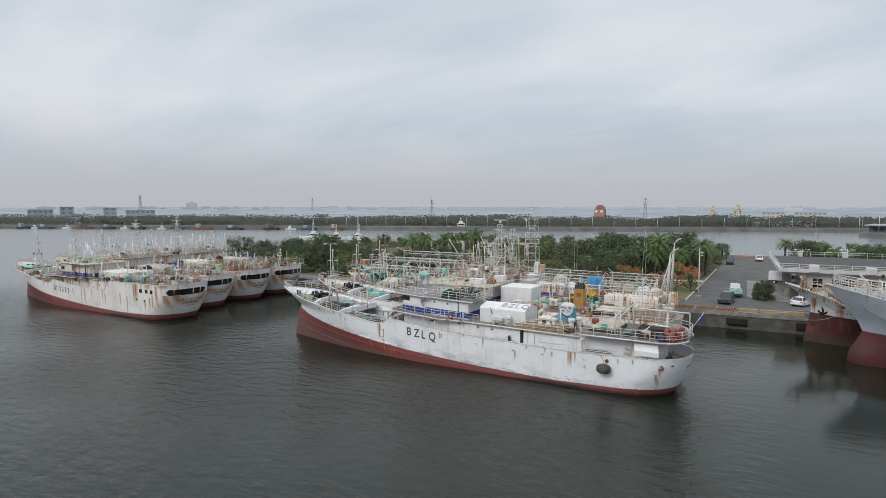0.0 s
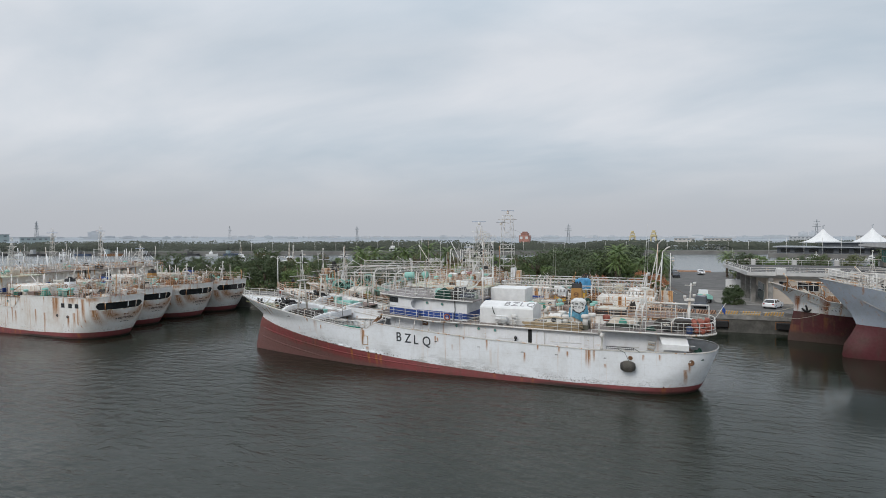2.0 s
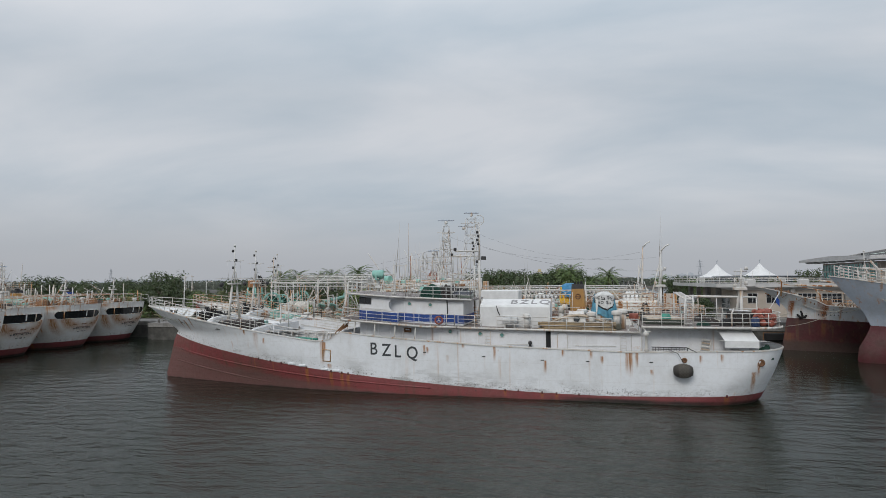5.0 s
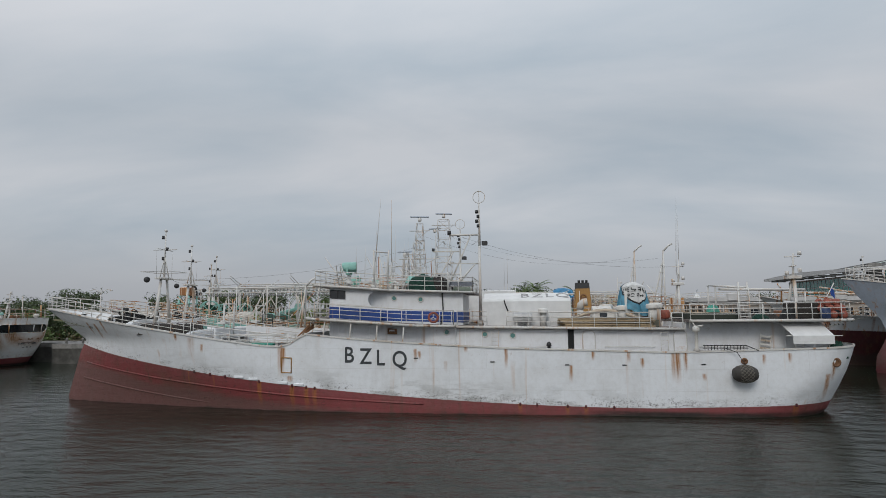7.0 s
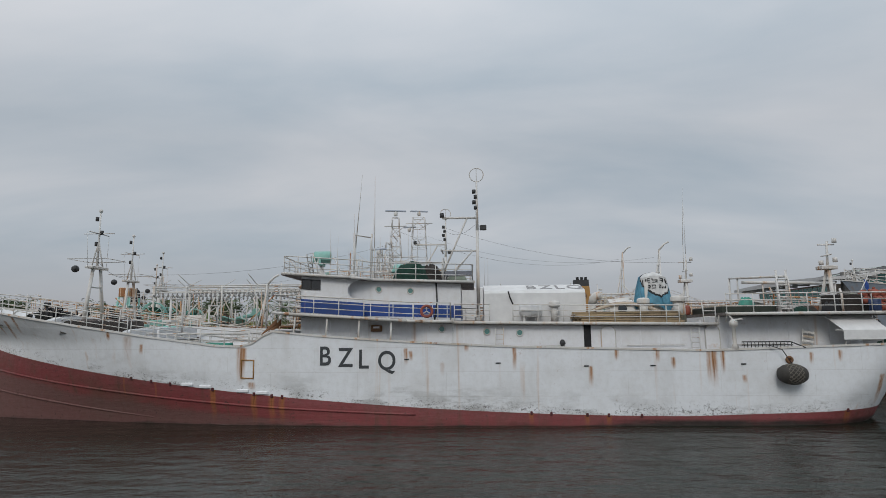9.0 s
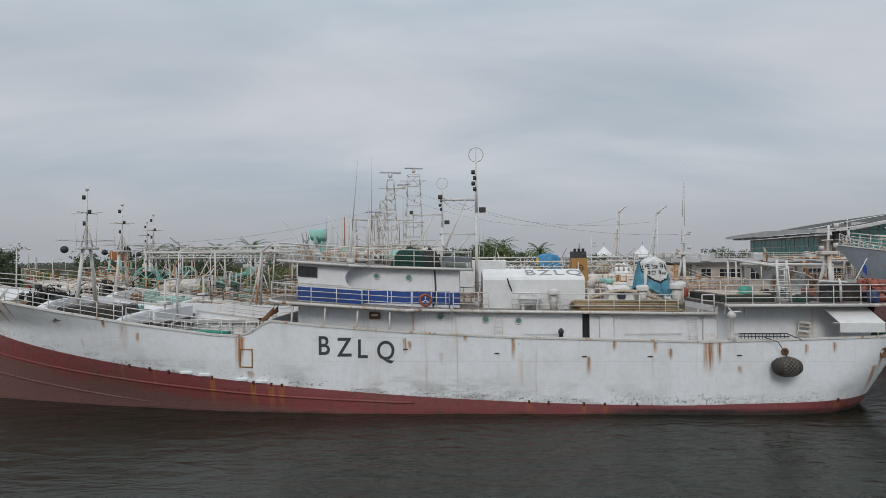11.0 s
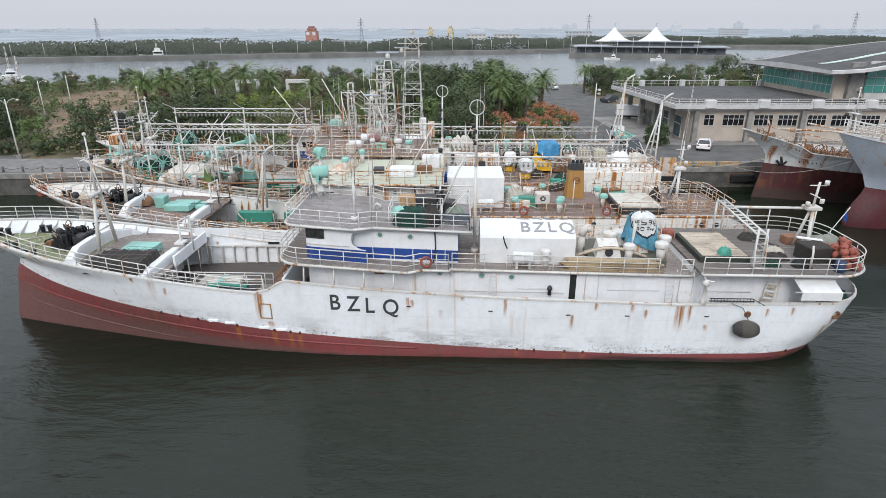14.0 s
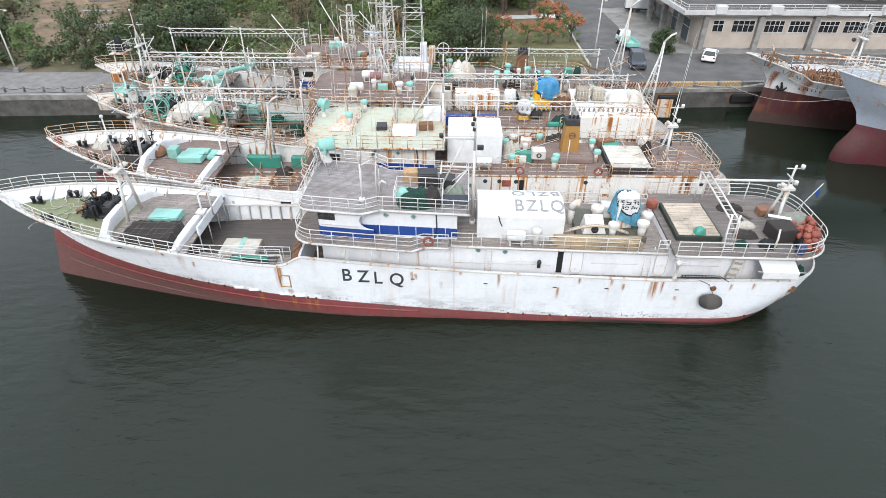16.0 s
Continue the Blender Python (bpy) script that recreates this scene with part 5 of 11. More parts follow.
def mid_part(ship, form, st):
    """Main deck, house, upper deck, wheelhouse and its roof."""
    deck_plate("main_deck", form, -5, 29.0, lambda x: 2.72, st.get("wood", DECK_WOOD), ship)
    hh = st.get("house_half", 3.1)
    hw, hf = st.get("half", 4.22), st.get("half_f", 4.22)
    ha = st.get("half_a", hw)
    house = house_side(ship, -3.5, 4.9, hh, 2.7, 5.25, st["house"])
    after = house_side(house, 18.9, 26.4, hh, 2.7, 5.23, st["house"], name="after_house_wall")
    middle = house_side(house, 4.9, 18.9, hh, 2.7, 5.11, st["house"], name="house_wall")
    y = -hh - 0.03
    for x, z in st.get("ports", ((-2.0, 4.35), (4.9, 4.35), (8.1, 4.35))):
        porthole(house, x, y, z, 0.15)
    door_leaf(house, 12.85, 13.6, 2.95, 4.75, y, st["house"])
    door_leaf(house, 18.3, 19.05, 2.95, 4.75, y, st["house"])
    part("doorway", MB().box(11.95, 12.32, y - 0.012, y + 0.05, 2.9, 4.85), BLACK, house, "dark open doorway")
    for xa, xb in ((14.2, 17.2), (8.9, 10.9), (19.8, 22.4)):
        part("grab_rail", MB().line([(xa, y, 3.75), (xa, y - 0.08, 3.75), (xb, y - 0.08, 3.75), (xb, y, 3.75)], 0.02, 4), RAIL, house)
    ladder(house, (7.42, 0.06 - hw, 2.75), (7.42, 0.06 - hw, 5.0), 0.42, 9, mat=st["rail"], r=0.018)
    ladder(house, (17.7, 0.06 - hw, 2.75), (17.7, 0.06 - hw, 5.0), 0.42, 9, mat=st["rail"], r=0.018)
    bx = part("hydrant_box", MB().box(0.45, 1.05, y - 0.16, y, 4.58, 5.05, 0.03), RUST, house, "rust-red fire hose box")
    part("box_plate", MB().box(0.58, 0.92, y - 0.172, y - 0.158, 4.76, 4.86), WHITE_CLEAN, bx)
    # a pipe with brackets along the wall, a small lamp
    part("wall_pipe", MB().line([(5.2, y - 0.05, 3.55), (11.6, y - 0.05, 3.5)], 0.025, 5), RAIL, house)
    part("deck_pump", MB().lathe([(0.12, 0), (0.1, 0.3), (0.16, 0.34), (0.13, 0.5), (0.05, 0.58)], 10, (10.75, y - 0.3, 3.5)), DARK, house)
    # upper deck in three lengths, the middle one lower
    zf, zm, za = 5.42, 5.28, 5.4
    fo = stepped_outline(-5.0, 4.9, hf, hf - 0.5 if hf < 4 else hf, 1.2, 2.5, 3.3)
    up = slab("upper_deck", fo, zf - 0.16, zf, st.get("wood", DECK_WOOD), ship, st["rail"], "planked deck round the wheelhouse")
    up2 = slab("boat_deck", round_outline(4.95, 18.9, hw, 0.02, 0.02, 2), zm - 0.16, zm, st.get("wood", DECK_WOOD), ship, st["rail"], "planked boat deck")
    out = round_outline(18.95, st["aft"], ha, 0.02, st.get("aft_r", 3.1), 8)
    up3 = slab("after_deck", out, za - 0.16, za, st.get("aft_wood", st.get("wood", DECK_WOOD)), ship, st["rail"], "planked after deck")
    loop_rail(up, fo, zf, 0.92, skip=lambda x, y: x > 4.6 and abs(y) < hf - 0.72, split=st["split"], mat=st["rail"])
    loop_rail(up2, round_outline(4.95, 18.9, hw, 0.02, 0.02, 2), zm, 0.92, skip=lambda x, y: abs(y) < hw - 0.22 or abs(x - 7.42) < 0.35 or abs(x - 17.7) < 0.35, split=st["split"], mat=st["rail"])
    loop_rail(up3, out, za, 0.95, skip=lambda x, y: x < 19.2 and abs(y) < ha - 0.22, split=st["split"], mat=st["rail"])
    for s in (-1, 1):
        for x in (-3.45, -1.72, 0.0, 1.7):
            zb = form.sheer(x) - 0.02
            yb = form.breadth(x, zb) - 0.1
            part("stanchion", MB().tube((x, s * yb, zb), (x, s * (hf - 0.12), zf - 0.12), 0.055, 6), st["rail"], ship)
    return house, (zf, zm, za)


def wheelhouse(ship, st):
    zf, zr = 5.42, st.get("zr", 7.72)
    wb, cb = st.get("wheel_half", 3.75), st.get("chart_half", 3.1)
    xf, xe, rf0 = st.get("wheel_front", -3.6), st.get("wing_x", 0.6), st.get("wheel_r", 1.5)
    fr = round_outline(xf, xe, wb, rf0, 0.02, 6)
    wh = part("wheelhouse", MB().prism(fr, zf - 0.1, zr), st["house"], ship)
    part("chart_room", MB().box(xe - 0.02, 5.35, -cb, cb, zf - 0.1, zr), st["house"], wh)
    # the side wall ends in a rounded cut round the open passage
    zc, rz_ = (zf + 0.8 + zr) / 2, (zr - zf - 0.8) / 2
    for s in (-1, 1):
        rows = [[], [], [], []]
        for i in range(13):
            a = radians(90 + 180 * i / 12)
            xx, zz = xe + 0.85 + 0.85 * math.cos(a), zc + rz_ * math.sin(a)
            for k, (x, y) in enumerate(((xe - 0.05, wb - 0.01), (xx, wb - 0.01), (xx, wb - 0.07), (xe - 0.05, wb - 0.07))):
                rows[k].append((x, s * y, zz))
        part("cut_out_edge", MB().grid(rows + [rows[0]], False, s > 0), st["house"], wh)
        part("wing_wall", MB().box(xe - 0.02, xe + 0.86, s * (wb - 0.04) - 0.03, s * (wb - 0.04) + 0.03, zf, zf + 0.8), st["house"], wh)
        part("wing_band", MB().box(xe, xe + 0.87, s * wb - 0.018, s * wb + 0.018, zf + 0.05, zf + 0.78), st["band"], wh)
    band = MB()
    band.prism(round_outline(xf - 0.015, xe + 0.02, wb + 0.015, rf0, 0.02, 6), zf + 0.05, zf + 0.78)
    band.box(xe, 5.37, -cb - 0.018, cb + 0.018, zf + 0.05, zf + 0.72)
    part("blue_band", band, st["band"], wh, "blue painted band round the wheelhouse")
    for x in (0.35, 1.6, 2.7, 3.8, 4.6):
        for s in (-1, 1):
            part("stiffener", MB().box(x - 0.02, x + 0.02, s * cb - 0.025, s * cb + 0.025, zf, zr), st["house"], wh)
    wx, wz = st.get("win_x", -2.75), st.get("win_z", 1.28)
    for s in (-1, 1):
        for xa, xb in ((wx, wx + 0.43), (wx + 0.5, wx + 0.93)):
            f, g = MB(), MB()
            window(f, g, xa, xb, zf + wz, zf + wz + 0.44, s * wb, s)
            part("window_frame", f, DARK, wh)
            part("window_pane", g, GLASS, wh)
    for i in range(5):
        yy = -1.9 + i * 0.82
        part("window_frame", MB().box(xf - 0.06, xf, yy - 0.06, yy + 0.76, zf + 1.2, zf + 1.74), RAIL, wh)
        part("window_pane", MB().box(xf - 0.08, xf - 0.04, yy, yy + 0.7, zf + 1.27, zf + 1.68), GLASS, wh)
    for x in (0.8, 2.57):
        porthole(wh, x, -cb - 0.02, zf + 1.6, 0.14)
    pipe = MB().line([(4.0, -cb - 0.06, zr), (4.05, -cb - 0.08, zf + 1.0), (3.9, -cb - 0.06, zf)], 0.045, 6)
    part("drain_pipe", pipe, DARK, wh)
    part("wall_grip", MB().line([(xf + 0.1, -wb - 0.08, zf + 0.98), (xe - 0.1, -wb - 0.08, zf + 0.98)], 0.018, 4), RAIL, wh)
    rw, rs = st.get("roof_half", 4.05), st.get("roof_aft", 4.05)
    out = stepped_outline(-4.55, st.get("roof_end", 6.1), rw, rs, st.get("roof_r", 1.5), xe + 0.2, xe + 1.3)
    rf = slab("roof_deck", out, zr, zr + 0.14, st["roof"], ship, st["rail"], st.get("roof_label", "grey planked wheelhouse roof"))
    loop_rail(rf, out, zr + 0.14, 0.9, split=st["split"], mat=st["rail"], step=1.1)
    return wh, zr + 0.14


FRONT_RISE = [(-5.2, 0.33), (2.0, -0.2), (6.4, -0.3)]
MID_RISE = [(4.93, -0.17), (11.0, -0.3), (18.92, -0.38)]


def rise(x, z):
    """How far the upper decks' sheer lifts what stands at x, against the flat height z it was built at."""
    if x < -5.3 or x > 18.92 or z < 5.0 or z > 9.0:
        return 0.0
    return pick(FRONT_RISE, x) if x < 4.93 or (z > 6.9 and x < 6.4) else pick(MID_RISE, x)


def lay_sheer(ob):
    """Bends the decks and what is built on them to the ship's sheer."""
    for c in ob.children:
        moved = c.matrix_basis != Matrix.Identity(4)
        if c.type == 'MESH' and (moved or c.data.users > 1):
            cs_ = [v.co for v in c.data.vertices]
            mid = c.matrix_basis @ (sum(cs_, Vector()) / len(cs_))
            c.location.z += rise(mid.x, min(mid.z, 8.9) if mid.z < 9.5 else mid.z)
            continue
        if c.type == 'MESH':
            for v in c.data.vertices:
                v.co.z += rise(v.co.x, v.co.z)
        lay_sheer(c)


def loop_mast(ship, x, y, zb, zt, fwd=2.1):
    m = part("signal_mast", MB().tube((x, y, zb), (x, y, zb + 0.3), 0.22, 10).tube((x, y, zb), (x, y, zt - 3), 0.11, 9, 0.09).tube((x, y, zt - 3), (x, y, zt), 0.09, 8, 0.05), RAIL, ship)
    z1, z2 = zb + 6.0, zb + 4.0
    a = MB()
    a.tube((x, y, z1), (x - fwd * 1.0, y, z1 + 0.02), 0.07, 6).tube((x, y, z2), (x - fwd * 1.05, y, z2 + 0.05), 0.05, 6)
    a.tube((x - 0.6, y, z1), (x - fwd * 1.05, y, zb + 2.6), 0.06, 6).tube((x - fwd * 0.85, y - 0.6, zb + 2.6), (x - 0.3, y, z2), 0.04, 5).tube((x - fwd * 0.85, y + 0.6, zb + 2.6), (x - 0.3, y, z2), 0.04, 5)
    a.tube((x - fwd, y - 0.9, z2), (x - fwd, y + 0.9, z2), 0.05, 6).tube((x - fwd * 0.9, y - 0.5, z1), (x - fwd * 0.9, y + 0.5, z1), 0.04, 6)
    part("mast_gallows", a, RAIL, m)
    for i in range(4):
        z = zt - 0.5 - 0.33 * i
        part("signal_lamp", MB().tube((x - 0.17 + 0.1 * (i % 2), y, z - 0.22), (x - 0.17 + 0.1 * (i % 2), y, z), 0.11, 8), DARK, m)
    part("signal_lamp", MB().tube((x - fwd, y, z1 + 0.05), (x - fwd, y, z1 + 0.3), 0.13, 8), DARK, m)
    part("horn", MB().box(x + 0.15, x + 0.55, y - 0.1, y + 0.15, z1 - 0.75, z1 - 0.45, 0.03), DARK, m)
    loop_aerial(m, x, y, zt)
    return m


def aft_mast(ship, x, y, z, h=4.1, mat=None, k=1.0):
    mat = mat or RAIL
    a = MB().tube((x, y - 0.5, z), (x + 0.1, y - 0.1, z + h * 0.62), 0.11 * k, 8).tube((x - 0.25, y + 0.6, z), (x + 0.1, y + 0.1, z + h * 0.62), 0.09 * k, 8)
    a.box(x - 0.4, x + 0.5, y - 0.35, y + 0.35, z + h * 0.6, z + h * 0.65, 0.03).tube((x + 0.1, y, z + h * 0.6), (x + 0.2, y, z + h), 0.07 * k, 7)
    a.tube((x - 0.35, y, z + h * 0.95), (x + 0.6, y, z + h * 0.95), 0.04, 5).tube((x + 0.1, y - 0.5, z + h * 0.8), (x + 0.1, y + 0.5, z + h * 0.8), 0.04, 5)
    m = part("aft_mast", a, mat, ship)
    for dx, dz in ((-0.35, 0.66), (0.45, 0.7), (0.5, 0.97)):
        part("stern_lamp", MB().tube((x + dx, y - 0.2, z + h * dz), (x + dx, y - 0.2, z + h * dz + 0.26), 0.13, 8), RAIL, m)
    return m


def a_mast(ship, x, y, z, h=6.2, w=1.8, mat=None):
    """A tall tapering boom post with rungs."""
    mb = MB().tube((x, y - w / 2, z), (x + 0.3, y - 0.12, z + h), 0.1, 7, 0.06).tube((x, y + w / 2, z), (x + 0.3, y + 0.12, z + h), 0.1, 7, 0.06).tube((x - w * 0.6, y, z), (x + 0.3, y, z + h * 0.9), 0.07, 6)
    for i in range(1, 9):
        t = i / 9
        mb.tube((x + 0.3 * t, y - lerp(w / 2, 0.12, t), z + h * t), (x + 0.3 * t, y + lerp(w / 2, 0.12, t), z + h * t), 0.035, 4)
        mb.tube((x + 0.3 * t - lerp(w * 0.6, 0, t), y, z + h * t), (x + 0.3 * t, y - lerp(w / 2, 0.12, t), z + h * t), 0.025, 4)
    mb.line([(x + 0.3, y, z + h), (x + 0.8, y, z + h + 0.55), (x + 1.2, y, z + h + 0.75)], 0.09, 7)
    return part("boom_post", mb, mat or RAIL, ship)


def gantry_ladder(ship, x, y, z):
    """The pipe gantry with a sloping walkway over the after hatch."""
    mb = MB()
    for yy in (-2.75, 3.0):
        mb.tube((x, yy, z), (x, yy, z + 2.25), 0.07, 7).tube((x + 0.5, yy, z), (x + 0.5, yy, z + 2.25), 0.06, 7)
    for dx in (0.0, 0.5):
        mb.line([(x + dx, -2.75, z + 1.9), (x + dx, 3.0, z + 2.3)], 0.06, 6)
    for i in range(12):
        yy = lerp(-2.65, 2.9, i / 11)
        zz = lerp(1.9, 2.3, (yy + 2.75) / 5.75)
        mb.tube((x, yy, z + zz), (x + 0.5, yy, z + zz), 0.03, 4)
    g = part("pipe_gantry", mb, RAIL, ship)
    ladder(g, (x + 0.05, -3.45, z), (x + 0.25, -2.8, z + 1.9), 0.6, 6, mat=RAIL, r=0.035)
    bar = MB().tube((x + 0.5, 2.4, z + 2.0), (x + 6.2, 2.6, z + 1.9), 0.09, 8).tube((x + 6.2, 2.6, z), (x + 6.2, 2.6, z + 1.9), 0.05, 6)
    for xx in (1.8, 3.2):
        bar.tube((x + xx, 2.5, z), (x + xx, 2.5, z + 1.95), 0.04, 5)
    part("boom_bar", bar, RAIL, g)
    return g


# ---- the outermost vessel ----
def vessel(label, m, form, top, bottom):
    ship = thing("fishing_vessel", label, "fishing boat", m, "moored fishing vessels")
    hull(ship, form, top, bottom)
    return ship


STYLE = dict(split=True, rail=RAIL, bow=GREEN_DECK, wing=WHITE_CLEAN, well=WET_WOOD, house=WHITE_CLEAN, band=BLUE, roof=ROOF_WOOD, aft=28.9, aft_r=2.6)
AFT_WOOD = planks("dirty_after_deck_boards", (0.225, 0.195, 0.175), (0.155, 0.13, 0.12))
STYLE1 = dict(STYLE, aft_wood=AFT_WOOD, half_f=3.85, half=3.0, half_a=3.95, house_half=2.62, ports=((4.31, 4.69), (6.76, 4.54), (8.52, 4.46)), zr=7.45, wheel_half=3.05, chart_half=2.35, wheel_front=-3.45, wing_x=-0.8, wheel_r=0.3,
              win_x=-3.3, win_z=1.38, roof_half=3.4, roof_aft=2.75, roof_r=0.7, high_far=True)
M1 = pose(-36, 61.4, 0, 0, 0, -0.75)
F1 = Form(beam=8.3)
S1 = vessel("white longliner, red bottom, rust streaks, blue wheelhouse band, moored outermost", M1, F1, WHITE, RED)


def on1(x, y, z, rx=0, ry=0, rz=0):
    return M1 @ pose(x, y, z, rx, ry, rz)


zf1 = fore_part(S1, F1, STYLE1)
well_part(S1, F1, STYLE1)
house1, (ZF, ZM, ZA) = mid_part(S1, F1, STYLE1)
wh1, ZR = wheelhouse(S1, STYLE1)
loop_mast(S1, 6.35, -0.25, ZM, 13.5)

# letters on the hull and the canopy
hull1 = [o for o in S1.children if o.name.startswith("hull")][0]
def hull_text(hull_ob, form, body, x0, z0, size, adv, slope, mat, sx=0.82):
    """Letters painted on the plating, bent to the hull's side."""
    for i, ch in enumerate(body):
        o = text("letter", ch, size, mat, hull_ob, Matrix.Identity(4), 0.012, "dark painted call-sign letter")
        for v in o.data.vertices:
            x, z = x0 + i * adv + v.co.x * sx, z0 - slope * i + v.co.y
            v.co = (x, -form.breadth(x, z) - 0.006 - v.co.z, z)


hull_text(hull1, F1, "BZLQ", -2.06, 2.88, 1.38, 1.03, 0.085, LETTER, 0.86)


def hull_details(ship, form, hull_ob):
    h = lambda x, z: -form.breadth(x, z)
    # side port with a raised frame
    pts = [(-6.15, 2.25), (-5.5, 2.22), (-5.5, 3.15), (-6.15, 3.18)]
    part("side_port", MB().line([(x, h(x, z) - 0.02, z) for x, z in pts], 0.045, 6, True), OCHRE, hull_ob, "yellowed frame of a side port")
    # outlets and freeing pipes
    for x, z in ((2.55, 3.12), (7.27, 2.9), (11.74, 2.73), (15.07, 2.73), (19.55, 2.78)):
        part("scupper_lip", MB().box(x - 0.13, x + 0.13, h(x, z) - 0.05, h(x, z) + 0.05, z, z + 0.06, 0.015), DARK, hull_ob)
    for x, z, r in ((21.8, 3.0, 0.13), (26.85, 2.92, 0.2)):
        part("hawse_pipe", MB().ring((x, h(x, z) - 0.02, z), r, 0.07, "y", 16).tube((x, h(x, z) + 0.1, z), (x, h(x, z) - 0.01, z), r, 14), RUST, hull_ob)
    for x in (-12.4, -11.2, -10.1, -7.7, -5.45, -4.5, -3.95, 8.9, 9.9, 11.7, 12.76, 14.4, 24.6):
        z = form.red(x) + 0.04
        part("zinc_stub", MB().box(x - 0.06, x + 0.06, h(x, z) - 0.07, h(x, z) + 0.04, z - 0.12, z + 0.06, 0.02), RED_DARK, hull_ob)
    for x in (-9.1, -8.1, -6.05, -5.0):
        z = form.red(x) + 0.1
        part("hull_ledge", MB().box(x - 0.32, x + 0.32, h(x, z) - 0.09, h(x, z) + 0.05, z - 0.07, z + 0.09, 0.03), WHITE_CLEAN, hull_ob, "short white ledge welded on the hull")
    pts = []
    for k in range(41):
        x = lerp(-22.5, 3.0, k / 40)
        z = form.red(x) - lerp(1.15, 0.35, k / 40)
        pts.append((x, h(x, z), z))
    part("bilge_rub_rail", MB().line(pts, 0.06, 6), RED, hull_ob)
    low = []
    for k in range(31):
        x = lerp(-22.8, -4.0, k / 30)
        z = form.red(x) - lerp(2.3, 1.7, k / 30)
        low.append((x, h(x, z), z))
    part("bilge_rub_rail", MB().line(low, 0.06, 6), RED, hull_ob)


hull_details(S1, F1, hull1)
# fender with its net, hung on the side
fd = thing("fender", "black round rubber fender in a rope net hung on the hull", "fender", on1(21.62, -4.62, 2.33))
part("core", MB().lathe([(0.1, -0.66), (0.3, -0.62), (0.44, -0.4), (0.48, 0), (0.44, 0.4), (0.3, 0.62), (0.1, 0.66)], 16, m=pose(0, 0, 0, 0, 90, 0)), plain("dusty_black_rubber", (0.055, 0.05, 0.045), 0.85), fd)
nt_ = MB()
for i in range(14):
    for sgn in (-1, 1):
        L = []
        for k in range(11):
            t = k / 10
            a = 2 * math.pi * i / 14 + sgn * t * 2.6
            xx = -0.6 + 1.2 * t
            r = 0.5 * math.sqrt(max(0.05, 1 - (xx / 0.68) ** 2))
            L.append((xx, r * math.cos(a), r * math.sin(a)))
        nt_.line(L, 0.022, 4)
part("net", nt_, plain("tarred_net", (0.17, 0.155, 0.13), 0.9), fd)
part("hanging_rope", MB().line([(0.1, 0.1, 0.45), (-0.3, 0.2, 1.2), (-0.9, 0.35, 1.42)], 0.025, 4), DARK, fd)

# awning over the side
aw = thing("awning", "white sheet awning on a pipe frame over the side deck", "awning", on1(25.65, -3.45, 0))
part("sheet", MB().add([(-1.5, 0.15, 5.15), (0.75, 0.15, 5.15), (1.0, -0.75, 4.42), (-1.15, -0.75, 4.42), (-1.15, -0.76, 3.98), (1.0, -0.76, 3.98), (-1.5, 0.15, 5.2), (0.75, 0.15, 5.2), (1.03, -0.8, 4.46), (-1.18, -0.8, 4.46),
                        (-1.18, -0.8, 3.98), (1.03, -0.8, 3.98)],
                       [(0, 1, 2, 3), (3, 2, 5, 4), (9, 8, 7, 6), (10, 11, 8, 9), (0, 6, 7, 1), (4, 5, 11, 10), (0, 3, 9, 6), (1, 7, 8, 2), (3, 4, 10, 9), (2, 8, 11, 5)]), WHITE_TARP, aw)
part("pipe", MB().tube((-1.5, -0.72, 4.45), (1.5, -0.72, 4.45), 0.03, 5).tube((-1.0, -0.6, 3.7), (-1.0, -0.6, 4.45), 0.03, 5).tube((0.8, -0.6, 3.7), (0.8, -0.6, 4.45), 0.03, 5), RAIL, aw)

# rope pile at the quarter, stern fittings
pile = heap("fishing_net", "teal-green net heap at the stern bulwark", "net", on1(27.4, -2.9, 3.1), 0.5, 0.5, 0.8, NET_GREEN, 5)
lf = MB().box(18.9, 21.4, -4.35, -4.25, 3.72, 3.76)
for i in range(14):
    x = 19.0 + i * 0.18
    lf.tube((x, -4.3, 3.62), (x, -4.3, 3.9), 0.02, 4)
lf.line([(18.9, -4.3, 3.9), (21.3, -4.3, 3.9), (21.9, -4.5, 3.6)], 0.03, 5)
part("side_grating", lf, DARK, S1).location = (0.7, 0.33, 0.0)
rp = part("roller_post", MB().lathe([(0.22, 0), (0.1, 0.25), (0.09, 1.1), (0.2, 1.15), (0.22, 1.35), (0.1, 1.5)], 12, (18.6, -4.35, 3.55)).line([(18.3, -4.3, 5.4), (18.6, -4.35, 5.0), (18.9, -4.7, 5.05)], 0.05, 6), RAIL, S1, "white line-hauler post")
part("line_hauler", MB().tube((18.6, -4.5, 4.85), (18.6, -4.25, 4.85), 0.15, 12), PALE_MINT, rp)
rp.location = (0.65, 0.38, 0.0)
gp = part("gangway_ladder", MB().tube((-0.3, 0, 0), (-0.3, 0, 1.7), 0.03, 5).tube((0.3, 0, 0), (0.3, 0, 1.7), 0.03, 5), RAIL, S1, "short rust-stained ladder leaning on the house")
gp.matrix_basis = pose(23.3, -2.85, 2.8, 0, 9, 0)
for k in range(7):
    part("tread", MB().box(-0.28, 0.28, -0.03, 0.03, 0.12 + 0.23 * k, 0.24 + 0.23 * k, 0.01), HATCH_WOOD if k % 2 else WHITE_RUSTY, gp)

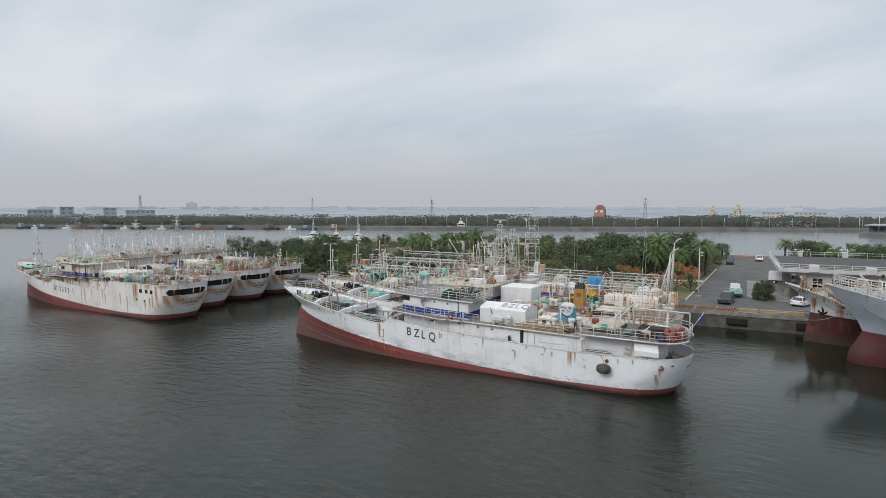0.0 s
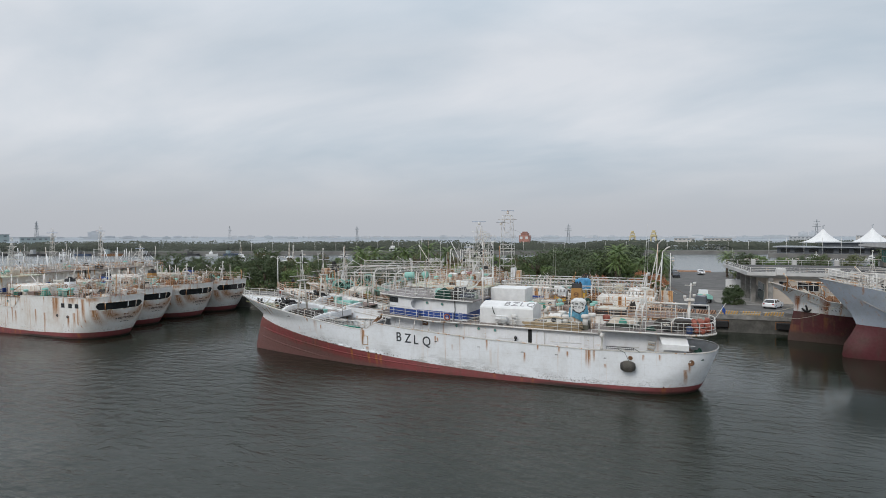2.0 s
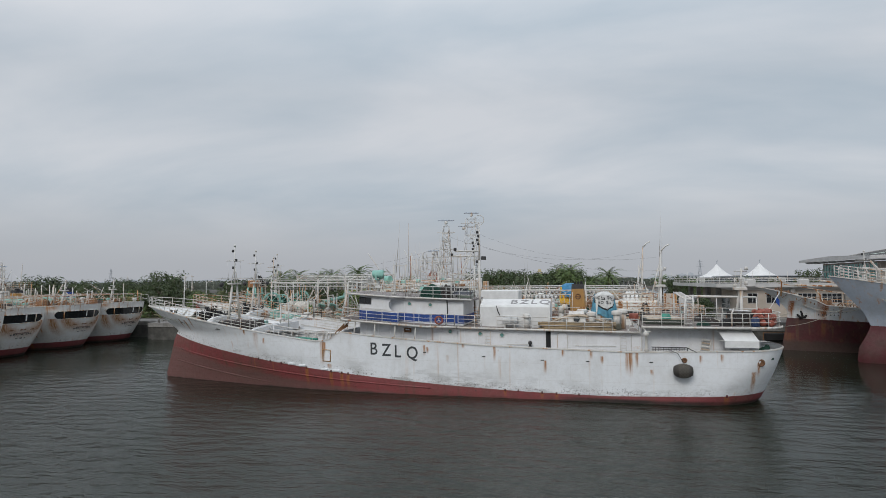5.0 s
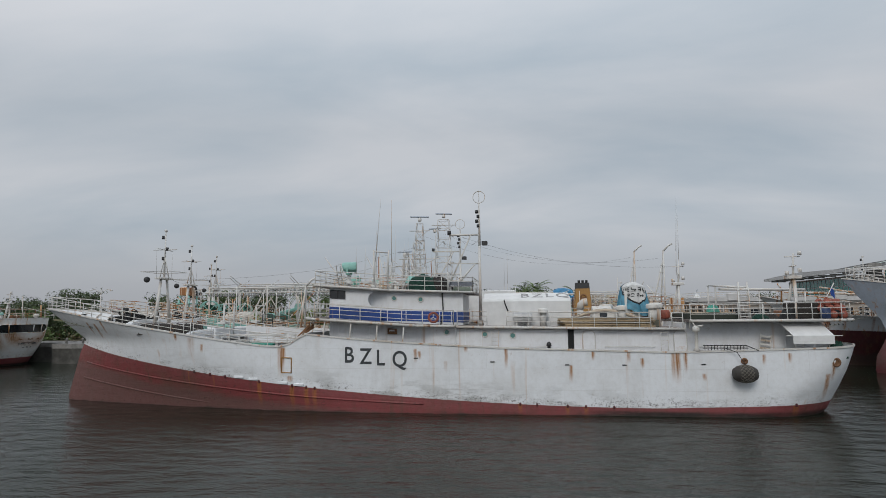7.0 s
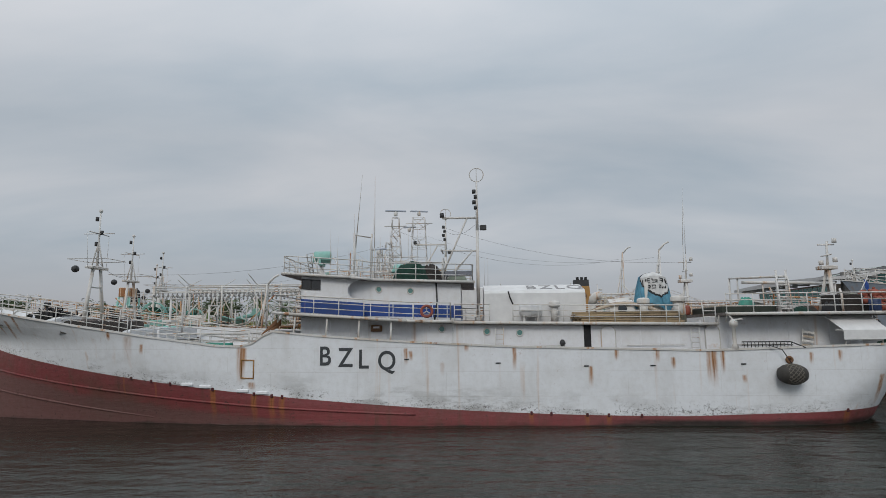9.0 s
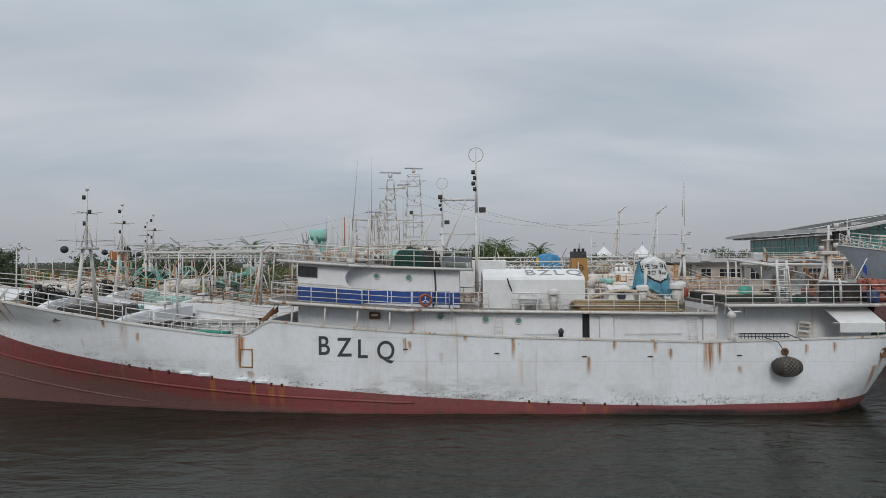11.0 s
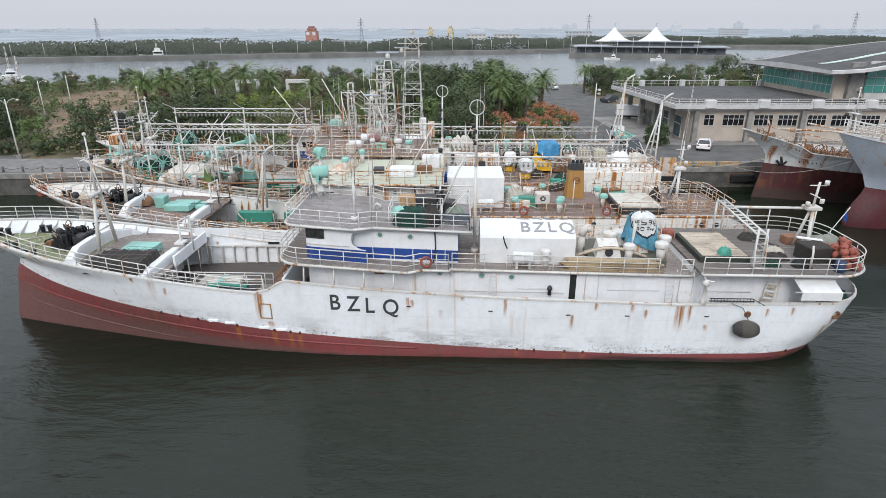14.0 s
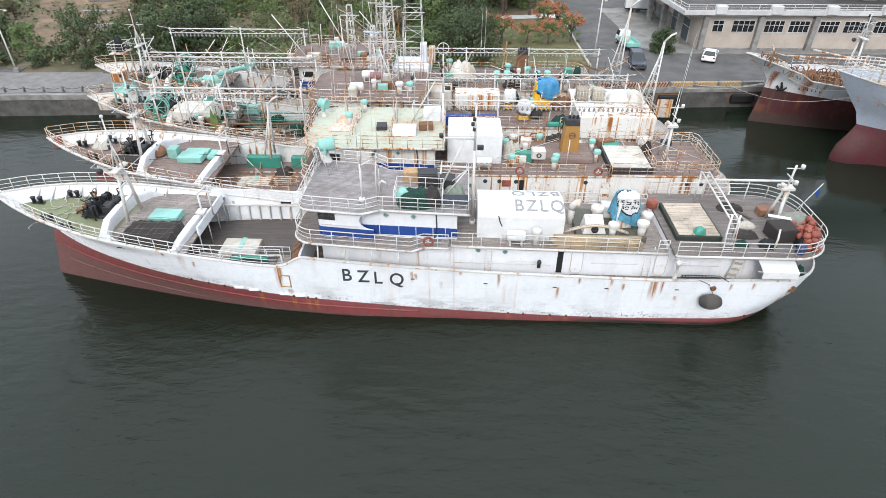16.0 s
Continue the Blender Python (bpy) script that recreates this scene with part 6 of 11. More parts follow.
# wheelhouse roof: searchlight, poles, nets, boxes
searchlight(S1, -3.75, 2.6, ZR + 0.35, 1.1, 20)
part("lamp_stand", MB().tube((-3.75, 2.6, ZR), (-3.75, 2.6, ZR + 0.4), 0.12, 8), RAIL, S1)
fr = MB()
for yy in (-0.5, 0.5):
    fr.line([(-4.2, 2.2 + yy, ZR), (-4.5, 2.2 + yy, ZR + 1.9), (-4.1, 2.2 + yy, ZR + 2.0), (-3.6, 2.2 + yy, ZR)], 0.04, 5)
for k in range(4):
    fr.tube((-4.25 - 0.07 * k, 1.7, ZR + 0.4 * k + 0.3), (-4.25 - 0.07 * k, 2.7, ZR + 0.4 * k + 0.3), 0.03, 4)
part("light_frame", fr, RAIL, S1)
whip(S1, -0.9, -1.0, ZR, 6.3, 0.45, 0.035)
whip(S1, 0.3, -0.9, ZR, 6.2, 0.0)
whip(S1, -3.0, 2.0, ZR, 3.6, -0.05)
whip(S1, -1.6, 2.4, ZR, 4.6, 0.0)
po = MB()
po.tube((-0.7, -1.9, ZR), (-0.7, -1.9, ZR + 2.6), 0.06, 6).tube((-0.7, -1.9, ZR + 2.5), (0.1, -0.8, ZR + 2.5), 0.04, 5).line([(0.2, -1.6, ZR), (0.2, -1.6, ZR + 1.9), (0.25, -1.5, ZR + 2.6)], 0.05, 6)
po.tube((-0.72, -1.9, ZR), (-0.72, -1.9, ZR + 0.25), 0.2, 8)
part("aerial_post", po, RAIL, S1)
part("goose_neck", MB().line([(0.2, -0.1, ZR), (0.2, -0.1, ZR + 0.45), (0.35, -0.1, ZR + 0.6), (0.55, -0.1, ZR + 0.5), (0.58, -0.1, ZR + 0.3)], 0.09, 8), RAIL, S1)
pen = [(1.4, -2.66, ZR), (1.4, -0.5, ZR), (4.4, -0.5, ZR), (4.4, -2.66, ZR)]
railing(S1, pen, 1.25, 1.0, (1.0, 0.7, 0.4), mat=RAIL)
heap("fishing_net", "dark green fishing net heaped in a pen on the wheelhouse roof", "net", on1(2.6, -1.6, ZR), 1.15, 0.95, 0.95, NET_GREEN, 3, 0.3)
heap("fishing_net", "black net bundle beside the green net on the roof", "net", on1(3.7, -1.5, ZR + 0.02), 0.6, 0.8, 0.9, NET_DARK, 8, 0.3)
heap("tarpaulin", "mint-green plastic tarp lying on the net heap", "tarp", on1(1.9, -1.5, ZR + 0.55), 0.5, 0.4, 0.4, MINT, 9, 0.3)
solid("carton", MB().box(-0.5, 0.5, -0.4, 0.4, 0, 0.85, 0.04), plain("brown_cardboard", (0.42, 0.27, 0.14), 0.8), "brown cardboard carton on the wheelhouse roof", "box", on1(2.1, 1.3, ZR, 0, 0, 6))
solid("fish_crate", MB().box(-0.65, 0.65, -0.55, 0.55, 0, 0.95, 0.04).box(-0.55, 0.55, -0.45, 0.45, 0.94, 1.0, 0.02), DARK, "stack of dark plastic crates on the roof", "crate", on1(3.3, 1.0, ZR, 0, 0, 4))
solid("fish_crate", MB().box(-0.5, 0.5, -0.5, 0.5, 0, 0.8, 0.04), DARK, "dark plastic crate on the wheelhouse roof", "crate", on1(4.6, 0.7, ZR, 0, 0, -5))
sp = thing("solar_panel", "dark blue solar panel on a low frame on the roof", "solar panel", on1(5.2, -1.75, ZR))
part("panel", MB().box(-0.8, 0.8, -0.35, 0.35, 0, 0.05, 0.01, pose(0, 0, 0.45, 28, 0, 0)), plain("solar_cells", (0.02, 0.025, 0.04), 0.2, 0, 0.3, 20), sp)
part("panel_frame", MB().tube((-0.7, 0.25, 0), (-0.7, 0.3, 0.6), 0.03, 4).tube((0.7, 0.25, 0), (0.7, 0.3, 0.6), 0.03, 4).tube((-0.7, -0.3, 0), (-0.7, -0.3, 0.3), 0.03, 4).tube((0.7, -0.3, 0), (0.7, -0.3, 0.3), 0.03, 4), RAIL, sp)
heap("tarpaulin", "crumpled grey-green tarpaulin on the wheelhouse roof", "tarp", on1(5.1, -0.2, ZR), 0.7, 0.6, 0.55, plain("grey_green_tarp", (0.20, 0.24, 0.19), 0.7), 15, 0.35)
lifebuoy(S1, 3.55, -3.4, ZF + 0.45)
# side rail gates and vent on the boat deck
raft(S1, 9.15, -2.5, ZM)
cowl(S1, 10.45, -2.45, ZM, 0.95, 0.2)

# white gabled canopy with its call sign
cp = thing("deck_canopy", "white canvas canopy with a low ridge and grey lettering on deck", "canopy", on1(9.45, -0.2, ZM))
sec = [(-1.75, 0.0), (-1.75, 1.62), (-1.62, 1.78), (0.0, 2.2), (1.62, 1.78), (1.75, 1.62), (1.75, 0.0)]
mb = MB()
rows = [[(x, y, z) for y, z in sec] for x in (-2.8, -2.76, -1.4, 0, 1.4, 2.76, 2.8)]
mb.grid(rows, False, True)
mb.add([(-2.8, y, z) for y, z in sec], [tuple(range(7))]).add([(2.8, y, z) for y, z in sec], [tuple(reversed(range(7)))])
body = part("cover", mb, WHITE_TARP, cp)
ang = math.degrees(math.atan2(0.42, 1.62))
text("canopy_sign", "BZLQ", 1.0, LETTER_PALE, body, Matrix.Translation((-0.42, -1.28, 1.882)) @ pose(0, 0, 0, ang, 0, 0) @ Matrix.Diagonal((1.12, 1.5, 1, 1)), 0.006, "faded grey call sign")
text("canopy_sign", "BZLQ", 1.0, LETTER_PALE, body, Matrix.Translation((2.72, 1.28, 1.882)) @ Matrix.Rotation(math.pi, 4, "Z") @ Matrix.Rotation(radians(ang), 4, "X") @ Matrix.Diagonal((1.12, 1.5, 1, 1)), 0.006, "faded grey call sign")
part("lashing", MB().line([(-1.2, -1.79, 1.0), (-1.35, -1.8, 1.35), (-1.45, -1.72, 1.72)], 0.04, 5), BLACK, cp)

# engine casing with vents and the covered funnel
cs = part("engine_casing", MB().box(13.6, 18.1, -2.0, 1.6, ZM, ZM + 0.45, 0.03), plain("grimy_casing_paint", (0.10, 0.10, 0.075), 0.7), S1, "grimy dark engine-room casing")
sk = part("skylight", MB().add([(14.0, -1.7, ZM + 0.45), (15.5, -1.7, ZM + 0.45), (15.5, -0.6, ZM + 0.45), (14.0, -0.6, ZM + 0.45), (14.15, -1.55, ZM + 1.05), (15.35, -1.55, ZM + 1.05), (15.35, -0.7, ZM + 1.35), (14.15, -0.7, ZM + 1.35)],
                               [(0, 1, 5, 4), (1, 2, 6, 5), (2, 3, 7, 6), (3, 0, 4, 7), (4, 5, 6, 7)]), RAIL, cs)
part("skylight_pane", MB().lathe([(0.24, 0), (0.24, 0.05)], 14, m=pose(14.75, -1.68, ZM + 0.78, 80, 0, 0)), GLASS, sk)
cowl(cs, 13.5, 0.3, ZM, 1.2, 0.22, mush=False)
cowl(cs, 15.9, -1.7, ZM + 0.4, 0.75, 0.23)
cowl(cs, 15.2, 0.2, ZM + 0.4, 0.85, 0.3)
cowl(cs, 17.8, -1.6, ZM + 0.3, 0.95, 0.26)
cowl(cs, 18.3, -0.6, ZM, 1.3, 0.25)
cowl(cs, 17.4, 0.9, ZM + 0.3, 1.1, 0.25)
part("casing_box", MB().box(15.6, 16.6, 0.4, 1.3, ZM + 0.4, ZM + 1.3, 0.05), RAIL, cs)
cs.location = (-0.45, 0.0, 0.0)
fn = part("funnel", MB().prism([(16.4, -0.9), (17.5, -0.8), (17.65, -0.2), (17.5, 0.4), (16.6, 0.4), (16.4, -0.2)], ZM + 0.4, ZM + 2.3), WHITE_RUSTY, S1)
fn.location = (-0.6, 0.0, 0.0)


def draped(name, label, m, w, d, h, mat, seed, drop=1.0):
    """A tarpaulin hung over a post-like thing."""
    rnd = random.Random(seed)
    ph = [rnd.uniform(0, 6) for _ in range(6)]
    rows = []
    for j, (r, z) in enumerate(((0.02, h + 0.08), (0.55, h + 0.04), (0.9, h - 0.06), (1.0, h - 0.3), (1.05, h - 0.7), (1.1, h - 1.15), (1.14, h - 1.6 * drop))):
        row = []
        for i in range(28):
            a = 2 * math.pi * i / 28
            k = 1 + (0.10 * math.sin(5 * a + ph[0]) + 0.06 * math.sin(9 * a + ph[1])) * min(1, j / 3)
            zz = z + (0.25 * math.sin(2 * a + ph[2]) + 0.15 * math.sin(4 * a + ph[3]) if j == 6 else 0.05 * math.sin(3 * a + ph[4]))
            row.append((math.copysign(abs(math.cos(a)) ** 0.7, math.cos(a)) * w * r * k, math.copysign(abs(math.sin(a)) ** 0.7, math.sin(a)) * d * r * k, zz))
        rows.append(row)
    return solid(name, MB().grid(rows, True, True, True), mat, label, "tarp", m)


FADED_BLUE = plain("faded_blue_canvas", (0.09, 0.285, 0.40), 0.6, 0, 0.4, 2.2, 0.3)
OLD_WHITE = plain("grubby_white_canvas", (0.60, 0.60, 0.59), 0.75, 0, 0.2, 2.0, 0.25)


def lettered_tarp(m):
    """A banner thrown over the funnel head: a pale pointed field with a dark edge on faded blue."""
    h, n, k = 2.75, 90, 50

    def at(s, d, off=0.0):
        a = s / 0.95 - math.pi / 2
        grow = min(1.0, d / 0.28) ** 0.6
        fold = 1 + 0.07 * math.sin(7 * a + 1.0) * min(1, d) + 0.045 * math.sin(13 * a + 2.4) * min(1, d)
        r = (0.12 + 0.50 * grow + 0.13 * d) * fold + off
        c, e = math.cos(a), math.sin(a)
        return Vector((math.copysign(abs(c) ** 0.75, c) * r * 1.12, math.copysign(abs(e) ** 0.75, e) * r * 0.95, h - d * 0.94 + 0.05 * math.sin(3 * a)))

    blue, pale, edge = MB(), MB(), MB()
    for i in range(n):
        s0, s1 = [((i + q) / n * 2 - 1) * math.pi * 0.95 for q in (0, 1)]
        hem = 2.05 + 0.2 * math.sin(2.0 * s0 + 0.6) + 0.12 * math.sin(5.0 * s0)
        for j in range(k):
            d0, d1 = hem * j / k, hem * (j + 1) / k
            lim = 1.62 - 0.80 * abs((s0 + s1) / 2 - 0.15)
            mid = (d0 + d1) / 2
            mb = pale if mid < lim - 0.1 else edge if mid < lim + 0.03 else blue
            mb.add([at(s0, d0), at(s1, d0), at(s1, d1), at(s0, d1)], [(0, 3, 2, 1)])
    tp = solid("funnel_tarp", blue, FADED_BLUE, "faded blue tarpaulin with pale lettered field hung over the funnel", "tarp", m)
    part("white_panel", pale, OLD_WHITE, tp, "grubby white lettered field")
    part("dark_edge", edge, BLACK, tp, "black border")
    rnd = random.Random(12)
    strokes = [((-1, -1), (1, -1)), ((-1, 0), (1, 0)), ((-1, 1), (1, 1)), ((-1, -1), (-1, 0)), ((1, -1), (1, 0)), ((-1, 0), (-1, 1)), ((1, 0), (0.4, 1))]
    for d, size, xs in ((0.55, 0.13, (-0.78, -0.42, -0.06, 0.30, 0.66)), (0.95, 0.09, (-0.36, -0.1, 0.16, 0.42))):
        for s in xs:
            for (a, b), (c, e) in rnd.sample(strokes, 4):
                p, q = (s + a * size * 0.8, d + b * size), (s + c * size * 0.8, d + e * size)
                part("brush_mark", MB().line([at(lerp(p[0], q[0], t / 3), lerp(p[1], q[1], t / 3), 0.012) for t in range(4)], 0.028, 4), BLACK, tp)


lettered_tarp(on1(16.45, -0.25, ZM + 0.15))

# timber stack, curved beam, after hatch
ts = thing("timber_stack", "stack of long yellowed planks along the deck railing", "timber", on1(14.35, -2.42, ZM))
for i in range(5):
    for k in range(3):
        part("plank", MB().box(-3.0 + 0.15 * ((i * 7 + k * 3) % 4), 2.9 - 0.2 * ((i + k) % 3), -0.42 + 0.28 * k, -0.16 + 0.28 * k, 0.12 * i, 0.12 * i + 0.1, 0.012), TIMBER, ts)
arc = [(-2.2 + 4.2 * i / 10, 0.55, 0.2 + 0.55 * math.sin(math.pi * i / 10)) for i in range(11)]
solid("curved_beam", MB().line(arc, 0.11, 6), HATCH_WOOD, "pale curved wooden beam lying beside the planks", "beam", on1(14.5, -2.2, ZM + 0.32))
hatch_cover(S1, 19.4, 22.3, -2.3, 1.95, ZA, 0.36, HATCH_WOOD, 5, plain("mossy_black_coaming", (0.030, 0.038, 0.028), 0.7))
heap("fishing_net", "small mint-green net bundle on the after hatch", "net", on1(20.9, -1.95, ZA + 0.42), 0.38, 0.32, 0.4, TEAL, 21, 0.3)
gantry_ladder(S1, 22.2, 0, ZA)
for x, y, a, b, h, mt, lab in ((24.1, -1.5, 0.8, 0.5, 0.3, NET_DARK, "dark net heap on the after deck"), (25.0, -2.7, 0.55, 0.4, 0.45, BLACK, "black plastic sheet over deck gear"), (24.6, -0.3, 0.6, 0.35, 0.25, ROPE, "grubby coiled rope on the after deck"),
                                (23.4, -2.6, 0.5, 0.3, 0.25, NET_GREEN, "dark green net heap by the railing"), (24.3, 1.9, 0.9, 0.5, 0.35, NET_DARK, "dark net heap by the far railing"), (27.6, -2.2, 0.5, 0.45, 0.6, BLACK, "black rubbish heap beside the buoys")):
    heap("fishing_net" if mt is not BLACK else "plastic_sheet", lab, "net" if mt is not BLACK else "tarp", on1(x, y, ZA), a, b, h, mt, int(x * 7 + y * 3), 0.5, 9)
for k in range(6):
    solid("plank", MB().box(-1.2, 1.2, -0.09, 0.09, 0, 0.05, 0.008), WET_WOOD if k % 2 else DECK_WOOD, "loose dirty plank lying on the after deck", "plank", on1(23.9 + 0.15 * k, 0.5 + 0.2 * k, ZA + 0.01 + 0.052 * (k % 2), 0, 0, 75 + 9 * k), "loose planks")
aft_mast(S1, 26.6, 0.3, ZA, 4.2)
part("step_pipe", MB().line([(25.2, -3.2, ZA), (25.2, -3.2, ZA + 0.9), (25.5, -2.6, ZA + 1.2)], 0.06, 6), RAIL, S1)
solid("net_bin", MB().box(-0.75, 0.75, -0.7, 0.7, 0, 0.95, 0.05), NET_DARK, "dark net-covered bin on the after deck", "bin", on1(26.2, -1.6, ZA, 0, 0, 8))
solid("carton", MB().box(-0.5, 0.5, -0.35, 0.35, 0, 0.5, 0.03), plain("rust_brown_board", (0.25, 0.12, 0.07), 0.8), "rust-brown box beside the stern mast", "box", on1(26.4, 1.3, ZA, 0, 0, 5))
heap("canvas_cover", "grey-green canvas cover slung over gear at the stern", "tarp", on1(27.4, -0.35, ZA + 0.3), 1.25, 0.7, 0.75, plain("old_grey_canvas", (0.22, 0.225, 0.19), 0.8), 31, 0.15)
solid("plastic_drum", MB().lathe([(0.24, 0), (0.27, 0.05), (0.27, 0.6), (0.2, 0.66)], 12), plain("blue_plastic", (0.025, 0.05, 0.13), 0.5), "blue plastic drum by the stern railing", "drum", on1(26.7, -3.4, ZA))
heap("fishing_net", "black rubbish bags and net by the stern railing", "net", on1(27.4, -2.6, ZA), 0.6, 0.6, 0.75, BLACK, 41, 0.4)
solid("board", MB().box(-0.7, 0.7, -0.15, 0.15, 0, 0.06, 0.01, pose(0, 0, 0.98, 0, 3, -12)).box(-0.06, 0.06, -0.1, 0.1, 0, 0.98), WHITE_CLEAN, "white board resting across gear on the after deck", "board", on1(26.3, -0.75, ZA))
solid("float_drum", MB().lathe([(0.3, 0), (0.38, 0.1), (0.38, 0.5), (0.3, 0.6)], 12), BUOY, "round red float drum on the boat deck", "drum", on1(18.9, 1.9, ZA))
rnd = random.Random(77)
k = 0
by = MB().ball((0, 0, 0), 0.24, 12).lathe([(0.07, 0.2), (0.07, 0.31), (0.03, 0.33)], 8)
bmesh_ = by.mesh("buoy")
bmesh_.materials.append(BUOY)
spots = []
for lay, (n, rr) in enumerate(((20, 0.0), (13, 0.0), (7, 0.0))):
    for i in range(n):
        for _ in range(60):
            x, y = rnd.uniform(27.0, 28.5), rnd.uniform(-3.35 + 0.25 * lay, -0.2 - 0.35 * lay)
            if x > 27.9 and y < -2.2:
                continue
            if all((x - a) ** 2 + (y - b) ** 2 > 0.14 for a, b, c in spots if c == lay):
                break
        else:
            continue
        spots.append((x, y, lay))
for x, y, lay in spots:
    o = new("buoy", bmesh_)
    o.matrix_basis = on1(x, y, ZA + 0.23 + 0.36 * lay, rnd.uniform(-60, 60), rnd.uniform(-60, 60), rnd.uniform(0, 360))
    tagged(o, "faded orange net buoy in a pile at the stern rail", "buoy", "buoys at the stern")
flag = part("flag_staff", MB().tube((28.4, 1.4, ZA), (29.8, 1.6, ZA + 2.3), 0.03, 5), RAIL, S1)
part("flag", MB().grid([[(29.5 + 0.07 * i, 1.55 + 0.05 * math.sin(i * 2.0), ZA + 1.55 + 0.55 * j - 0.1 * i) for i in range(5)] for j in range(2)]), BLUE, flag, "limp blue flag")

# fore deck: covered net hatch, rope
nh = thing("net_stack", "flat dark netting stack lashed under ropes on the fore deck", "net", on1(-14.9, -2.2, zf1(-14.9)))
nr = random.Random(17)
part("net", MB().grid([[(lerp(-1.85, 1.8, i / 16), lerp(-1.35, 1.3, j / 12), (0.0 if i in (0, 16) or j in (0, 12) else 0.62 + nr.uniform(-0.07, 0.1))) for i in range(17)] for j in range(13)], True, True), NET_DARK, nh)
lash = MB()
for i in range(7):
    t = -1.6 + 0.54 * i
    lash.line([(t, -1.37, 0.1), (t, -1.3, 0.73), (t + 0.1 + 0.3 * math.sin(3 * i), 0.2, 0.76), (t + 0.2, 1.25, 0.74), (t + 0.2, 1.33, 0.1)], 0.012, 3)
for i in range(5):
    t = -1.1 + 0.55 * i
    lash.line([(-1.86, t, 0.1), (-1.8, t, 0.73), (0.1, t + 0.25 * math.sin(5 * i), 0.76), (1.75, t + 0.1, 0.74), (1.82, t + 0.1, 0.1)], 0.012, 3)
part("lashing_rope", lash, HOSE, nh)
stack_of_lines(S1, [(-22.5, 0.5, zf1(-22) + 0.03), (-21.8, 1.6, zf1(-21.8) + 0.03), (-21.5, -0.6, zf1(-21.5) + 0.03), (-22.8, 1.6, zf1(-22.8) + 0.04)], 0.03, 14, ROPE, 4)
pl = thing("board_pile", "pile of old grey boards and bars on the fore deck", "timber", on1(-13.2, 2.6, zf1(-13.2)))
for i in range(9):
    part("board", MB().box(-0.6, 0.6, -0.09, 0.09, 0, 0.05, 0.01, pose(0.05 * (i % 3), -0.5 + 0.2 * (i % 5), 0.06 * (i // 2), 0, 0, 4 * (i % 3) - 4)), ROOF_WOOD, pl)


lay_sheer(S1)
for o in list(scene.collection.objects):
    if o.parent is None and o is not S1 and o.type in ('MESH', 'EMPTY') and o.get("kind", "") != "structure":
        q = o.matrix_basis.translation
        if 56 < q.y < 66 and -42 < q.x < 0 and q.z > 5.0:
            o.location.z += rise(q.x + 36, q.z)


# ---- the vessels moored inside it ----
def lamp_rack(ship, x0, x1, y, z, posts, lamps=True, mat=None):
    """A long two-tube beam on posts, hung with fishing lamps."""
    mat = mat or RAIL
    rack = part("lamp_rack", MB().line([(x0, y, z), (x1, y, z)], 0.07, 6).line([(x0, y, z - 0.45), (x1, y, z - 0.45)], 0.05, 6), mat, ship)
    br = MB()
    n = int((x1 - x0) / 1.1)
    for i in range(n):
        a, b = lerp(x0, x1, i / n), lerp(x0, x1, (i + 1) / n)
        br.tube((a, y, z - 0.45 * (i % 2)), (b, y, z - 0.45 * ((i + 1) % 2)), 0.025, 4)
    tagged(part("bracing", br, mat, rack), kind="stuff")
    for x in posts:
        part("rack_post", MB().tube((x, y, 4.3), (x, y, z + 0.15), 0.08, 6).tube((x, y, z), (x, y * 0.2, z + 0.9), 0.04, 5), mat, rack)
    if lamps:
        lm = MB()
        m = int((x1 - x0) / 0.42)
        for i in range(m):
            x = lerp(x0, x1, (i + 0.5) / m)
            lm.tube((x, y, z - 0.5), (x, y, z - 0.62), 0.05, 5).ball((x, y, z - 0.74), 0.11, 6, 1.3)
        tagged(part("bulb_string", lm, glass_lamp, rack), kind="stuff")
    return rack


glass_lamp = plain("dull_lamp_glass", (0.30, 0.30, 0.29), 0.25, 0, 0.4, 8, 0)


def reel(ship, x, y, z, r, w, mat, axis=0):
    """An open line reel: rim hoops, spokes, hub and the wound line."""
    m = pose(x, y, z + r, 90, 0, axis)
    hoop = lambda zz: [m @ Vector((r * math.cos(2 * math.pi * i / 20), r * math.sin(2 * math.pi * i / 20), zz)) for i in range(20)]
    rl = part("line_reel", MB().lathe([(r * 0.2, -w / 2 - 0.1), (r * 0.2, w / 2 + 0.1)], 12, m=m), mat, ship, "mint-green line reel with spokes")
    for zz in (-w / 2, w / 2):
        part("rim", MB().line(hoop(zz), 0.06, 6, True), mat, rl)
        for k in range(8):
            t = math.pi * k / 4
            part("spoke", MB().tube(m @ Vector((0, 0, zz)), m @ Vector((r * math.cos(t), r * math.sin(t), zz)), 0.035, 5), mat, rl)
    part("reel_stand", MB().box(x - 0.1, x + 0.1, y - w / 2 - 0.3, y - w / 2 - 0.16, z, z + r).box(x - 0.1, x + 0.1, y + w / 2 + 0.16, y + w / 2 + 0.3, z, z + r).box(x - 0.6, x + 0.6, y - w / 2 - 0.3, y + w / 2 + 0.3, z - 0.3, z + 0.1), TEAL, rl)
    part("wound_line", MB().lathe([(r * 0.6, -w / 2 + 0.01), (r * 0.66, 0), (r * 0.6, w / 2 - 0.01)], 16, m=m), NET_GREEN, rl)


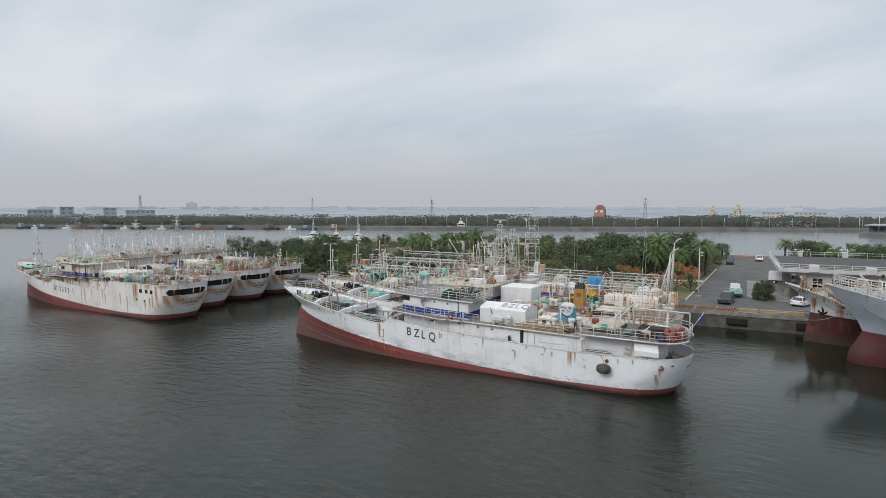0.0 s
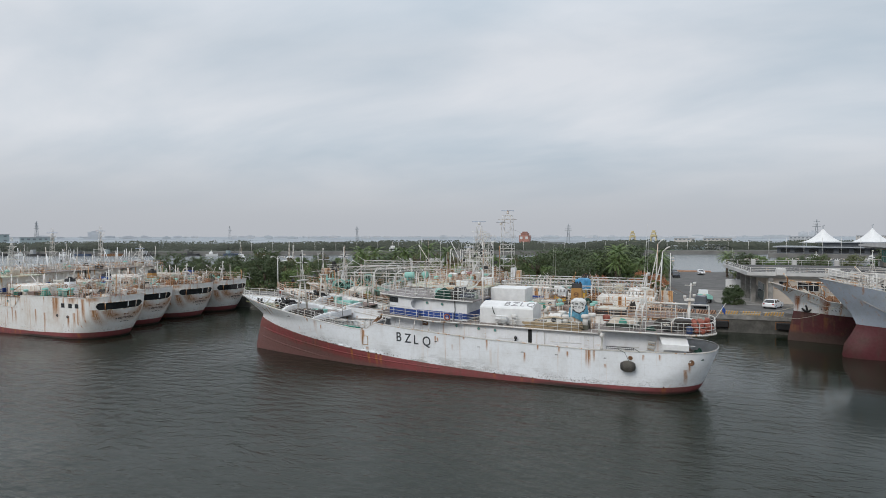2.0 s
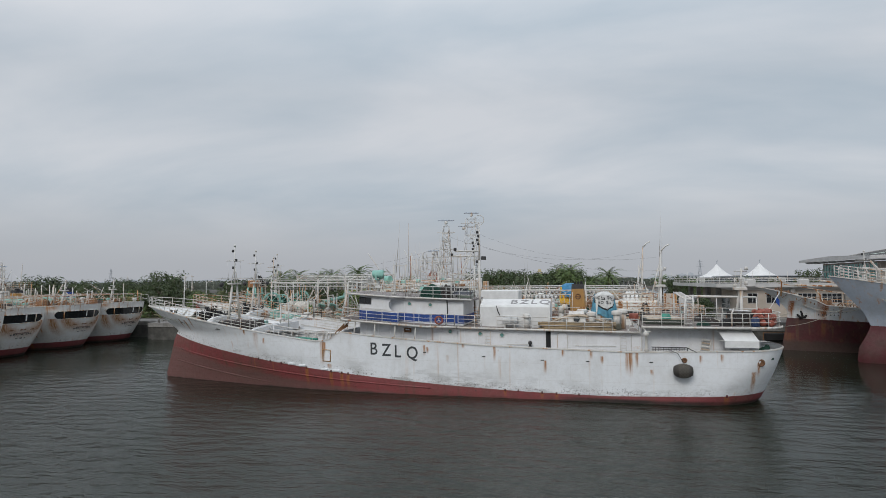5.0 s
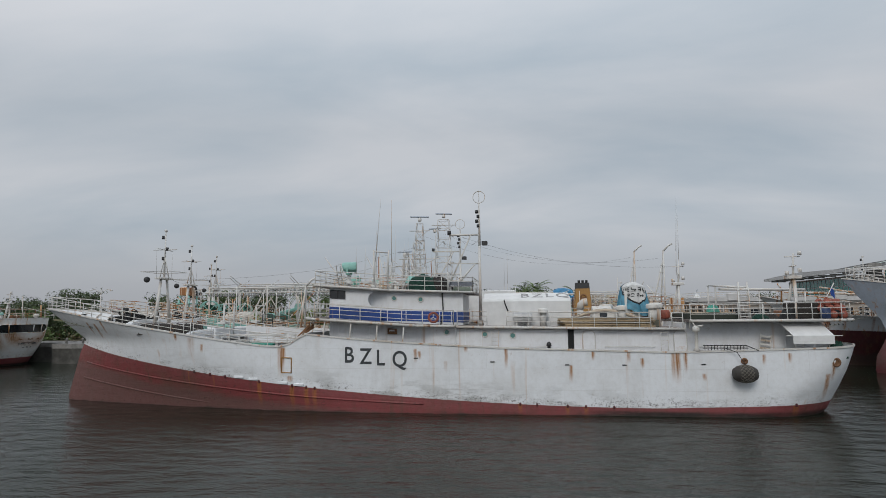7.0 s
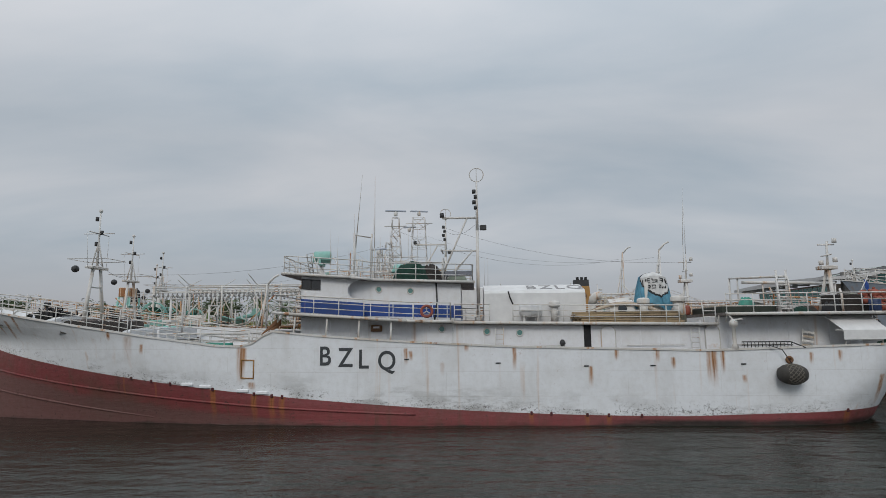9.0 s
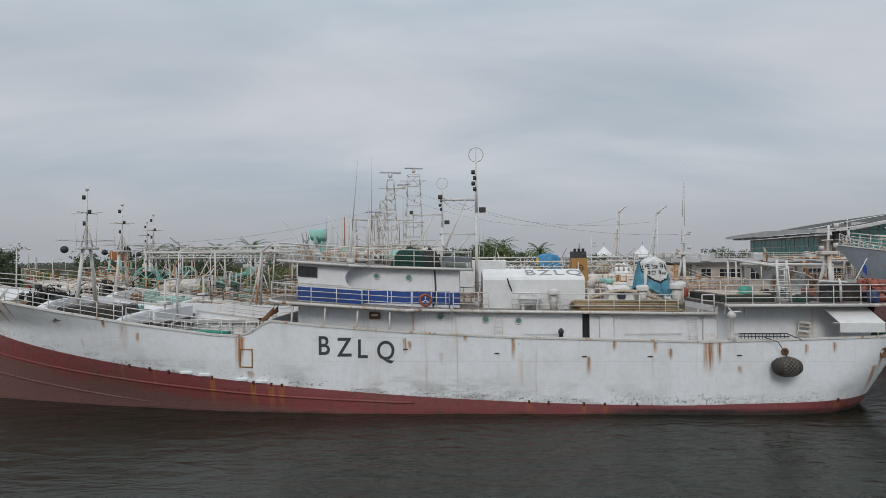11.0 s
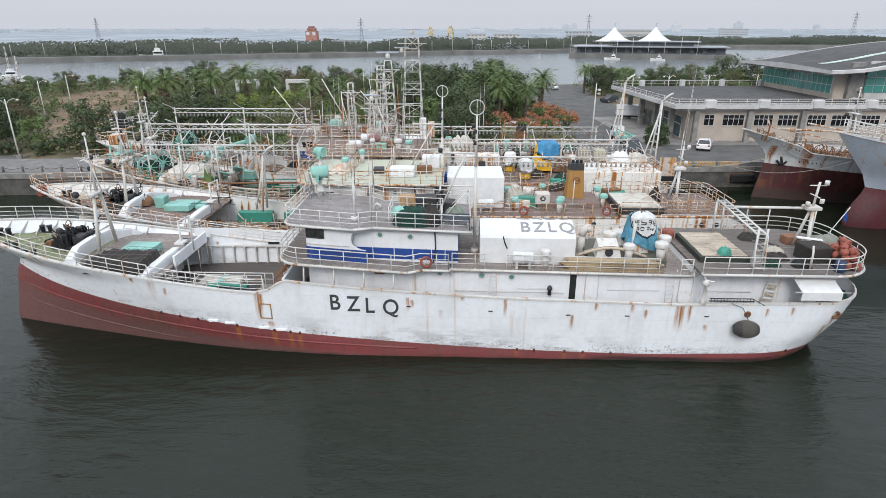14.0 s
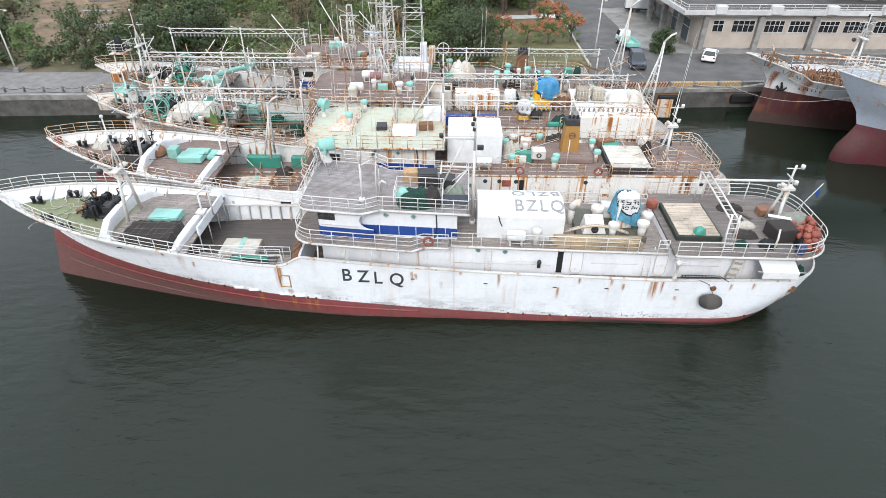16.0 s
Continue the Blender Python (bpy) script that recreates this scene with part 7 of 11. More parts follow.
def tangle(ship, seed, n, x0, x1, y0, y1, z0, z1, mats, r0=0.03, r1=0.07):
    """Booms, props and stays rigged across a working deck."""
    rnd = random.Random(seed)
    for i in range(n):
        x, y = rnd.uniform(x0, x1), rnd.uniform(y0, y1)
        k = rnd.random()
        mat = rnd.choice(mats)
        if k < 0.34:
            part("prop", MB().tube((x, y, z0), (x + rnd.uniform(-0.3, 0.3), y, rnd.uniform(lerp(z0, z1, 0.5), z1)), rnd.uniform(r0, r1), 6), mat, ship)
        elif k < 0.62:
            h = rnd.uniform(lerp(z0, z1, 0.25), z1)
            part("boom", MB().tube((x, y, z0), (x + rnd.uniform(-3.5, 3.5), y + rnd.uniform(-1.2, 1.2), h), rnd.uniform(r0, r1), 6), mat, ship)
        elif k < 0.82:
            h = rnd.uniform(lerp(z0, z1, 0.25), z1)
            part("stay", MB().tube((x, y, h), (x + rnd.uniform(3, 7) * rnd.choice((-1, 1)), y + rnd.uniform(-1.5, 1.5), z0 + 0.5), 0.018, 4), mat, ship)
        else:
            h = rnd.uniform(1.0, 2.2)
            a = rnd.uniform(0.8, 2.2)
            part("pipe_frame", MB().line([(x, y, z0), (x, y, z0 + h), (x + a, y, z0 + h), (x + a, y, z0)], 0.035, 5).line([(x, y, z0 + h * 0.5), (x + a, y, z0 + h * 0.5)], 0.03, 5), mat, ship)


def hose_coil(m, seed, r=0.9, turns=4, thick=0.09, label="coil of worn rubber hose lying on deck"):
    rnd = random.Random(seed)
    pts = []
    for i in range(turns * 14):
        a = 2 * math.pi * i / 14
        q = r * (1 + 0.08 * math.sin(a * 0.37 + seed) + rnd.uniform(-0.02, 0.02))
        pts.append(m @ Vector((q * math.cos(a), q * 0.8 * math.sin(a), thick + thick * 1.5 * (i / 14) * 0.8)))
    return solid("hose", MB().line(pts, thick, 6), HOSE, label, "hose")




def tower(ship, x, y, zb, zt, w0=1.3, w1=0.7, n=7, arms=()):
    t = part("mast_tower", lattice(MB(), (x, y, zb), (x, y, zt), w0, w1, n, 0.036), RAIL, ship, "white lattice mast with cross arms")
    a = MB()
    for z, l, ax in arms:
        d = Vector((l, 0, 0)) if ax == "x" else Vector((0, l, 0))
        a.tube(Vector((x, y, z)) - d, Vector((x, y, z)) + d, 0.05, 6)
        a.tube(Vector((x, y, z - 0.7)), Vector((x, y, z)) + d * 0.8, 0.03, 5)
    if a.v:
        part("cross_arm", a, RAIL, t)
    return t


def squat_funnel(ship, x, y, z, h, mat, w=1.0, dark=True):
    pr = [(-0.75 * w, -0.7 * w), (0.7 * w, -0.7 * w), (0.85 * w, 0), (0.7 * w, 0.7 * w), (-0.75 * w, 0.7 * w), (-0.85 * w, 0)]
    low = [(x + a, y + b, z) for a, b in pr]
    top = [(x + a * 0.74, y + b * 0.74, z + h) for a, b in pr]
    f = part("funnel", MB().grid([low, top], False, False, True).add(top, [tuple(range(6))]), mat, ship)
    if dark:
        k = 0.745
        a = [(x + u * (k + 0.04), y + v * (k + 0.04), z + h * 0.82) for u, v in pr]
        b = [(x + u * k * 0.99, y + v * k * 0.99, z + h + 0.12) for u, v in pr]
        part("funnel_top", MB().grid([a, b], False, False, True).add(b, [tuple(range(6))]), DARK, f, "soot-black funnel top")
    pp = MB()
    for dx in (-0.28, 0.05, 0.38):
        pp.tube((x + dx * w, y, z + h), (x + dx * w, y, z + h + 0.35), 0.11, 8)
    part("exhaust_pipe", pp, BLACK, f)
    part("funnel_badge", MB().ring((x, y - 0.63 * w, z + h * 0.56), 0.24, 0.045, "y", 14).box(x - 0.2, x + 0.2, y - 0.66 * w, y - 0.6 * w, z + h * 0.54, z + h * 0.58), RUST, f)
    return f


def clutter(ship, form, seed, spots, n=16):
    """Unnamed deck gear seen far off: boxes, drums and pipe ends bolted to the deck."""
    rnd = random.Random(seed)
    mats = [WHITE_RUSTY, CREAM, RUST, MINT, DARK, RAIL, BROWN_WOOD, RUST, NET_DARK, TEAL, DARK]
    for i in range(n):
        x0, x1, y0, y1, z = spots[i % len(spots)]
        x, y = rnd.uniform(x0, x1), rnd.uniform(y0, y1)
        k = rnd.random()
        if k < 0.5:
            a, b, c = rnd.uniform(0.25, 0.8), rnd.uniform(0.2, 0.6), rnd.uniform(0.3, 0.9)
            part("deck_locker", MB().box(-a, a, -b, b, 0, c, 0.04, pose(x, y, z, 0, 0, rnd.uniform(-12, 12))), rnd.choice(mats), ship)
        elif k < 0.75:
            cowl(ship, x, y, z, rnd.uniform(0.5, 1.0), rnd.uniform(0.15, 0.25), rnd.choice([MINT, RAIL]), RAIL)
        else:
            h = rnd.uniform(0.8, 2.0)
            part("pipe_frame", MB().line([(x, y - 0.4, z), (x, y - 0.4, z + h), (x, y + 0.4, z + h), (x, y + 0.4, z)], 0.035, 5), rnd.choice([RAIL, CREAM, RUST]), ship)


def sister(label, dx, y, form, top, st, seed):
    ship = vessel(label, pose(-36 + dx, y, 0), form, top, RED)
    zf = fore_part(ship, form, st)
    well_part(ship, form, st)
    house, zs = mid_part(ship, form, st)
    wh, zr = wheelhouse(ship, st)
    return ship, zf, zr


RAIL_OLD = steel("rusting_railing_paint", (0.60, 0.57, 0.52), 1.0, 0.9, (0.34, 0.22, 0.14), 0.9, heavy=1.3)
PALE_GREEN = steel("pale_green_roof_paint", (0.45, 0.48, 0.39), 0.9, 0.3, (0.44, 0.32, 0.21), 0.9, 0.7, heavy=0.6)
ST2 = dict(STYLE, split=True, rail=RAIL_OLD, bow=BROWN_WOOD, wood=BROWN_WOOD, well=BROWN_WOOD, wing=WHITE_CLEAN, house=WHITE_RUSTY, band=BLUE, roof=PALE_GREEN, roof_label="pale green painted wheelhouse roof", aft=27.4, aft_r=0.7, half=3.1, second_box=True, mast_x=-18.6)
F2 = Form(SHEER)
S2, zf2, zr2 = sister("white longliner with rust runs and ochre funnel, second in the raft", -1.8, 71.0, F2, HULL_RUSTY, ST2, 2)
M2 = pose(-37.8, 71.0, 0)
h2 = [o for o in S2.children if o.name.startswith("hull")][0]
hull_text(h2, F2, "BI", -3.9, 2.9, 1.3, 0.95, 0.07, LETTER)
part("deck_lid", MB().box(-15.9, -13.9, 0.3, 1.7, zf2(-15), zf2(-15) + 0.35, 0.04), MINT, S2, "mint-green hatch lid")
part("deck_lid", MB().box(-13.85, -13.2, 0.3, 1.7, zf2(-14), zf2(-14) + 0.32, 0.04), MINT, S2, "mint-green hatch lid")
part("green_locker", MB().box(-11.6, -8.6, 3.0, 3.7, 2.5, 3.5, 0.03), TEAL, S2, "dark teal side locker")
part("green_locker", MB().box(-7.6, -5.2, 3.0, 3.7, 2.5, 3.5, 0.03), TEAL, S2, "dark teal side locker")
for y in (-1.4, -0.6, 0.2, 1.0, 1.8):
    part("deck_pipe", MB().line([(-12.0, y, 2.66), (-8.5, y + 0.05, 2.7), (-5.0, y, 2.66)], 0.06, 6), RAIL_OLD if y > 0 else RUST, S2)
heap("fishing_net", "dark rusty net and gear on the bow deck", "net", M2 @ pose(-19.5, -1.5, zf2(-19.5)), 1.6, 1.2, 0.6, NET_DARK, 51, 0.4)
heap("fishing_net", "rust-brown chain and net on the bow deck", "net", M2 @ pose(-18.4, 0.6, zf2(-19)), 1.1, 0.8, 0.5, RUST, 55, 0.5)
heap("rope", "pale rope pile on the brown bow deck", "rope", M2 @ pose(-22.6, 0.6, zf2(-22.6)), 0.8, 0.5, 0.35, ROPE, 56, 0.6)
part("red_buoy", MB().box(-25.9, -25.4, -0.4, 0.3, zf2(-25.5), zf2(-25.5) + 0.9, 0.1), BUOY, S2, "faded red bow fitting")
part("roof_box", MB().box(6.3, 10.6, -1.3, 2.4, 5.28, 7.75, 0.06), WHITE_TARP, S2, "white box-shaped deck store")
raft(S2, 9.2, -2.2, 5.3)
lifebuoy(S2, 11.9, -3.23, 5.75)
lifebuoy(S2, 13.6, 3.05, 5.85)
lifebuoy(S2, 17.9, -3.23, 5.75)
c2 = part("engine_casing", MB().box(13.2, 18.0, -1.0, 2.2, 5.28, 5.7, 0.04), BROWN_WOOD, S2)
squat_funnel(S2, 16.3, 0.9, 5.7, 2.55, OCHRE, 0.95)
for x, y in ((11.1, 1.4), (11.4, -1.5), (14.0, 2.4), (14.9, -1.35), (14.7, -2.0), (18.3, -0.5), (18.3, 1.6)):
    cowl(c2, x, y, 5.28, 0.8, 0.2, MINT, WHITE_RUSTY)
part("skylight", MB().box(13.0, 14.1, -1.3, -0.4, 5.7, 6.5, 0.08), RAIL, c2)
part("skylight_port", MB().ring((13.55, -1.32, 6.1), 0.16, 0.05, "y", 12), DARK, c2)
heap("rope", "grey heap of tangled lines beside the engine casing", "rope", M2 @ pose(11.6, 0.4, 5.3), 0.8, 0.9, 0.9, ROPE, 57, 0.7)
hatch_cover(S2, 18.9, 22.2, -2.9, 1.3, 5.4, 0.45, CREAM, 7)
railing(S2, [(22.4, -2.6, 5.4), (22.4, 2.6, 5.4), (26.8, 2.6, 5.4), (26.8, -2.6, 5.4), (22.4, -2.6, 5.4)], 0.95, 1.1, mat=RAIL_OLD)
railing(S2, [(23.4, -2.9, 5.4), (23.4, -0.6, 5.4), (25.2, -0.6, 5.4)], 0.95, 0.9, mat=RAIL_OLD)
aft_mast(S2, 23.9, 0.2, 5.4, 4.4)
whip(S2, 23.9, 0.2, 9.0, 6.4, 0.3)
whip(S2, 24.2, 0.5, 8.6, 5.4, 0.1)
heap("fishing_net", "grey net heap on the planked stern deck", "net", M2 @ pose(22.6, 0.8, 5.4), 0.45, 0.45, 0.9, NET_DARK, 52, 0.4)
loop_mast(S2, 5.9, 0.9, 5.3, 13.3, 2.4)
searchlight(S2, -3.9, 2.0, zr2, 0.85, -30)
for x, y, h in ((-2.6, 0.5, 4.2), (-1.5, 1.5, 3.4), (0.4, -1.0, 5.2), (1.8, 2.1, 4.6), (3.6, 1.2, 5.8), (4.8, -2.0, 3.2)):
    whip(S2, x, y, zr2, h, 0.1)
ORANGE = steel("faded_orange_white_canvas", (0.66, 0.60, 0.52), 1.0, 0.2, (0.55, 0.22, 0.10), 1.0, 0.8, (0.50, 0.16, 0.05), heavy=1.4)
cv = MB()
cv.grid([[(-3.0 + 0.21 * i + 0.5 * j / 8, -1.6 + 0.4 * j, 0.05 + 0.04 * math.sin(i * 1.7 + j) + 0.03 * math.sin(3 * i - 2 * j)) for i in range(9)] for j in range(9)], True, True)
solid("tarpaulin", cv, ORANGE, "orange-lettered cream tarpaulin spread on the green roof", "tarp", M2 @ pose(0, 0.4, zr2))
solid("roof_locker", MB().box(-0.9, 0.9, -0.5, 0.5, 0, 0.7, 0.05), WHITE_CLEAN, "white locker on the green wheelhouse roof", "locker", M2 @ pose(3.0, -1.6, zr2))
solid("roof_locker", MB().box(-0.7, 0.7, -0.6, 0.6, 0, 0.9, 0.05), WHITE_CLEAN, "white locker with a rusty lid on the roof", "locker", M2 @ pose(5.0, 1.6, zr2))
railing(S2, [(-1.0, -3.0, zr2), (-1.0, 3.0, zr2)], 0.9, 1.2, mat=RAIL_OLD)
railing(S2, [(2.0, -3.2, zr2), (2.0, 3.2, zr2)], 0.9, 1.2, mat=RAIL_OLD)
clutter(S2, F2, 5, [(11, 18.5, 2.3, 2.9, 5.28), (-3, 5, -2.5, 3.2, zr2), (18.9, 25, 1.9, 2.8, 5.4), (11, 13, -2.4, 2.4, 5.28)], 22)
a_mast(S2, -9.0, 2.6, 3.9, 4.6, 1.2)
tangle(S2, 41, 14, 10, 25, -3.0, 3.0, 5.4, 8.0, [RAIL, RAIL_OLD], 0.025, 0.045)
tangle(S2, 42, 6, -11, -5, -2.5, 3.6, 2.5, 4.6, [RAIL_OLD, RUST], 0.03, 0.05)
part("rail_ladder", MB().tube((-4.9, -1.0, 3.5), (-3.6, -1.0, zr2), 0.05, 6).tube((-4.9, -1.7, 3.5), (-3.6, -1.7, zr2), 0.05, 6), RAIL, S2)

part("fire_locker", MB().box(10.6, 11.3, -3.2, -3.12, 4.3, 4.85, 0.02), BUOY, S2, "faded rose steel plate on the house side")
for x in (9.3, 10.4, 11.7, 17.1, 24.9, 26.0):
    part("port_rim", MB().ring((x, -3.13, 4.72), 0.13, 0.045, "y", 12).box(x - 0.09, x + 0.09, -3.14, -3.11, 4.63, 4.81), DARK, S2)

# third: squid jigger with lamp racks
ST3 = dict(STYLE, split=False, rail=RAIL_OLD, bow=BROWN_WOOD, wood=BROWN_WOOD, well=BROWN_WOOD, wing=WHITE_RUSTY, house=WHITE_RUSTY, band=BLUE, roof=BROWN_WOOD, aft=27.0, aft_r=1.8, half=3.3, mast_x=-19.5)
F3 = Form(SHEER)
S3, zf3, zr3 = sister("rusty white squid boat with lamp racks and a yellow funnel", -3.6, 80.7, F3, HULL_RUSTY, ST3, 3)
M3 = pose(-39.6, 80.7, 0)
lamp_rack(S3, -18.5, -4.5, -3.5, 8.6, (-18.3, -15.4, -12.2, -5.0))
lamp_rack(S3, -18.5, -4.5, 3.3, 9.3, (-18.3, -11.5, -5.0))
lamp_rack(S3, 6.0, 25.5, -3.1, 7.6, (6.2, 12.5, 19.0, 25.3))
lamp_rack(S3, 6.0, 25.5, 3.1, 8.0, (6.2, 12.5, 19.0, 25.3))
reel(S3, -19.2, 0.9, zf3(-19) + 0.4, 0.85, 0.7, MINT, 25)
reel(S3, -18.9, -2.2, zf3(-19) + 0.4, 1.0, 0.6, MINT, 15)
for k, (x, y, a) in enumerate(((-12.6, -1.8, 62), (-12.0, 0.6, 68))):
    part("folded_rack", MB().box(-0.5, 0.5, -1.1, 1.1, -0.05, 0.05, 0.02, pose(x, y, 5.5, a - 90, 18, 20)), MINT, S3, "folded mint-green jigging tray")
part("jig_table", MB().box(-12.4, -10.7, 1.0, 1.8, 4.4, 5.2, 0.05), MINT, S3)
part("net_rail", MB().line([(-12.0, 2.0, 2.5), (-12.0, 2.0, 4.2), (-5.5, 2.0, 4.2), (-5.5, 2.0, 2.5)], 0.07, 6).line([(-12.0, 2.0, 3.4), (-5.5, 2.0, 3.4)], 0.05, 6), TEAL, S3, "dark teal net frame")
for z, y in ((2.95, 2.0), (3.2, 2.0), (3.65, 2.0), (3.95, 2.0), (3.0, -2.3), (3.35, -2.3), (3.7, -2.3)):
    part("net_bar", MB().line([(-12.0, y, z), (-8.7, y, z - 0.08), (-5.5, y, z)], 0.03, 5), TEAL if y > 0 else NET_DARK, S3)
part("derrick_pole", MB().tube((-14.6, -2.9, 5.0), (-4.6, -2.7, 5.1), 0.09, 8), RUST, S3, "rusty boom lying over the well")
tangle(S3, 77, 16, -12, -5, -2.6, 2.4, 2.6, 4.8, [TEAL, RUST, NET_DARK, RAIL_OLD], 0.03, 0.055)
tangle(S3, 78, 22, -23, -12, -2.6, 2.6, 4.6, 8.0, [RUST, RAIL_OLD, CREAM, DARK], 0.02, 0.04)
tangle(S2, 79, 8, -24, -12, -2.2, 2.2, 4.8, 5.8, [RUST, DARK, ROPE], 0.025, 0.05)
tc = thing("canvas_cover", "boxy cream canvas cover over the fore hatch", "tarp", M3 @ pose(-15.8, -0.8, zf3(-15.8)))
part("cover", MB().grid([[(-2.0, -1.3, 0), (2.0, -1.3, 0)], [(-1.9, -1.2, 1.0), (1.9, -1.2, 1.05)], [(-1.3, -0.4, 1.55), (1.5, -0.4, 1.5)], [(-1.3, 0.5, 1.5), (1.5, 0.5, 1.55)], [(-1.9, 1.2, 1.0), (1.9, 1.2, 1.0)], [(-2.0, 1.3, 0), (2.0, 1.3, 0)]], False, True)
     .add([(-2.0, -1.3, 0), (-1.9, -1.2, 1.0), (-1.3, -0.4, 1.55), (-1.3, 0.5, 1.5), (-1.9, 1.2, 1.0), (-2.0, 1.3, 0)], [(0, 1, 2, 3, 4, 5)]).add([(2.0, -1.3, 0), (1.9, -1.2, 1.05), (1.5, -0.4, 1.5), (1.5, 0.5, 1.55), (1.9, 1.2, 1.0), (2.0, 1.3, 0)], [(5, 4, 3, 2, 1, 0)]), plain("cream_canvas", (0.62, 0.58, 0.52), 0.8), tc)
part("lashing", MB().line([(-0.6, -1.32, 0.0), (-0.6, -1.24, 1.05), (-0.5, -0.42, 1.56)], 0.02, 4), ROPE, tc)
t3 = tower(S3, 2.6, 0.9, zr3, 15.4, 1.5, 0.6, 8, ((11.6, 2.2, "x"), (13.4, 1.6, "y"), (14.6, 1.1, "x")))
tower(S3, 0.9, 2.4, zr3, 12.6, 0.8, 0.4, 7, ((11.0, 1.2, "x"), (12.4, 0.8, "y")))
scanner(t3, 2.6, 0.9, 15.6, 2.0, 12)
scanner(t3, 1.0, 0.9, 11.9, 1.6, -20)
for x, y, h in ((-2.5, -2.0, 3.0), (-1.0, 1.5, 4.4), (0.5, 2.4, 5.0), (4.6, -1.5, 4.0), (5.4, 1.9, 6.0), (-3.2, 2.6, 3.4), (1.5, -2.2, 5.4), (3.6, 2.8, 6.6), (2.2, -0.6, 7.0)):
    whip(S3, x, y, zr3, h, 0.05)
raft(S3, -0.2, -2.2, zr3)
raft(S3, 0.4, 1.2, zr3)
raft(S3, 1.2, 0.8, zr3, plain("dull_rose_canister", (0.30, 0.16, 0.15), 0.6))
part("long_store", MB().box(3.5, 8.3, 0.2, 2.6, 5.3, 7.3, 0.08), CREAM, S3, "cream deck store with stained roof")
part("long_store", MB().box(8.6, 12.9, 0.4, 2.4, 5.3, 6.9, 0.08), WHITE_RUSTY, S3, "long white deck store")
railing(S3, [(3.6, 0.3, 7.3), (8.2, 0.3, 7.3), (8.2, 2.5, 7.3)], 0.6, 1.2, (1.0,), mat=RAIL_OLD, split=False)
part("blue_bench", MB().box(6.1, 12.7, -3.1, -2.3, 5.28, 6.1, 0.05), BLUE, S3, "long dark blue locker")
squat_funnel(S3, 16.9, 1.0, 5.6, 2.3, YELLOW, 1.15, False)
draped("funnel_tarp", "bright blue tarpaulin over the top of the yellow funnel", M3 @ pose(17.3, 1.0, 7.0), 0.95, 0.95, 1.25, BLUE_TARP, 9, 0.75)
for x, y in ((13.9, 1.2), (15.0, -1.6)):
    squat_funnel(S3, x, y, 5.4, 1.2, YELLOW, 0.62, False)
    draped("vent_cover", "white plastic sheet tied over a yellow vent", M3 @ pose(x, y, 6.1), 0.55, 0.55, 1.0, WHITE_TARP, int(x * 10), 0.5)
AH = house_side(S3, 19.8, 26.6, 3.7, 4.4, 6.45, WHITE_RUSTY, 0.9, name="after_house")
railing(S3, [(19.9, -3.5, 6.45), (26.4, -3.5, 6.45), (26.4, 3.5, 6.45)], 0.8, 1.2, (1.0, 0.5), mat=RAIL_OLD, split=False)
for x in (20.0, 21.5):
    tk = thing("liquid_tank", "grey-brown plastic tank in a wire cage on deck", "tank", M3 @ pose(x + 0.6, 0.6, 6.47), "caged tanks")
    part("tank_body", MB().box(-0.52, 0.52, -0.55, 0.55, 0.12, 1.1, 0.06), plain("yellowed_plastic", (0.33, 0.28, 0.21), 0.6) if x < 21 else plain("clouded_plastic", (0.44, 0.40, 0.30), 0.6), tk)
    cg = MB()
    for z in (0.15, 0.4, 0.65, 0.9, 1.12):
        cg.line([(-0.56, -0.59, z), (0.56, -0.59, z), (0.56, 0.59, z), (-0.56, 0.59, z)], 0.018, 4, True)
    for i in range(5):
        t = -0.56 + 0.28 * i
        cg.tube((t, -0.59, 0), (t, -0.59, 1.12), 0.018, 4).tube((t, 0.59, 0), (t, 0.59, 1.12), 0.018, 4)
    tagged(part("cage", cg, RAIL, tk), kind="stuff")
    part("pallet", MB().box(-0.58, 0.58, -0.6, 0.6, 0, 0.1, 0.02), BROWN_WOOD, tk)
heap("canvas_cover", "white sheeting over gear on the after house", "tarp", M3 @ pose(24.0, 0.6, 6.47), 1.0, 0.9, 0.8, WHITE_TARP, 62, 0.4)
heap("canvas_cover", "cream sheeting over gear on the after house", "tarp", M3 @ pose(25.6, 0.6, 6.47), 0.9, 1.5, 0.7, CREAM, 63, 0.3)
a_mast(S3, 27.0, 0.6, 5.5, 6.4, 1.9)
part("mesh_panel", MB().box(27.2, 28.6, -1.2, -1.14, 5.5, 7.2), RAIL_OLD, S3, "white mesh stern panel")
clutter(S3, F3, 6, [(12, 20, -3.6, 3.4, 5.4), (-3, 5, -3.0, 3.2, zr3), (-17, -12.5, -3, 3, 4.6)], 34)
part("bow_gallows", MB().tube((-23.6, 1.0, zf3(-23.6)), (-23.2, 1.0, 8.0), 0.09, 6).tube((-23.6, -0.6, zf3(-23.6)), (-23.2, -0.6, 8.0), 0.09, 6).tube((-22.0, 1.0, zf3(-22)), (-22.2, 1.0, 8.0), 0.07, 6).tube((-22.0, -0.6, zf3(-22)), (-22.2, -0.6, 8.0), 0.07, 6)
     .box(-23.5, -22.0, -0.9, 1.3, 7.1, 7.2, 0.02), MINT, S3, "mint-green bow lookout stand")
part("lookout_seat", MB().box(-23.3, -22.3, -0.6, 0.9, 8.0, 8.9, 0.08), RAIL_OLD, S3, "white lookout box")
part("bow_board", MB().box(-25.2, -24.0, -0.9, 0.6, 5.4, 6.3, 0.05), RAIL_OLD, S3, "white bow board")
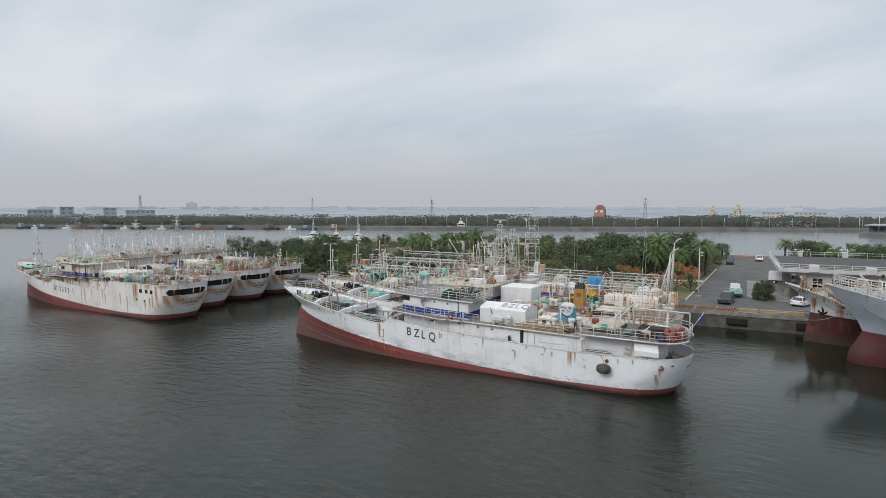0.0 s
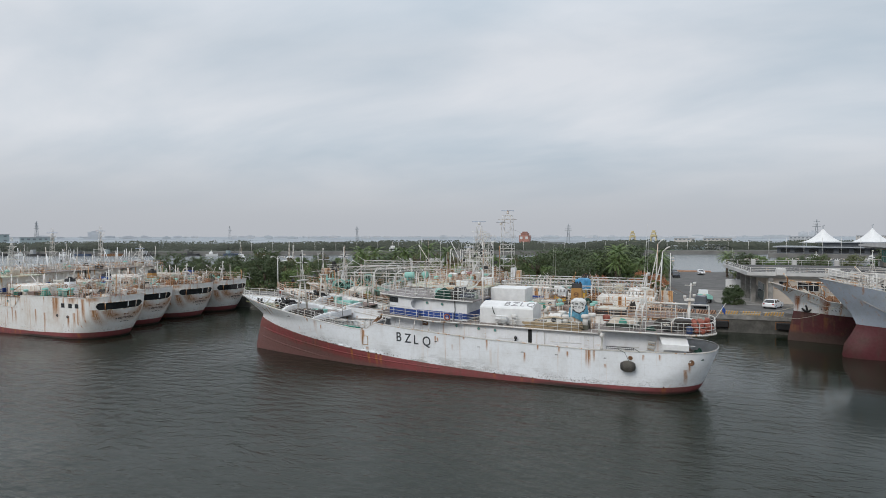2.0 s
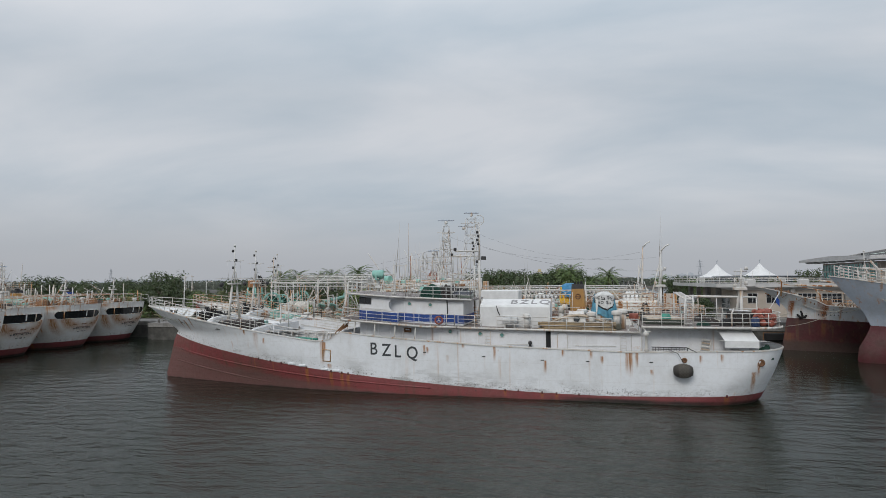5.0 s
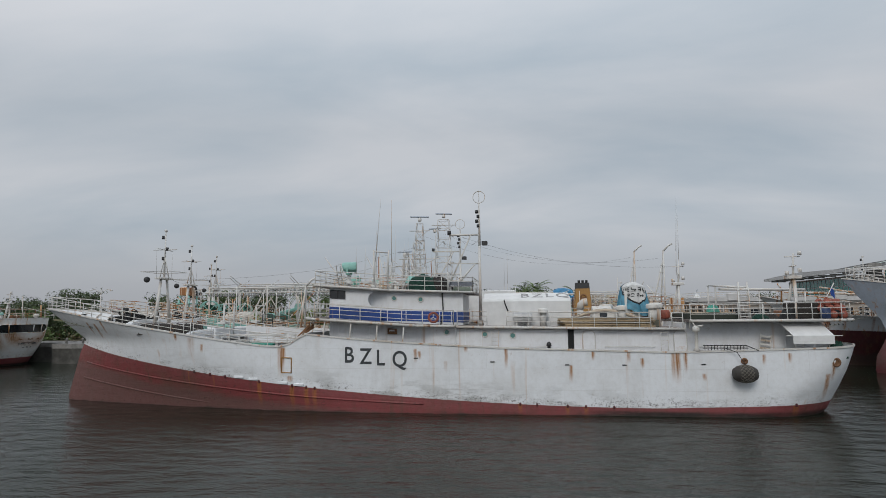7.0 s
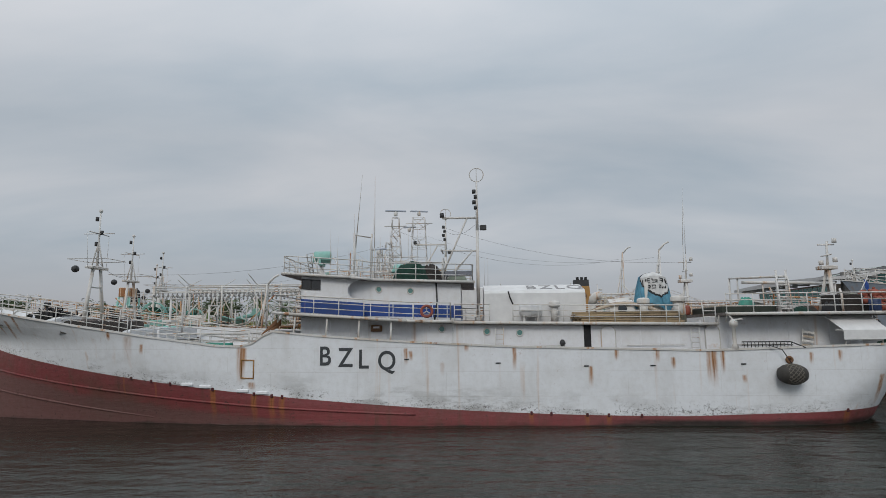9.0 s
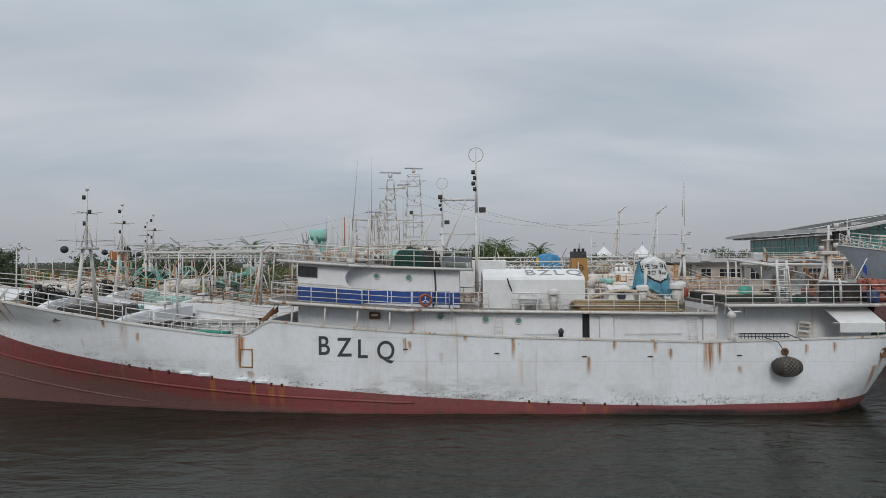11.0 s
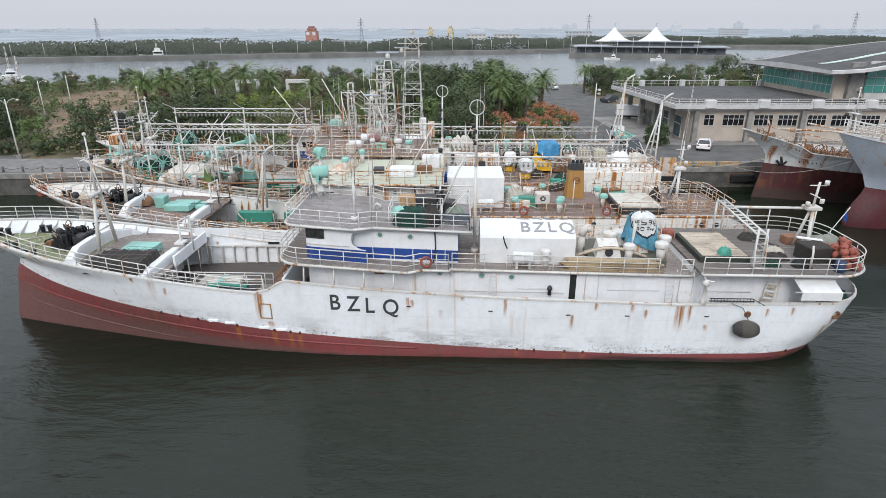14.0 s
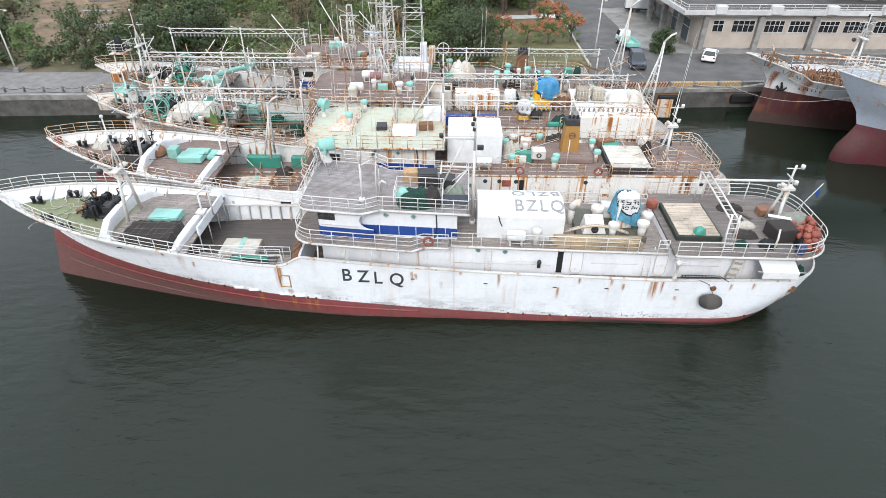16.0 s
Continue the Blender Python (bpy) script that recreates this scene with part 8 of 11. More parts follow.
tangle(S3, 43, 36, -22.5, -5.5, -3.4, 3.4, 4.6, 9.6, [RAIL, RAIL_OLD, RAIL_OLD, RAIL])
tangle(S3, 44, 26, 2.5, 26, -3.6, 3.4, 5.4, 8.8, [RAIL, RAIL_OLD, RAIL])
tangle(S3, 45, 16, -3.0, 5.5, -3.2, 3.2, zr3, 12.5, [RAIL, RAIL, RAIL_OLD], 0.03, 0.06)
hose_coil(M3 @ pose(-8.3, -0.6, 2.6), 3, 1.0)
heap("fishing_net", "dark green net heap in the waist of the squid boat", "net", M3 @ pose(-7.0, 0.4, 2.55), 1.5, 1.2, 1.0, NET_GREEN, 64, 0.5)
heap("shrub", "small green plant growing on the deck", "plant", M3 @ pose(-13.6, -2.6, zf3(-13.6)), 0.5, 0.4, 1.1, LEAF_MID, 65, 0.9)

# innermost, against the quay
F4 = Form(SHEER)
ST4 = dict(ST3, mast_x=-21.0)
S4, zf4, zr4 = sister("rusty white squid boat with tall mast tower, moored against the quay", -7.8, 90.2, F4, HULL_RUSTY, ST4, 4)
M4 = pose(-43.8, 90.2, 0)
lamp_rack(S4, -19.0, -3.5, -3.4, 8.9, (-18.8, -11.0, -4.0))
lamp_rack(S4, -19.0, -3.5, 3.2, 9.6, (-18.8, -11.0, -4.0))
lamp_rack(S4, 6.5, 29.0, -3.9, 7.2, (6.6, 14.0, 21.0, 28.8))
lamp_rack(S4, 6.5, 29.0, 3.7, 7.6, (6.6, 14.0, 21.0, 28.8))
reel(S4, -17.2, 1.5, zf4(-17) + 0.5, 1.0, 0.6, MINT, 10)
reel(S4, -16.6, -1.6, zf4(-17) + 0.4, 0.85, 0.7, TEAL, 20)
part("net_chute", MB().box(-2.0, 2.0, -0.4, 0.4, -0.2, 0.2, 0.1, pose(-11.2, -0.2, 6.2, 0, -14, 6)), MINT, S4, "mint-green net chute")
part("net_chute_end", MB().lathe([(0.45, -0.6), (0.45, 0.6)], 14, m=pose(-9.4, -0.1, 6.8, 90, 0, 0)), MINT, S4)
part("jig_table", MB().box(-15.0, -12.6, -1.0, 0.6, zf4(-14), zf4(-14) + 0.8, 0.05), MINT, S4)
for x, y, sd in ((-6.2, 0.0, 4), (-4.6, 1.2, 5), (-7.8, 1.6, 6)):
    hose_coil(M4 @ pose(x, y, 2.62 if x < -4.7 else 5.45), sd, 1.1, 5, 0.12)
t4 = tower(S4, 8.3, 0.9, 7.0, 17.2, 2.2, 1.3, 9, ((12.0, 1.2, "x"), (16.6, 1.5, "x"), (14.5, 1.2, "y")))
tower(S4, 5.0, 0.4, zr4, 14.4, 1.2, 0.7, 8, ((13.0, 1.2, "x"), (14.2, 1.0, "y")))
tower(S4, 1.6, 1.2, zr4, 12.6, 0.8, 0.5, 6, ((11.6, 1.0, "x"),))
scanner(t4, 8.3, 0.9, 17.5, 2.0, 14)
scanner(t4, 7.2, 0.9, 15.7, 1.5, -8)
part("radar_room", MB().box(6.2, 10.0, -1.6, 2.6, 5.3, 7.0, 0.06), WHITE_CLEAN, S4)
part("mast_locker", MB().box(9.0, 9.7, 0.2, 1.2, 7.0, 9.0, 0.05), WHITE_CLEAN, S4)
part("mast_locker", MB().box(9.9, 10.6, 0.2, 1.2, 7.0, 8.6, 0.05), RAIL_OLD, S4)
for x, y, h in ((-2.2, -1.5, 4.5), (-0.4, 2.0, 5.2), (1.8, -1.8, 5.0), (3.4, 1.0, 4.0), (5.3, 2.4, 4.8), (15.5, 1.0, 4.6), (15.9, 1.0, 4.9), (2.8, 2.6, 6.2), (4.2, -1.0, 7.0), (0.6, -0.4, 5.8)):
    whip(S4, x, y, zr4, h, 0.04)
squat_funnel(S4, 20.2, 2.4, 5.4, 2.4, RUST, 0.9)
for x, y in ((17.2, -1.0), (18.3, -1.0), (20.6, 0.6), (21.5, -0.8), (18.6, 1.6), (22.6, -0.8)):
    cowl(S4, x, y, 5.4, 1.0, 0.24, MINT, MINT)
a_mast(S4, 30.3, 0.4, 4.6, 8.2, 2.0)
clutter(S4, F4, 9, [(12, 26, -3.6, 3.4, 5.4), (-3, 5, -3.0, 3.2, zr4), (-19, -12.5, -3, 3, 4.6)], 44)
tangle(S4, 46, 34, -22.5, -5.5, -3.4, 3.4, 4.6, 9.8, [RAIL, RAIL_OLD, RAIL_OLD])
tangle(S4, 47, 30, 3, 30, -3.6, 3.4, 5.4, 8.6, [RAIL, RAIL_OLD, RAIL_OLD, RUST])
tangle(S4, 48, 22, -3.0, 7.0, -3.2, 3.2, zr4, 13.0, [RAIL, RAIL, RAIL_OLD], 0.03, 0.06)
heap("scrap_mound", "pale timber and pipe scrap piled on deck", "scrap", M4 @ pose(13.6, 0.6, 5.42), 1.6, 1.6, 1.2, CREAM, 66, 0.7)
bc = part("crow_platform", MB().box(-24.0, -22.4, -1.0, 1.0, 7.9, 8.0).tube((-23.8, -0.7, zf4(-23)), (-23.6, -0.8, 7.9), 0.07, 6).tube((-22.6, 0.7, zf4(-22.6)), (-22.7, 0.8, 7.9), 0.07, 6).tube((-22.6, -0.8, zf4(-22.6)), (-22.6, -0.8, 7.9), 0.06, 6), RAIL_OLD, S4)
railing(S4, [(-24, -1, 8.0), (-22.4, -1, 8.0), (-22.4, 1, 8.0), (-24, 1, 8.0), (-24, -1, 8.0)], 0.95, 0.8, split=False)
heap("canvas_cover", "black plastic cover over a lamp on the bow platform", "tarp", pose(-43.8 - 23.2, 90.2, 8.0), 0.45, 0.45, 1.5, BLACK, 71, 0.2)

def deck_heaps(M, z_of, seed, n, x0, x1, y0, y1):
    """Dark nets, lines and rusty gear left lying on a working deck."""
    rnd = random.Random(seed)
    kinds = [("fishing_net", "dark net heap on a brown working deck", "net", NET_DARK), ("fishing_net", "dark green net heap on a brown working deck", "net", NET_GREEN),
             ("fishing_gear", "rust-brown fishing gear lying on deck", "gear", RUST), ("tarpaulin", "dark teal tarpaulin over deck gear", "tarp", TEAL), ("rope", "pale rope heap on deck", "rope", ROPE)]
    for i in range(n):
        x, y = rnd.uniform(x0, x1), rnd.uniform(y0, y1)
        nm, lab, cat, mat = kinds[rnd.choice((0, 0, 1, 1, 2, 2, 3, 4))]
        heap(nm, lab, cat, M @ pose(x, y, z_of(x), 0, 0, rnd.uniform(0, 180)), rnd.uniform(0.5, 1.3), rnd.uniform(0.4, 0.8), rnd.uniform(0.3, 0.9), mat, seed * 10 + i, 0.55, 9)


deck_heaps(M3, zf3, 3, 7, -22, -13.2, -2.4, 2.4)
deck_heaps(M4, zf4, 4, 8, -22, -13.2, -2.4, 2.4)
deck_heaps(M3, lambda x: 2.5, 5, 5, -11.5, -5.5, -2.4, 3.0)
deck_heaps(M4, lambda x: 2.5, 6, 5, -11.5, -5.5, -2.4, 3.0)
deck_heaps(M2, lambda x: 2.5, 7, 3, -11.5, -5.5, -2.4, 2.4)
deck_heaps(M3, lambda x: 5.42, 8, 4, 13.0, 19.5, -3.4, 3.2)
deck_heaps(M4, lambda x: 5.42, 9, 6, 12.0, 28.0, -3.4, 3.2)
deck_heaps(M2, lambda x: 5.29, 10, 3, 11.0, 18.5, 2.4, 3.6)

# ---- the raft of vessels further along the quay ----
def stern_window(ship, form, z0, z1, a0=0.974, a1=1.0):
    """A long dark opening round the stern with a rim."""
    us = [lerp(a0, a1, i / 10) for i in range(11)]
    top = [form.point(u, z1, -1, -0.07) for u in us] + [form.point(u, z1, 1, -0.07) for u in reversed(us[-5:-1])]
    low = [form.point(u, z0, -1, -0.07) for u in us] + [form.point(u, z0, 1, -0.07) for u in reversed(us[-5:-1])]
    for k, d in ((0, 0.4), (1, 0.12), (len(top) - 2, 0.12), (len(top) - 1, 0.4)):
        top[k].z -= d
        low[k].z += d
    w = part("stern_opening", MB().grid([low, top], True), GLASS, ship, "long dark stern opening")
    part("opening_rim", MB().line(top + low[::-1], 0.05, 5, True), WHITE_RUSTY, w)
    for k in (5, 11):
        part("opening_post", MB().tube(low[k], top[k], 0.07, 5), RAIL_OLD, w)


def name_bars(ship, form, rows):
    """Unreadable lettering round the stern, as bars."""
    for z, n, s, hgt in rows:
        for i in range(n):
            y = (i - (n - 1) / 2) * s
            x = pick(STERN, z)
            for _ in range(30):
                if form.breadth(x, z) >= abs(y):
                    break
                x -= 0.08
            part("name_bar", MB().box(x - 0.05, x + 0.03, y - s * 0.3, y + s * 0.3, z, z + hgt), RUST if hgt > 0.3 else LETTER, ship)


FH = Form(SHEER_HIGH, red=lambda x: red_z(x) + 0.2)
LST = dict(ST3, bow=GREEN_DECK, aft=29.0, aft_r=2.6, well=BROWN_WOOD)
HULL_LEFT = steel("rust_scarred_hull_paint", (0.75, 0.745, 0.73), 1.0, 0.8, (0.56, 0.47, 0.38), 0.45, heavy=0.2, runcol=(0.45, 0.21, 0.07), rustcol=(0.20, 0.07, 0.022))
add_stains(HULL_LEFT, [(27.6, 3.9, 1.2, 0.7, 1.0), (28.6, 4.0, 1.6, 0.6, 1.0), (26.2, 5.4, 1.4, 0.5, 0.9), (24.4, 3.4, 1.0, 0.45, 1.0), (23.2, 3.0, 1.0, 0.4, 0.9), (20.9, 5.5, 1.0, 0.8, 0.9), (20.3, 5.4, 1.6, 0.4, 1.0), (18.3, 3.2, 0.3, 0.3, 1.0), (24.0, 5.5, 4.4, 1.4, 0.6), (27.5, 5.6, 4.9, 1.2, 0.7), (16.4, 3.6, 1.0, 0.25, 0.8),
                       (12.0, 3.2, 0.9, 0.3, 0.7), (8.0, 3.4, 1.4, 0.2, 0.7), (2.0, 3.4, 1.6, 0.25, 0.8), (-8.0, 4.6, 2.6, 0.3, 0.8), (-14.0, 5.2, 3.0, 0.3, 0.8), (-19.0, 5.8, 4.0, 0.3, 0.8)], (0.6, 1.8), None)


def left_vessel(label, xs, y, seed, tallmast, green=False, funnel=None, clean=False):
    st = dict(LST, roof=PALE_GREEN if green else DECK_WOOD, mast_x=-18.5)
    ship = vessel(label, pose(xs - 29.3, y, 0), FH, HULL_LEFT, RED)
    fore_part(ship, FH, st)
    well_part(ship, FH, st)
    mid_part(ship, FH, st)
    wh, zr = wheelhouse(ship, st)
    stern_window(ship, FH, 3.9, 4.95)
    name_bars(ship, FH, [(3.0, 3, 1.2, 0.5), (2.45, 9, 0.32, 0.18), (2.0, 3, 0.5, 0.22)])
    for x in (22.2, 23.7, 25.0):
        yb = FH.breadth(x, 4.4)
        part("side_window", MB().box(x - 0.35, x + 0.35, -yb - 0.03, -yb + 0.03, 4.15, 4.75, 0.015), GLASS, ship)
    for x, z in ((21.0, 3.0), (23.1, 2.9)):
        part("outlet", MB().ring((x, -FH.breadth(x, z) - 0.02, z), 0.14, 0.06, "y", 12), DARK, ship)
    tw = tower(ship, 3.4, 0.4, zr, zr + tallmast, 0.75, 0.35, 7, ((zr + tallmast * 0.55, 1.6, "x"), (zr + tallmast * 0.8, 1.2, "y"), (zr + tallmast, 1.2, "x")))
    scanner(tw, 3.4, 0.4, zr + tallmast + 0.1, 1.7, seed * 17)
    whip(tw, 3.6, 0.5, zr + tallmast, 1.8)
    loop_aerial(tw, 3.4, 0.4, zr + tallmast + 0.8, 0.3)
    for k in range(5):
        whip(ship, -2 + 1.6 * k, (-1) ** k * 1.5, zr, 2.4 + (k * seed) % 3)
    part("casing", MB().box(6.5, 15.0, -2.2, 2.2, 5.28, 6.5 + 0.2 * (seed % 2), 0.1), WHITE_RUSTY if seed % 2 else CREAM, ship)
    if funnel is not None:
        squat_funnel(ship, 17.0, 0.3, 5.4, 2.2, funnel, 0.95)
    aft_mast(ship, 25.5, 0.0, 5.4, 3.6)
    for x, y2 in ((15.8, -2.6), (18.4, -2.2), (19.3, -1.2), (20.2, -2.8)):
        cowl(ship, x, y2, 5.4, 0.9, 0.28, MINT, MINT)
    clutter(ship, FH, seed + 20, [(15, 28, -3.5, 3.5, 5.4), (-3, 5, -3, 3, zr), (6.5, 15, -3.8, -2.4, 5.3), (-16, -12.6, -3, 3, 4.7)], 40)
    rack = MB()
    for i in range(9):
        x = 15.5 + i * 1.5
        rack.line([(x, -3.9, 5.4), (x, -3.9, 6.9), (x, 3.9, 6.9), (x, 3.9, 5.4)], 0.035, 5)
    tagged(part("awning_frame", rack, RAIL_OLD, ship), kind="stuff")
    deck_heaps(pose(xs - 29.3, y, 0), lambda x: 5.41, seed + 30, 6, 15.5, 28.0, -3.2, 3.2)
    tangle(ship, seed + 60, 40, 6, 28, -3.6, 3.4, 5.4, 8.6, [RAIL, RAIL, RAIL_OLD], 0.04, 0.09)
    tangle(ship, seed + 70, 24, -3, 5.5, -3, 3, zr, zr + 4.2, [RAIL, WHITE_CLEAN], 0.04, 0.08)
    tangle(ship, seed + 80, 12, -22, -6, -3, 3, 5.0, 8.6, [RAIL, RAIL_OLD], 0.03, 0.06)
    return ship


L1 = left_vessel("rust-streaked white fishing vessel with blue band, outermost of its raft", -82.4, 61.2, 1, 4.6, True, WHITE_CLEAN)
hl1 = [o for o in L1.children if o.name.startswith("hull")][0]
hull_text(hl1, FH, "BI2393", -4.4, 2.75, 1.35, 0.92, 0.06, LETTER)
part("mint_cover", MB().box(-22.5, -18.6, -1.5, 2.5, 5.6, 6.0, 0.15), MINT, L1, "mint-green tarpaulin on the bow deck")
left_vessel("rust-stained white fishing vessel with long stern opening, second in its raft", -87.4, 71.0, 2, 6.2, False, BLUE)
left_vessel("rust-stained white fishing vessel with mint vents, third in its raft", -88.0, 80.7, 3, 6.6, False, OCHRE)
left_vessel("white fishing vessel with dark stern opening, moored against the quay", -88.4, 89.9, 4, 3.0, False, BLUE)

# ---- bows at the other berth ----
FR1 = Form([(-28, 7.85), (-26, 7.55), (-24, 7.0), (-21.5, 6.25), (-20.6, 6.0), (-20.3, 5.5), (-18, 5.3), (-14, 4.95), (-8, 4.6), (30, 4.5)], 9.4, red=lambda x: 3.35 + 0.5 * max(0, (-x - 10) / 14),
           stem=[(-1.5, -24.0), (0, -24.1), (3.3, -23.5), (4.6, -23.3), (5.6, -24.0), (6.6, -25.2), (7.4, -26.3), (8.2, -27.2)])
HULL_R1 = steel("rust_marked_bow_paint", (0.60, 0.63, 0.66), 0.9, 0.6, (0.46, 0.40, 0.33), 0.5, heavy=0.25)
add_stains(HULL_R1, [(-23.1, 5.9, 3.4, 0.5, 0.75), (-23.0, 5.6, 3.2, 0.2, 1.0), (-20.2, 6.1, 2.6, 0.75, 0.6), (-20.0, 5.9, 2.2, 0.35, 1.0), (-20.7, 6.3, 4.9, 0.3, 0.7), (-22.0, 6.4, 5.2, 0.35, 0.5), (-18.6, 5.3, 3.6, 0.25, 0.5), (-16.2, 5.0, 3.0, 0.2, 0.5)], tint=(0.27, 0.09, 0.022))
RED_R1 = steel("grimy_red_bottom_paint", (0.085, 0.015, 0.019), 0.8, 0.7, (0.055, 0.032, 0.026), 0.95, 0.6, (0.05, 0.03, 0.022), heavy=0.6, runcol=(0.12, 0.055, 0.03))
add_stains(RED_R1, [(-23.3, 1.9, -0.2, 0.8, 0.6), (-20.0, 3.2, 1.2, 0.4, 0.7), (-21.8, 1.0, -0.3, 0.9, 0.4)], None, (0.75, 1.3), (0.15, 0.06, 0.022))
R1 = vessel("rust-streaked white vessel with dark red bottom and rusty bow gear", pose(27.5, 93.2, 0), FR1, HULL_R1, RED_R1)
zr1 = lambda x: FR1.sheer(x) - 0.6
deck_plate("bow_deck", FR1, -25.8, -4, zr1, RUST, R1)
for s in (-1, 1):
    railing(R1, [(x, s * max(0.06, FR1.breadth(x, FR1.sheer(x)) - 0.06), FR1.sheer(x)) for x in (-19.5, -17, -14, -10, -6)], 0.8, 1.6, (1.0, 0.5), split=False, mat=RAIL_OLD)
rnd = random.Random(5)
rb = MB()
for i in range(90):
    x, y = rnd.uniform(-24.5, -12), rnd.uniform(-2.7, 2.7)
    y *= min(1.0, (x + 26.5) / 5)
    a, h, k = rnd.uniform(0, 3.14), rnd.uniform(0.2, 1.1), rnd.uniform(0.4, 1.0)
    c_, d_ = math.cos(a) * k, math.sin(a) * k * 0.7
    rb.line([(x - c_, y - d_, zr1(x) + 0.1), (x - c_ * 0.4, y - d_ * 0.2 + 0.2, zr1(x) + h), (x + c_ * 0.5, y + d_ * 0.3, zr1(x) + h * 0.8), (x + c_, y + d_, zr1(x) + 0.15)], rnd.uniform(0.03, 0.075), 5)
tagged(part("scrap_pipe", rb, RUST, R1, "tangle of rusty pipes"), kind="stuff")
heap("fishing_net", "rust-brown net and chain heap on the bow deck", "net", pose(27.5 - 19.2, 92.6, zr1(-19.2)), 1.1, 0.9, 0.9, RUST, 81, 0.6)
heap("fishing_net", "pale rope and net heap on the bow deck", "net", pose(27.5 - 22.3, 93.4, zr1(-22.3)), 1.0, 0.8, 0.6, ROPE, 82, 0.6)
foremast(R1, -14.6, zr1(-14.6), 9.3, tall=2.6)
a_mast(R1, -8.0, -2.4, zr1(-8), 4.6, 1.0, RAIL_OLD)
for x in (-24.5, -20.3, -14.8):
    part("davit", MB().line([(x, -1.6, zr1(x)), (x + 0.1, -1.7, zr1(x) + 1.7), (x - 0.4, -1.9, zr1(x) + 2.4)], 0.09, 6), RAIL_OLD, R1)
part("long_boom", MB().tube((-23.0, -1.8, zr1(-22) + 2.1), (-6.0, -2.4, zr1(-6) + 3.2), 0.1, 7), RAIL_OLD, R1)
part("cross_boom", MB().tube((-24.6, -1.2, zr1(-24) + 1.7), (-15.0, -2.6, zr1(-15) + 1.9), 0.06, 6).tube((-20.3, -1.6, zr1(-20) + 3.6), (-14.8, -2.0, zr1(-15) + 3.0), 0.1, 6), RAIL_OLD, R1)
part("boom_prop", MB().tube((-15.6, -3.2, zr1(-15)), (-14.6, -2.0, zr1(-15) + 3.6), 0.12, 6), RAIL_OLD, R1)
for row, (z, x0, n) in enumerate(((4.62, -21.0, 9), (4.22, -20.6, 6))):
    for i in range(n):
        x = x0 + i * 0.36
        part("name_bar", MB().box(x, x + 0.2, -FR1.breadth(x + 0.1, z) - 0.03, -FR1.breadth(x + 0.1, z) + 0.06, z, z + 0.2), LETTER, R1)
ya = -FR1.breadth(-22.0, 4.3)
part("anchor", MB().tube((-22.1, ya + 0.1, 4.75), (-22.0, ya - 0.12, 4.0), 0.13, 7).line([(-22.6, ya - 0.05, 4.3), (-22.3, ya - 0.15, 3.95), (-21.8, ya - 0.2, 3.95), (-21.4, ya - 0.15, 4.3)], 0.14, 6), BLACK, R1)

FR2 = Form([(-31, 9.1), (-29, 8.7), (-26, 8.1), (-22, 7.4), (-16, 6.6), (-8, 5.6), (30, 5.4)], 10.4, True, red=lambda x: 3.3 + 0.3 * max(0, (-x - 14) / 10),
           stem=[(-1.5, -27.5), (0, -28.0), (1.2, -27.9), (2.4, -27.2), (3.6, -26.6), (5.0, -27.2), (7.5, -29.3), (9.4, -30.8)])
R2 = vessel("pale grey vessel with bulbous red bow and white bow railing", pose(35.5, 83.0, 0), FR2, GREY_HULL, RED_DARK)
zr2b = lambda x: FR2.sheer(x) - 0.7
deck_plate("bow_deck", FR2, -27.5, -2, zr2b, CREAM, R2)
for s in (-1, 1):
    railing(R2, [(x, s * max(0.06, FR2.breadth(x, FR2.sheer(x)) - 0.06), FR2.sheer(x)) for x in (-29.6, -28.5, -27, -25, -22, -19, -15, -10, -4)], 1.25, 0.8, (1.0, 0.75, 0.5, 0.25), 0.04, split=False, mat=RAIL)
foremast(R2, -16.5, zr2b(-16.5), 11.0, tall=3.0)
for x in (-26.5, -22.6, -18.8):
    part("davit", MB().line([(x, -2.0, zr2b(x)), (x, -2.0, zr2b(x) + 2.0), (x - 0.9, -2.3, zr2b(x) + 3.0)], 0.1, 6), RAIL, R2)
heap("canvas_cover", "black plastic cover over a winch on the grey bow", "tarp", pose(35.5 - 21.0, 83.0, zr2b(-21) + 0.6), 0.9, 0.9, 1.9, BLACK, 91, 0.15)
windlass(R2, -23.0, 0.3, zr2b(-23))
part("winch_frame", MB().box(-22.4, -19.6, -1.4, 1.4, zr2b(-21), zr2b(-21) + 0.6, 0.05), RAIL, R2)
part("anchor", MB().tube((-22.0, -2.6, 4.9), (-21.9, -3.0, 4.2), 0.13, 7).box(-22.4, -21.4, -3.2, -2.7, 3.9, 4.3, 0.06), BLACK, R2)
for x, w, h in ((-25.2, 1.8, 2.3), (-20.0, 2.2, 2.8), (-13.0, 2.0, 2.2)):
    z = zr2b(x)
    part("pipe_frame", MB().line([(x, -w, z), (x, -w, z + h), (x + 0.2, w, z + h), (x + 0.2, w, z)], 0.08, 6).line([(x, -w, z + h * 0.6), (x + 0.2, w, z + h * 0.6)], 0.06, 6), RAIL, R2)
part("long_boom", MB().tube((-27.5, -1.0, zr2b(-27) + 2.2), (-12.0, -2.0, zr2b(-12) + 3.4), 0.09, 6), RAIL, R2)
clutter(R2, FR2, 35, [(-27, -18, -1.6, 1.6, zr2b(-22))], 12)
clutter(R2, FR2, 33, [(-20, -8, -3, 3, zr2b(-12))], 10)
clutter(R1, FR1, 34, [(-14, -4, -3, 3, zr1(-10))], 10)
ml = MB()
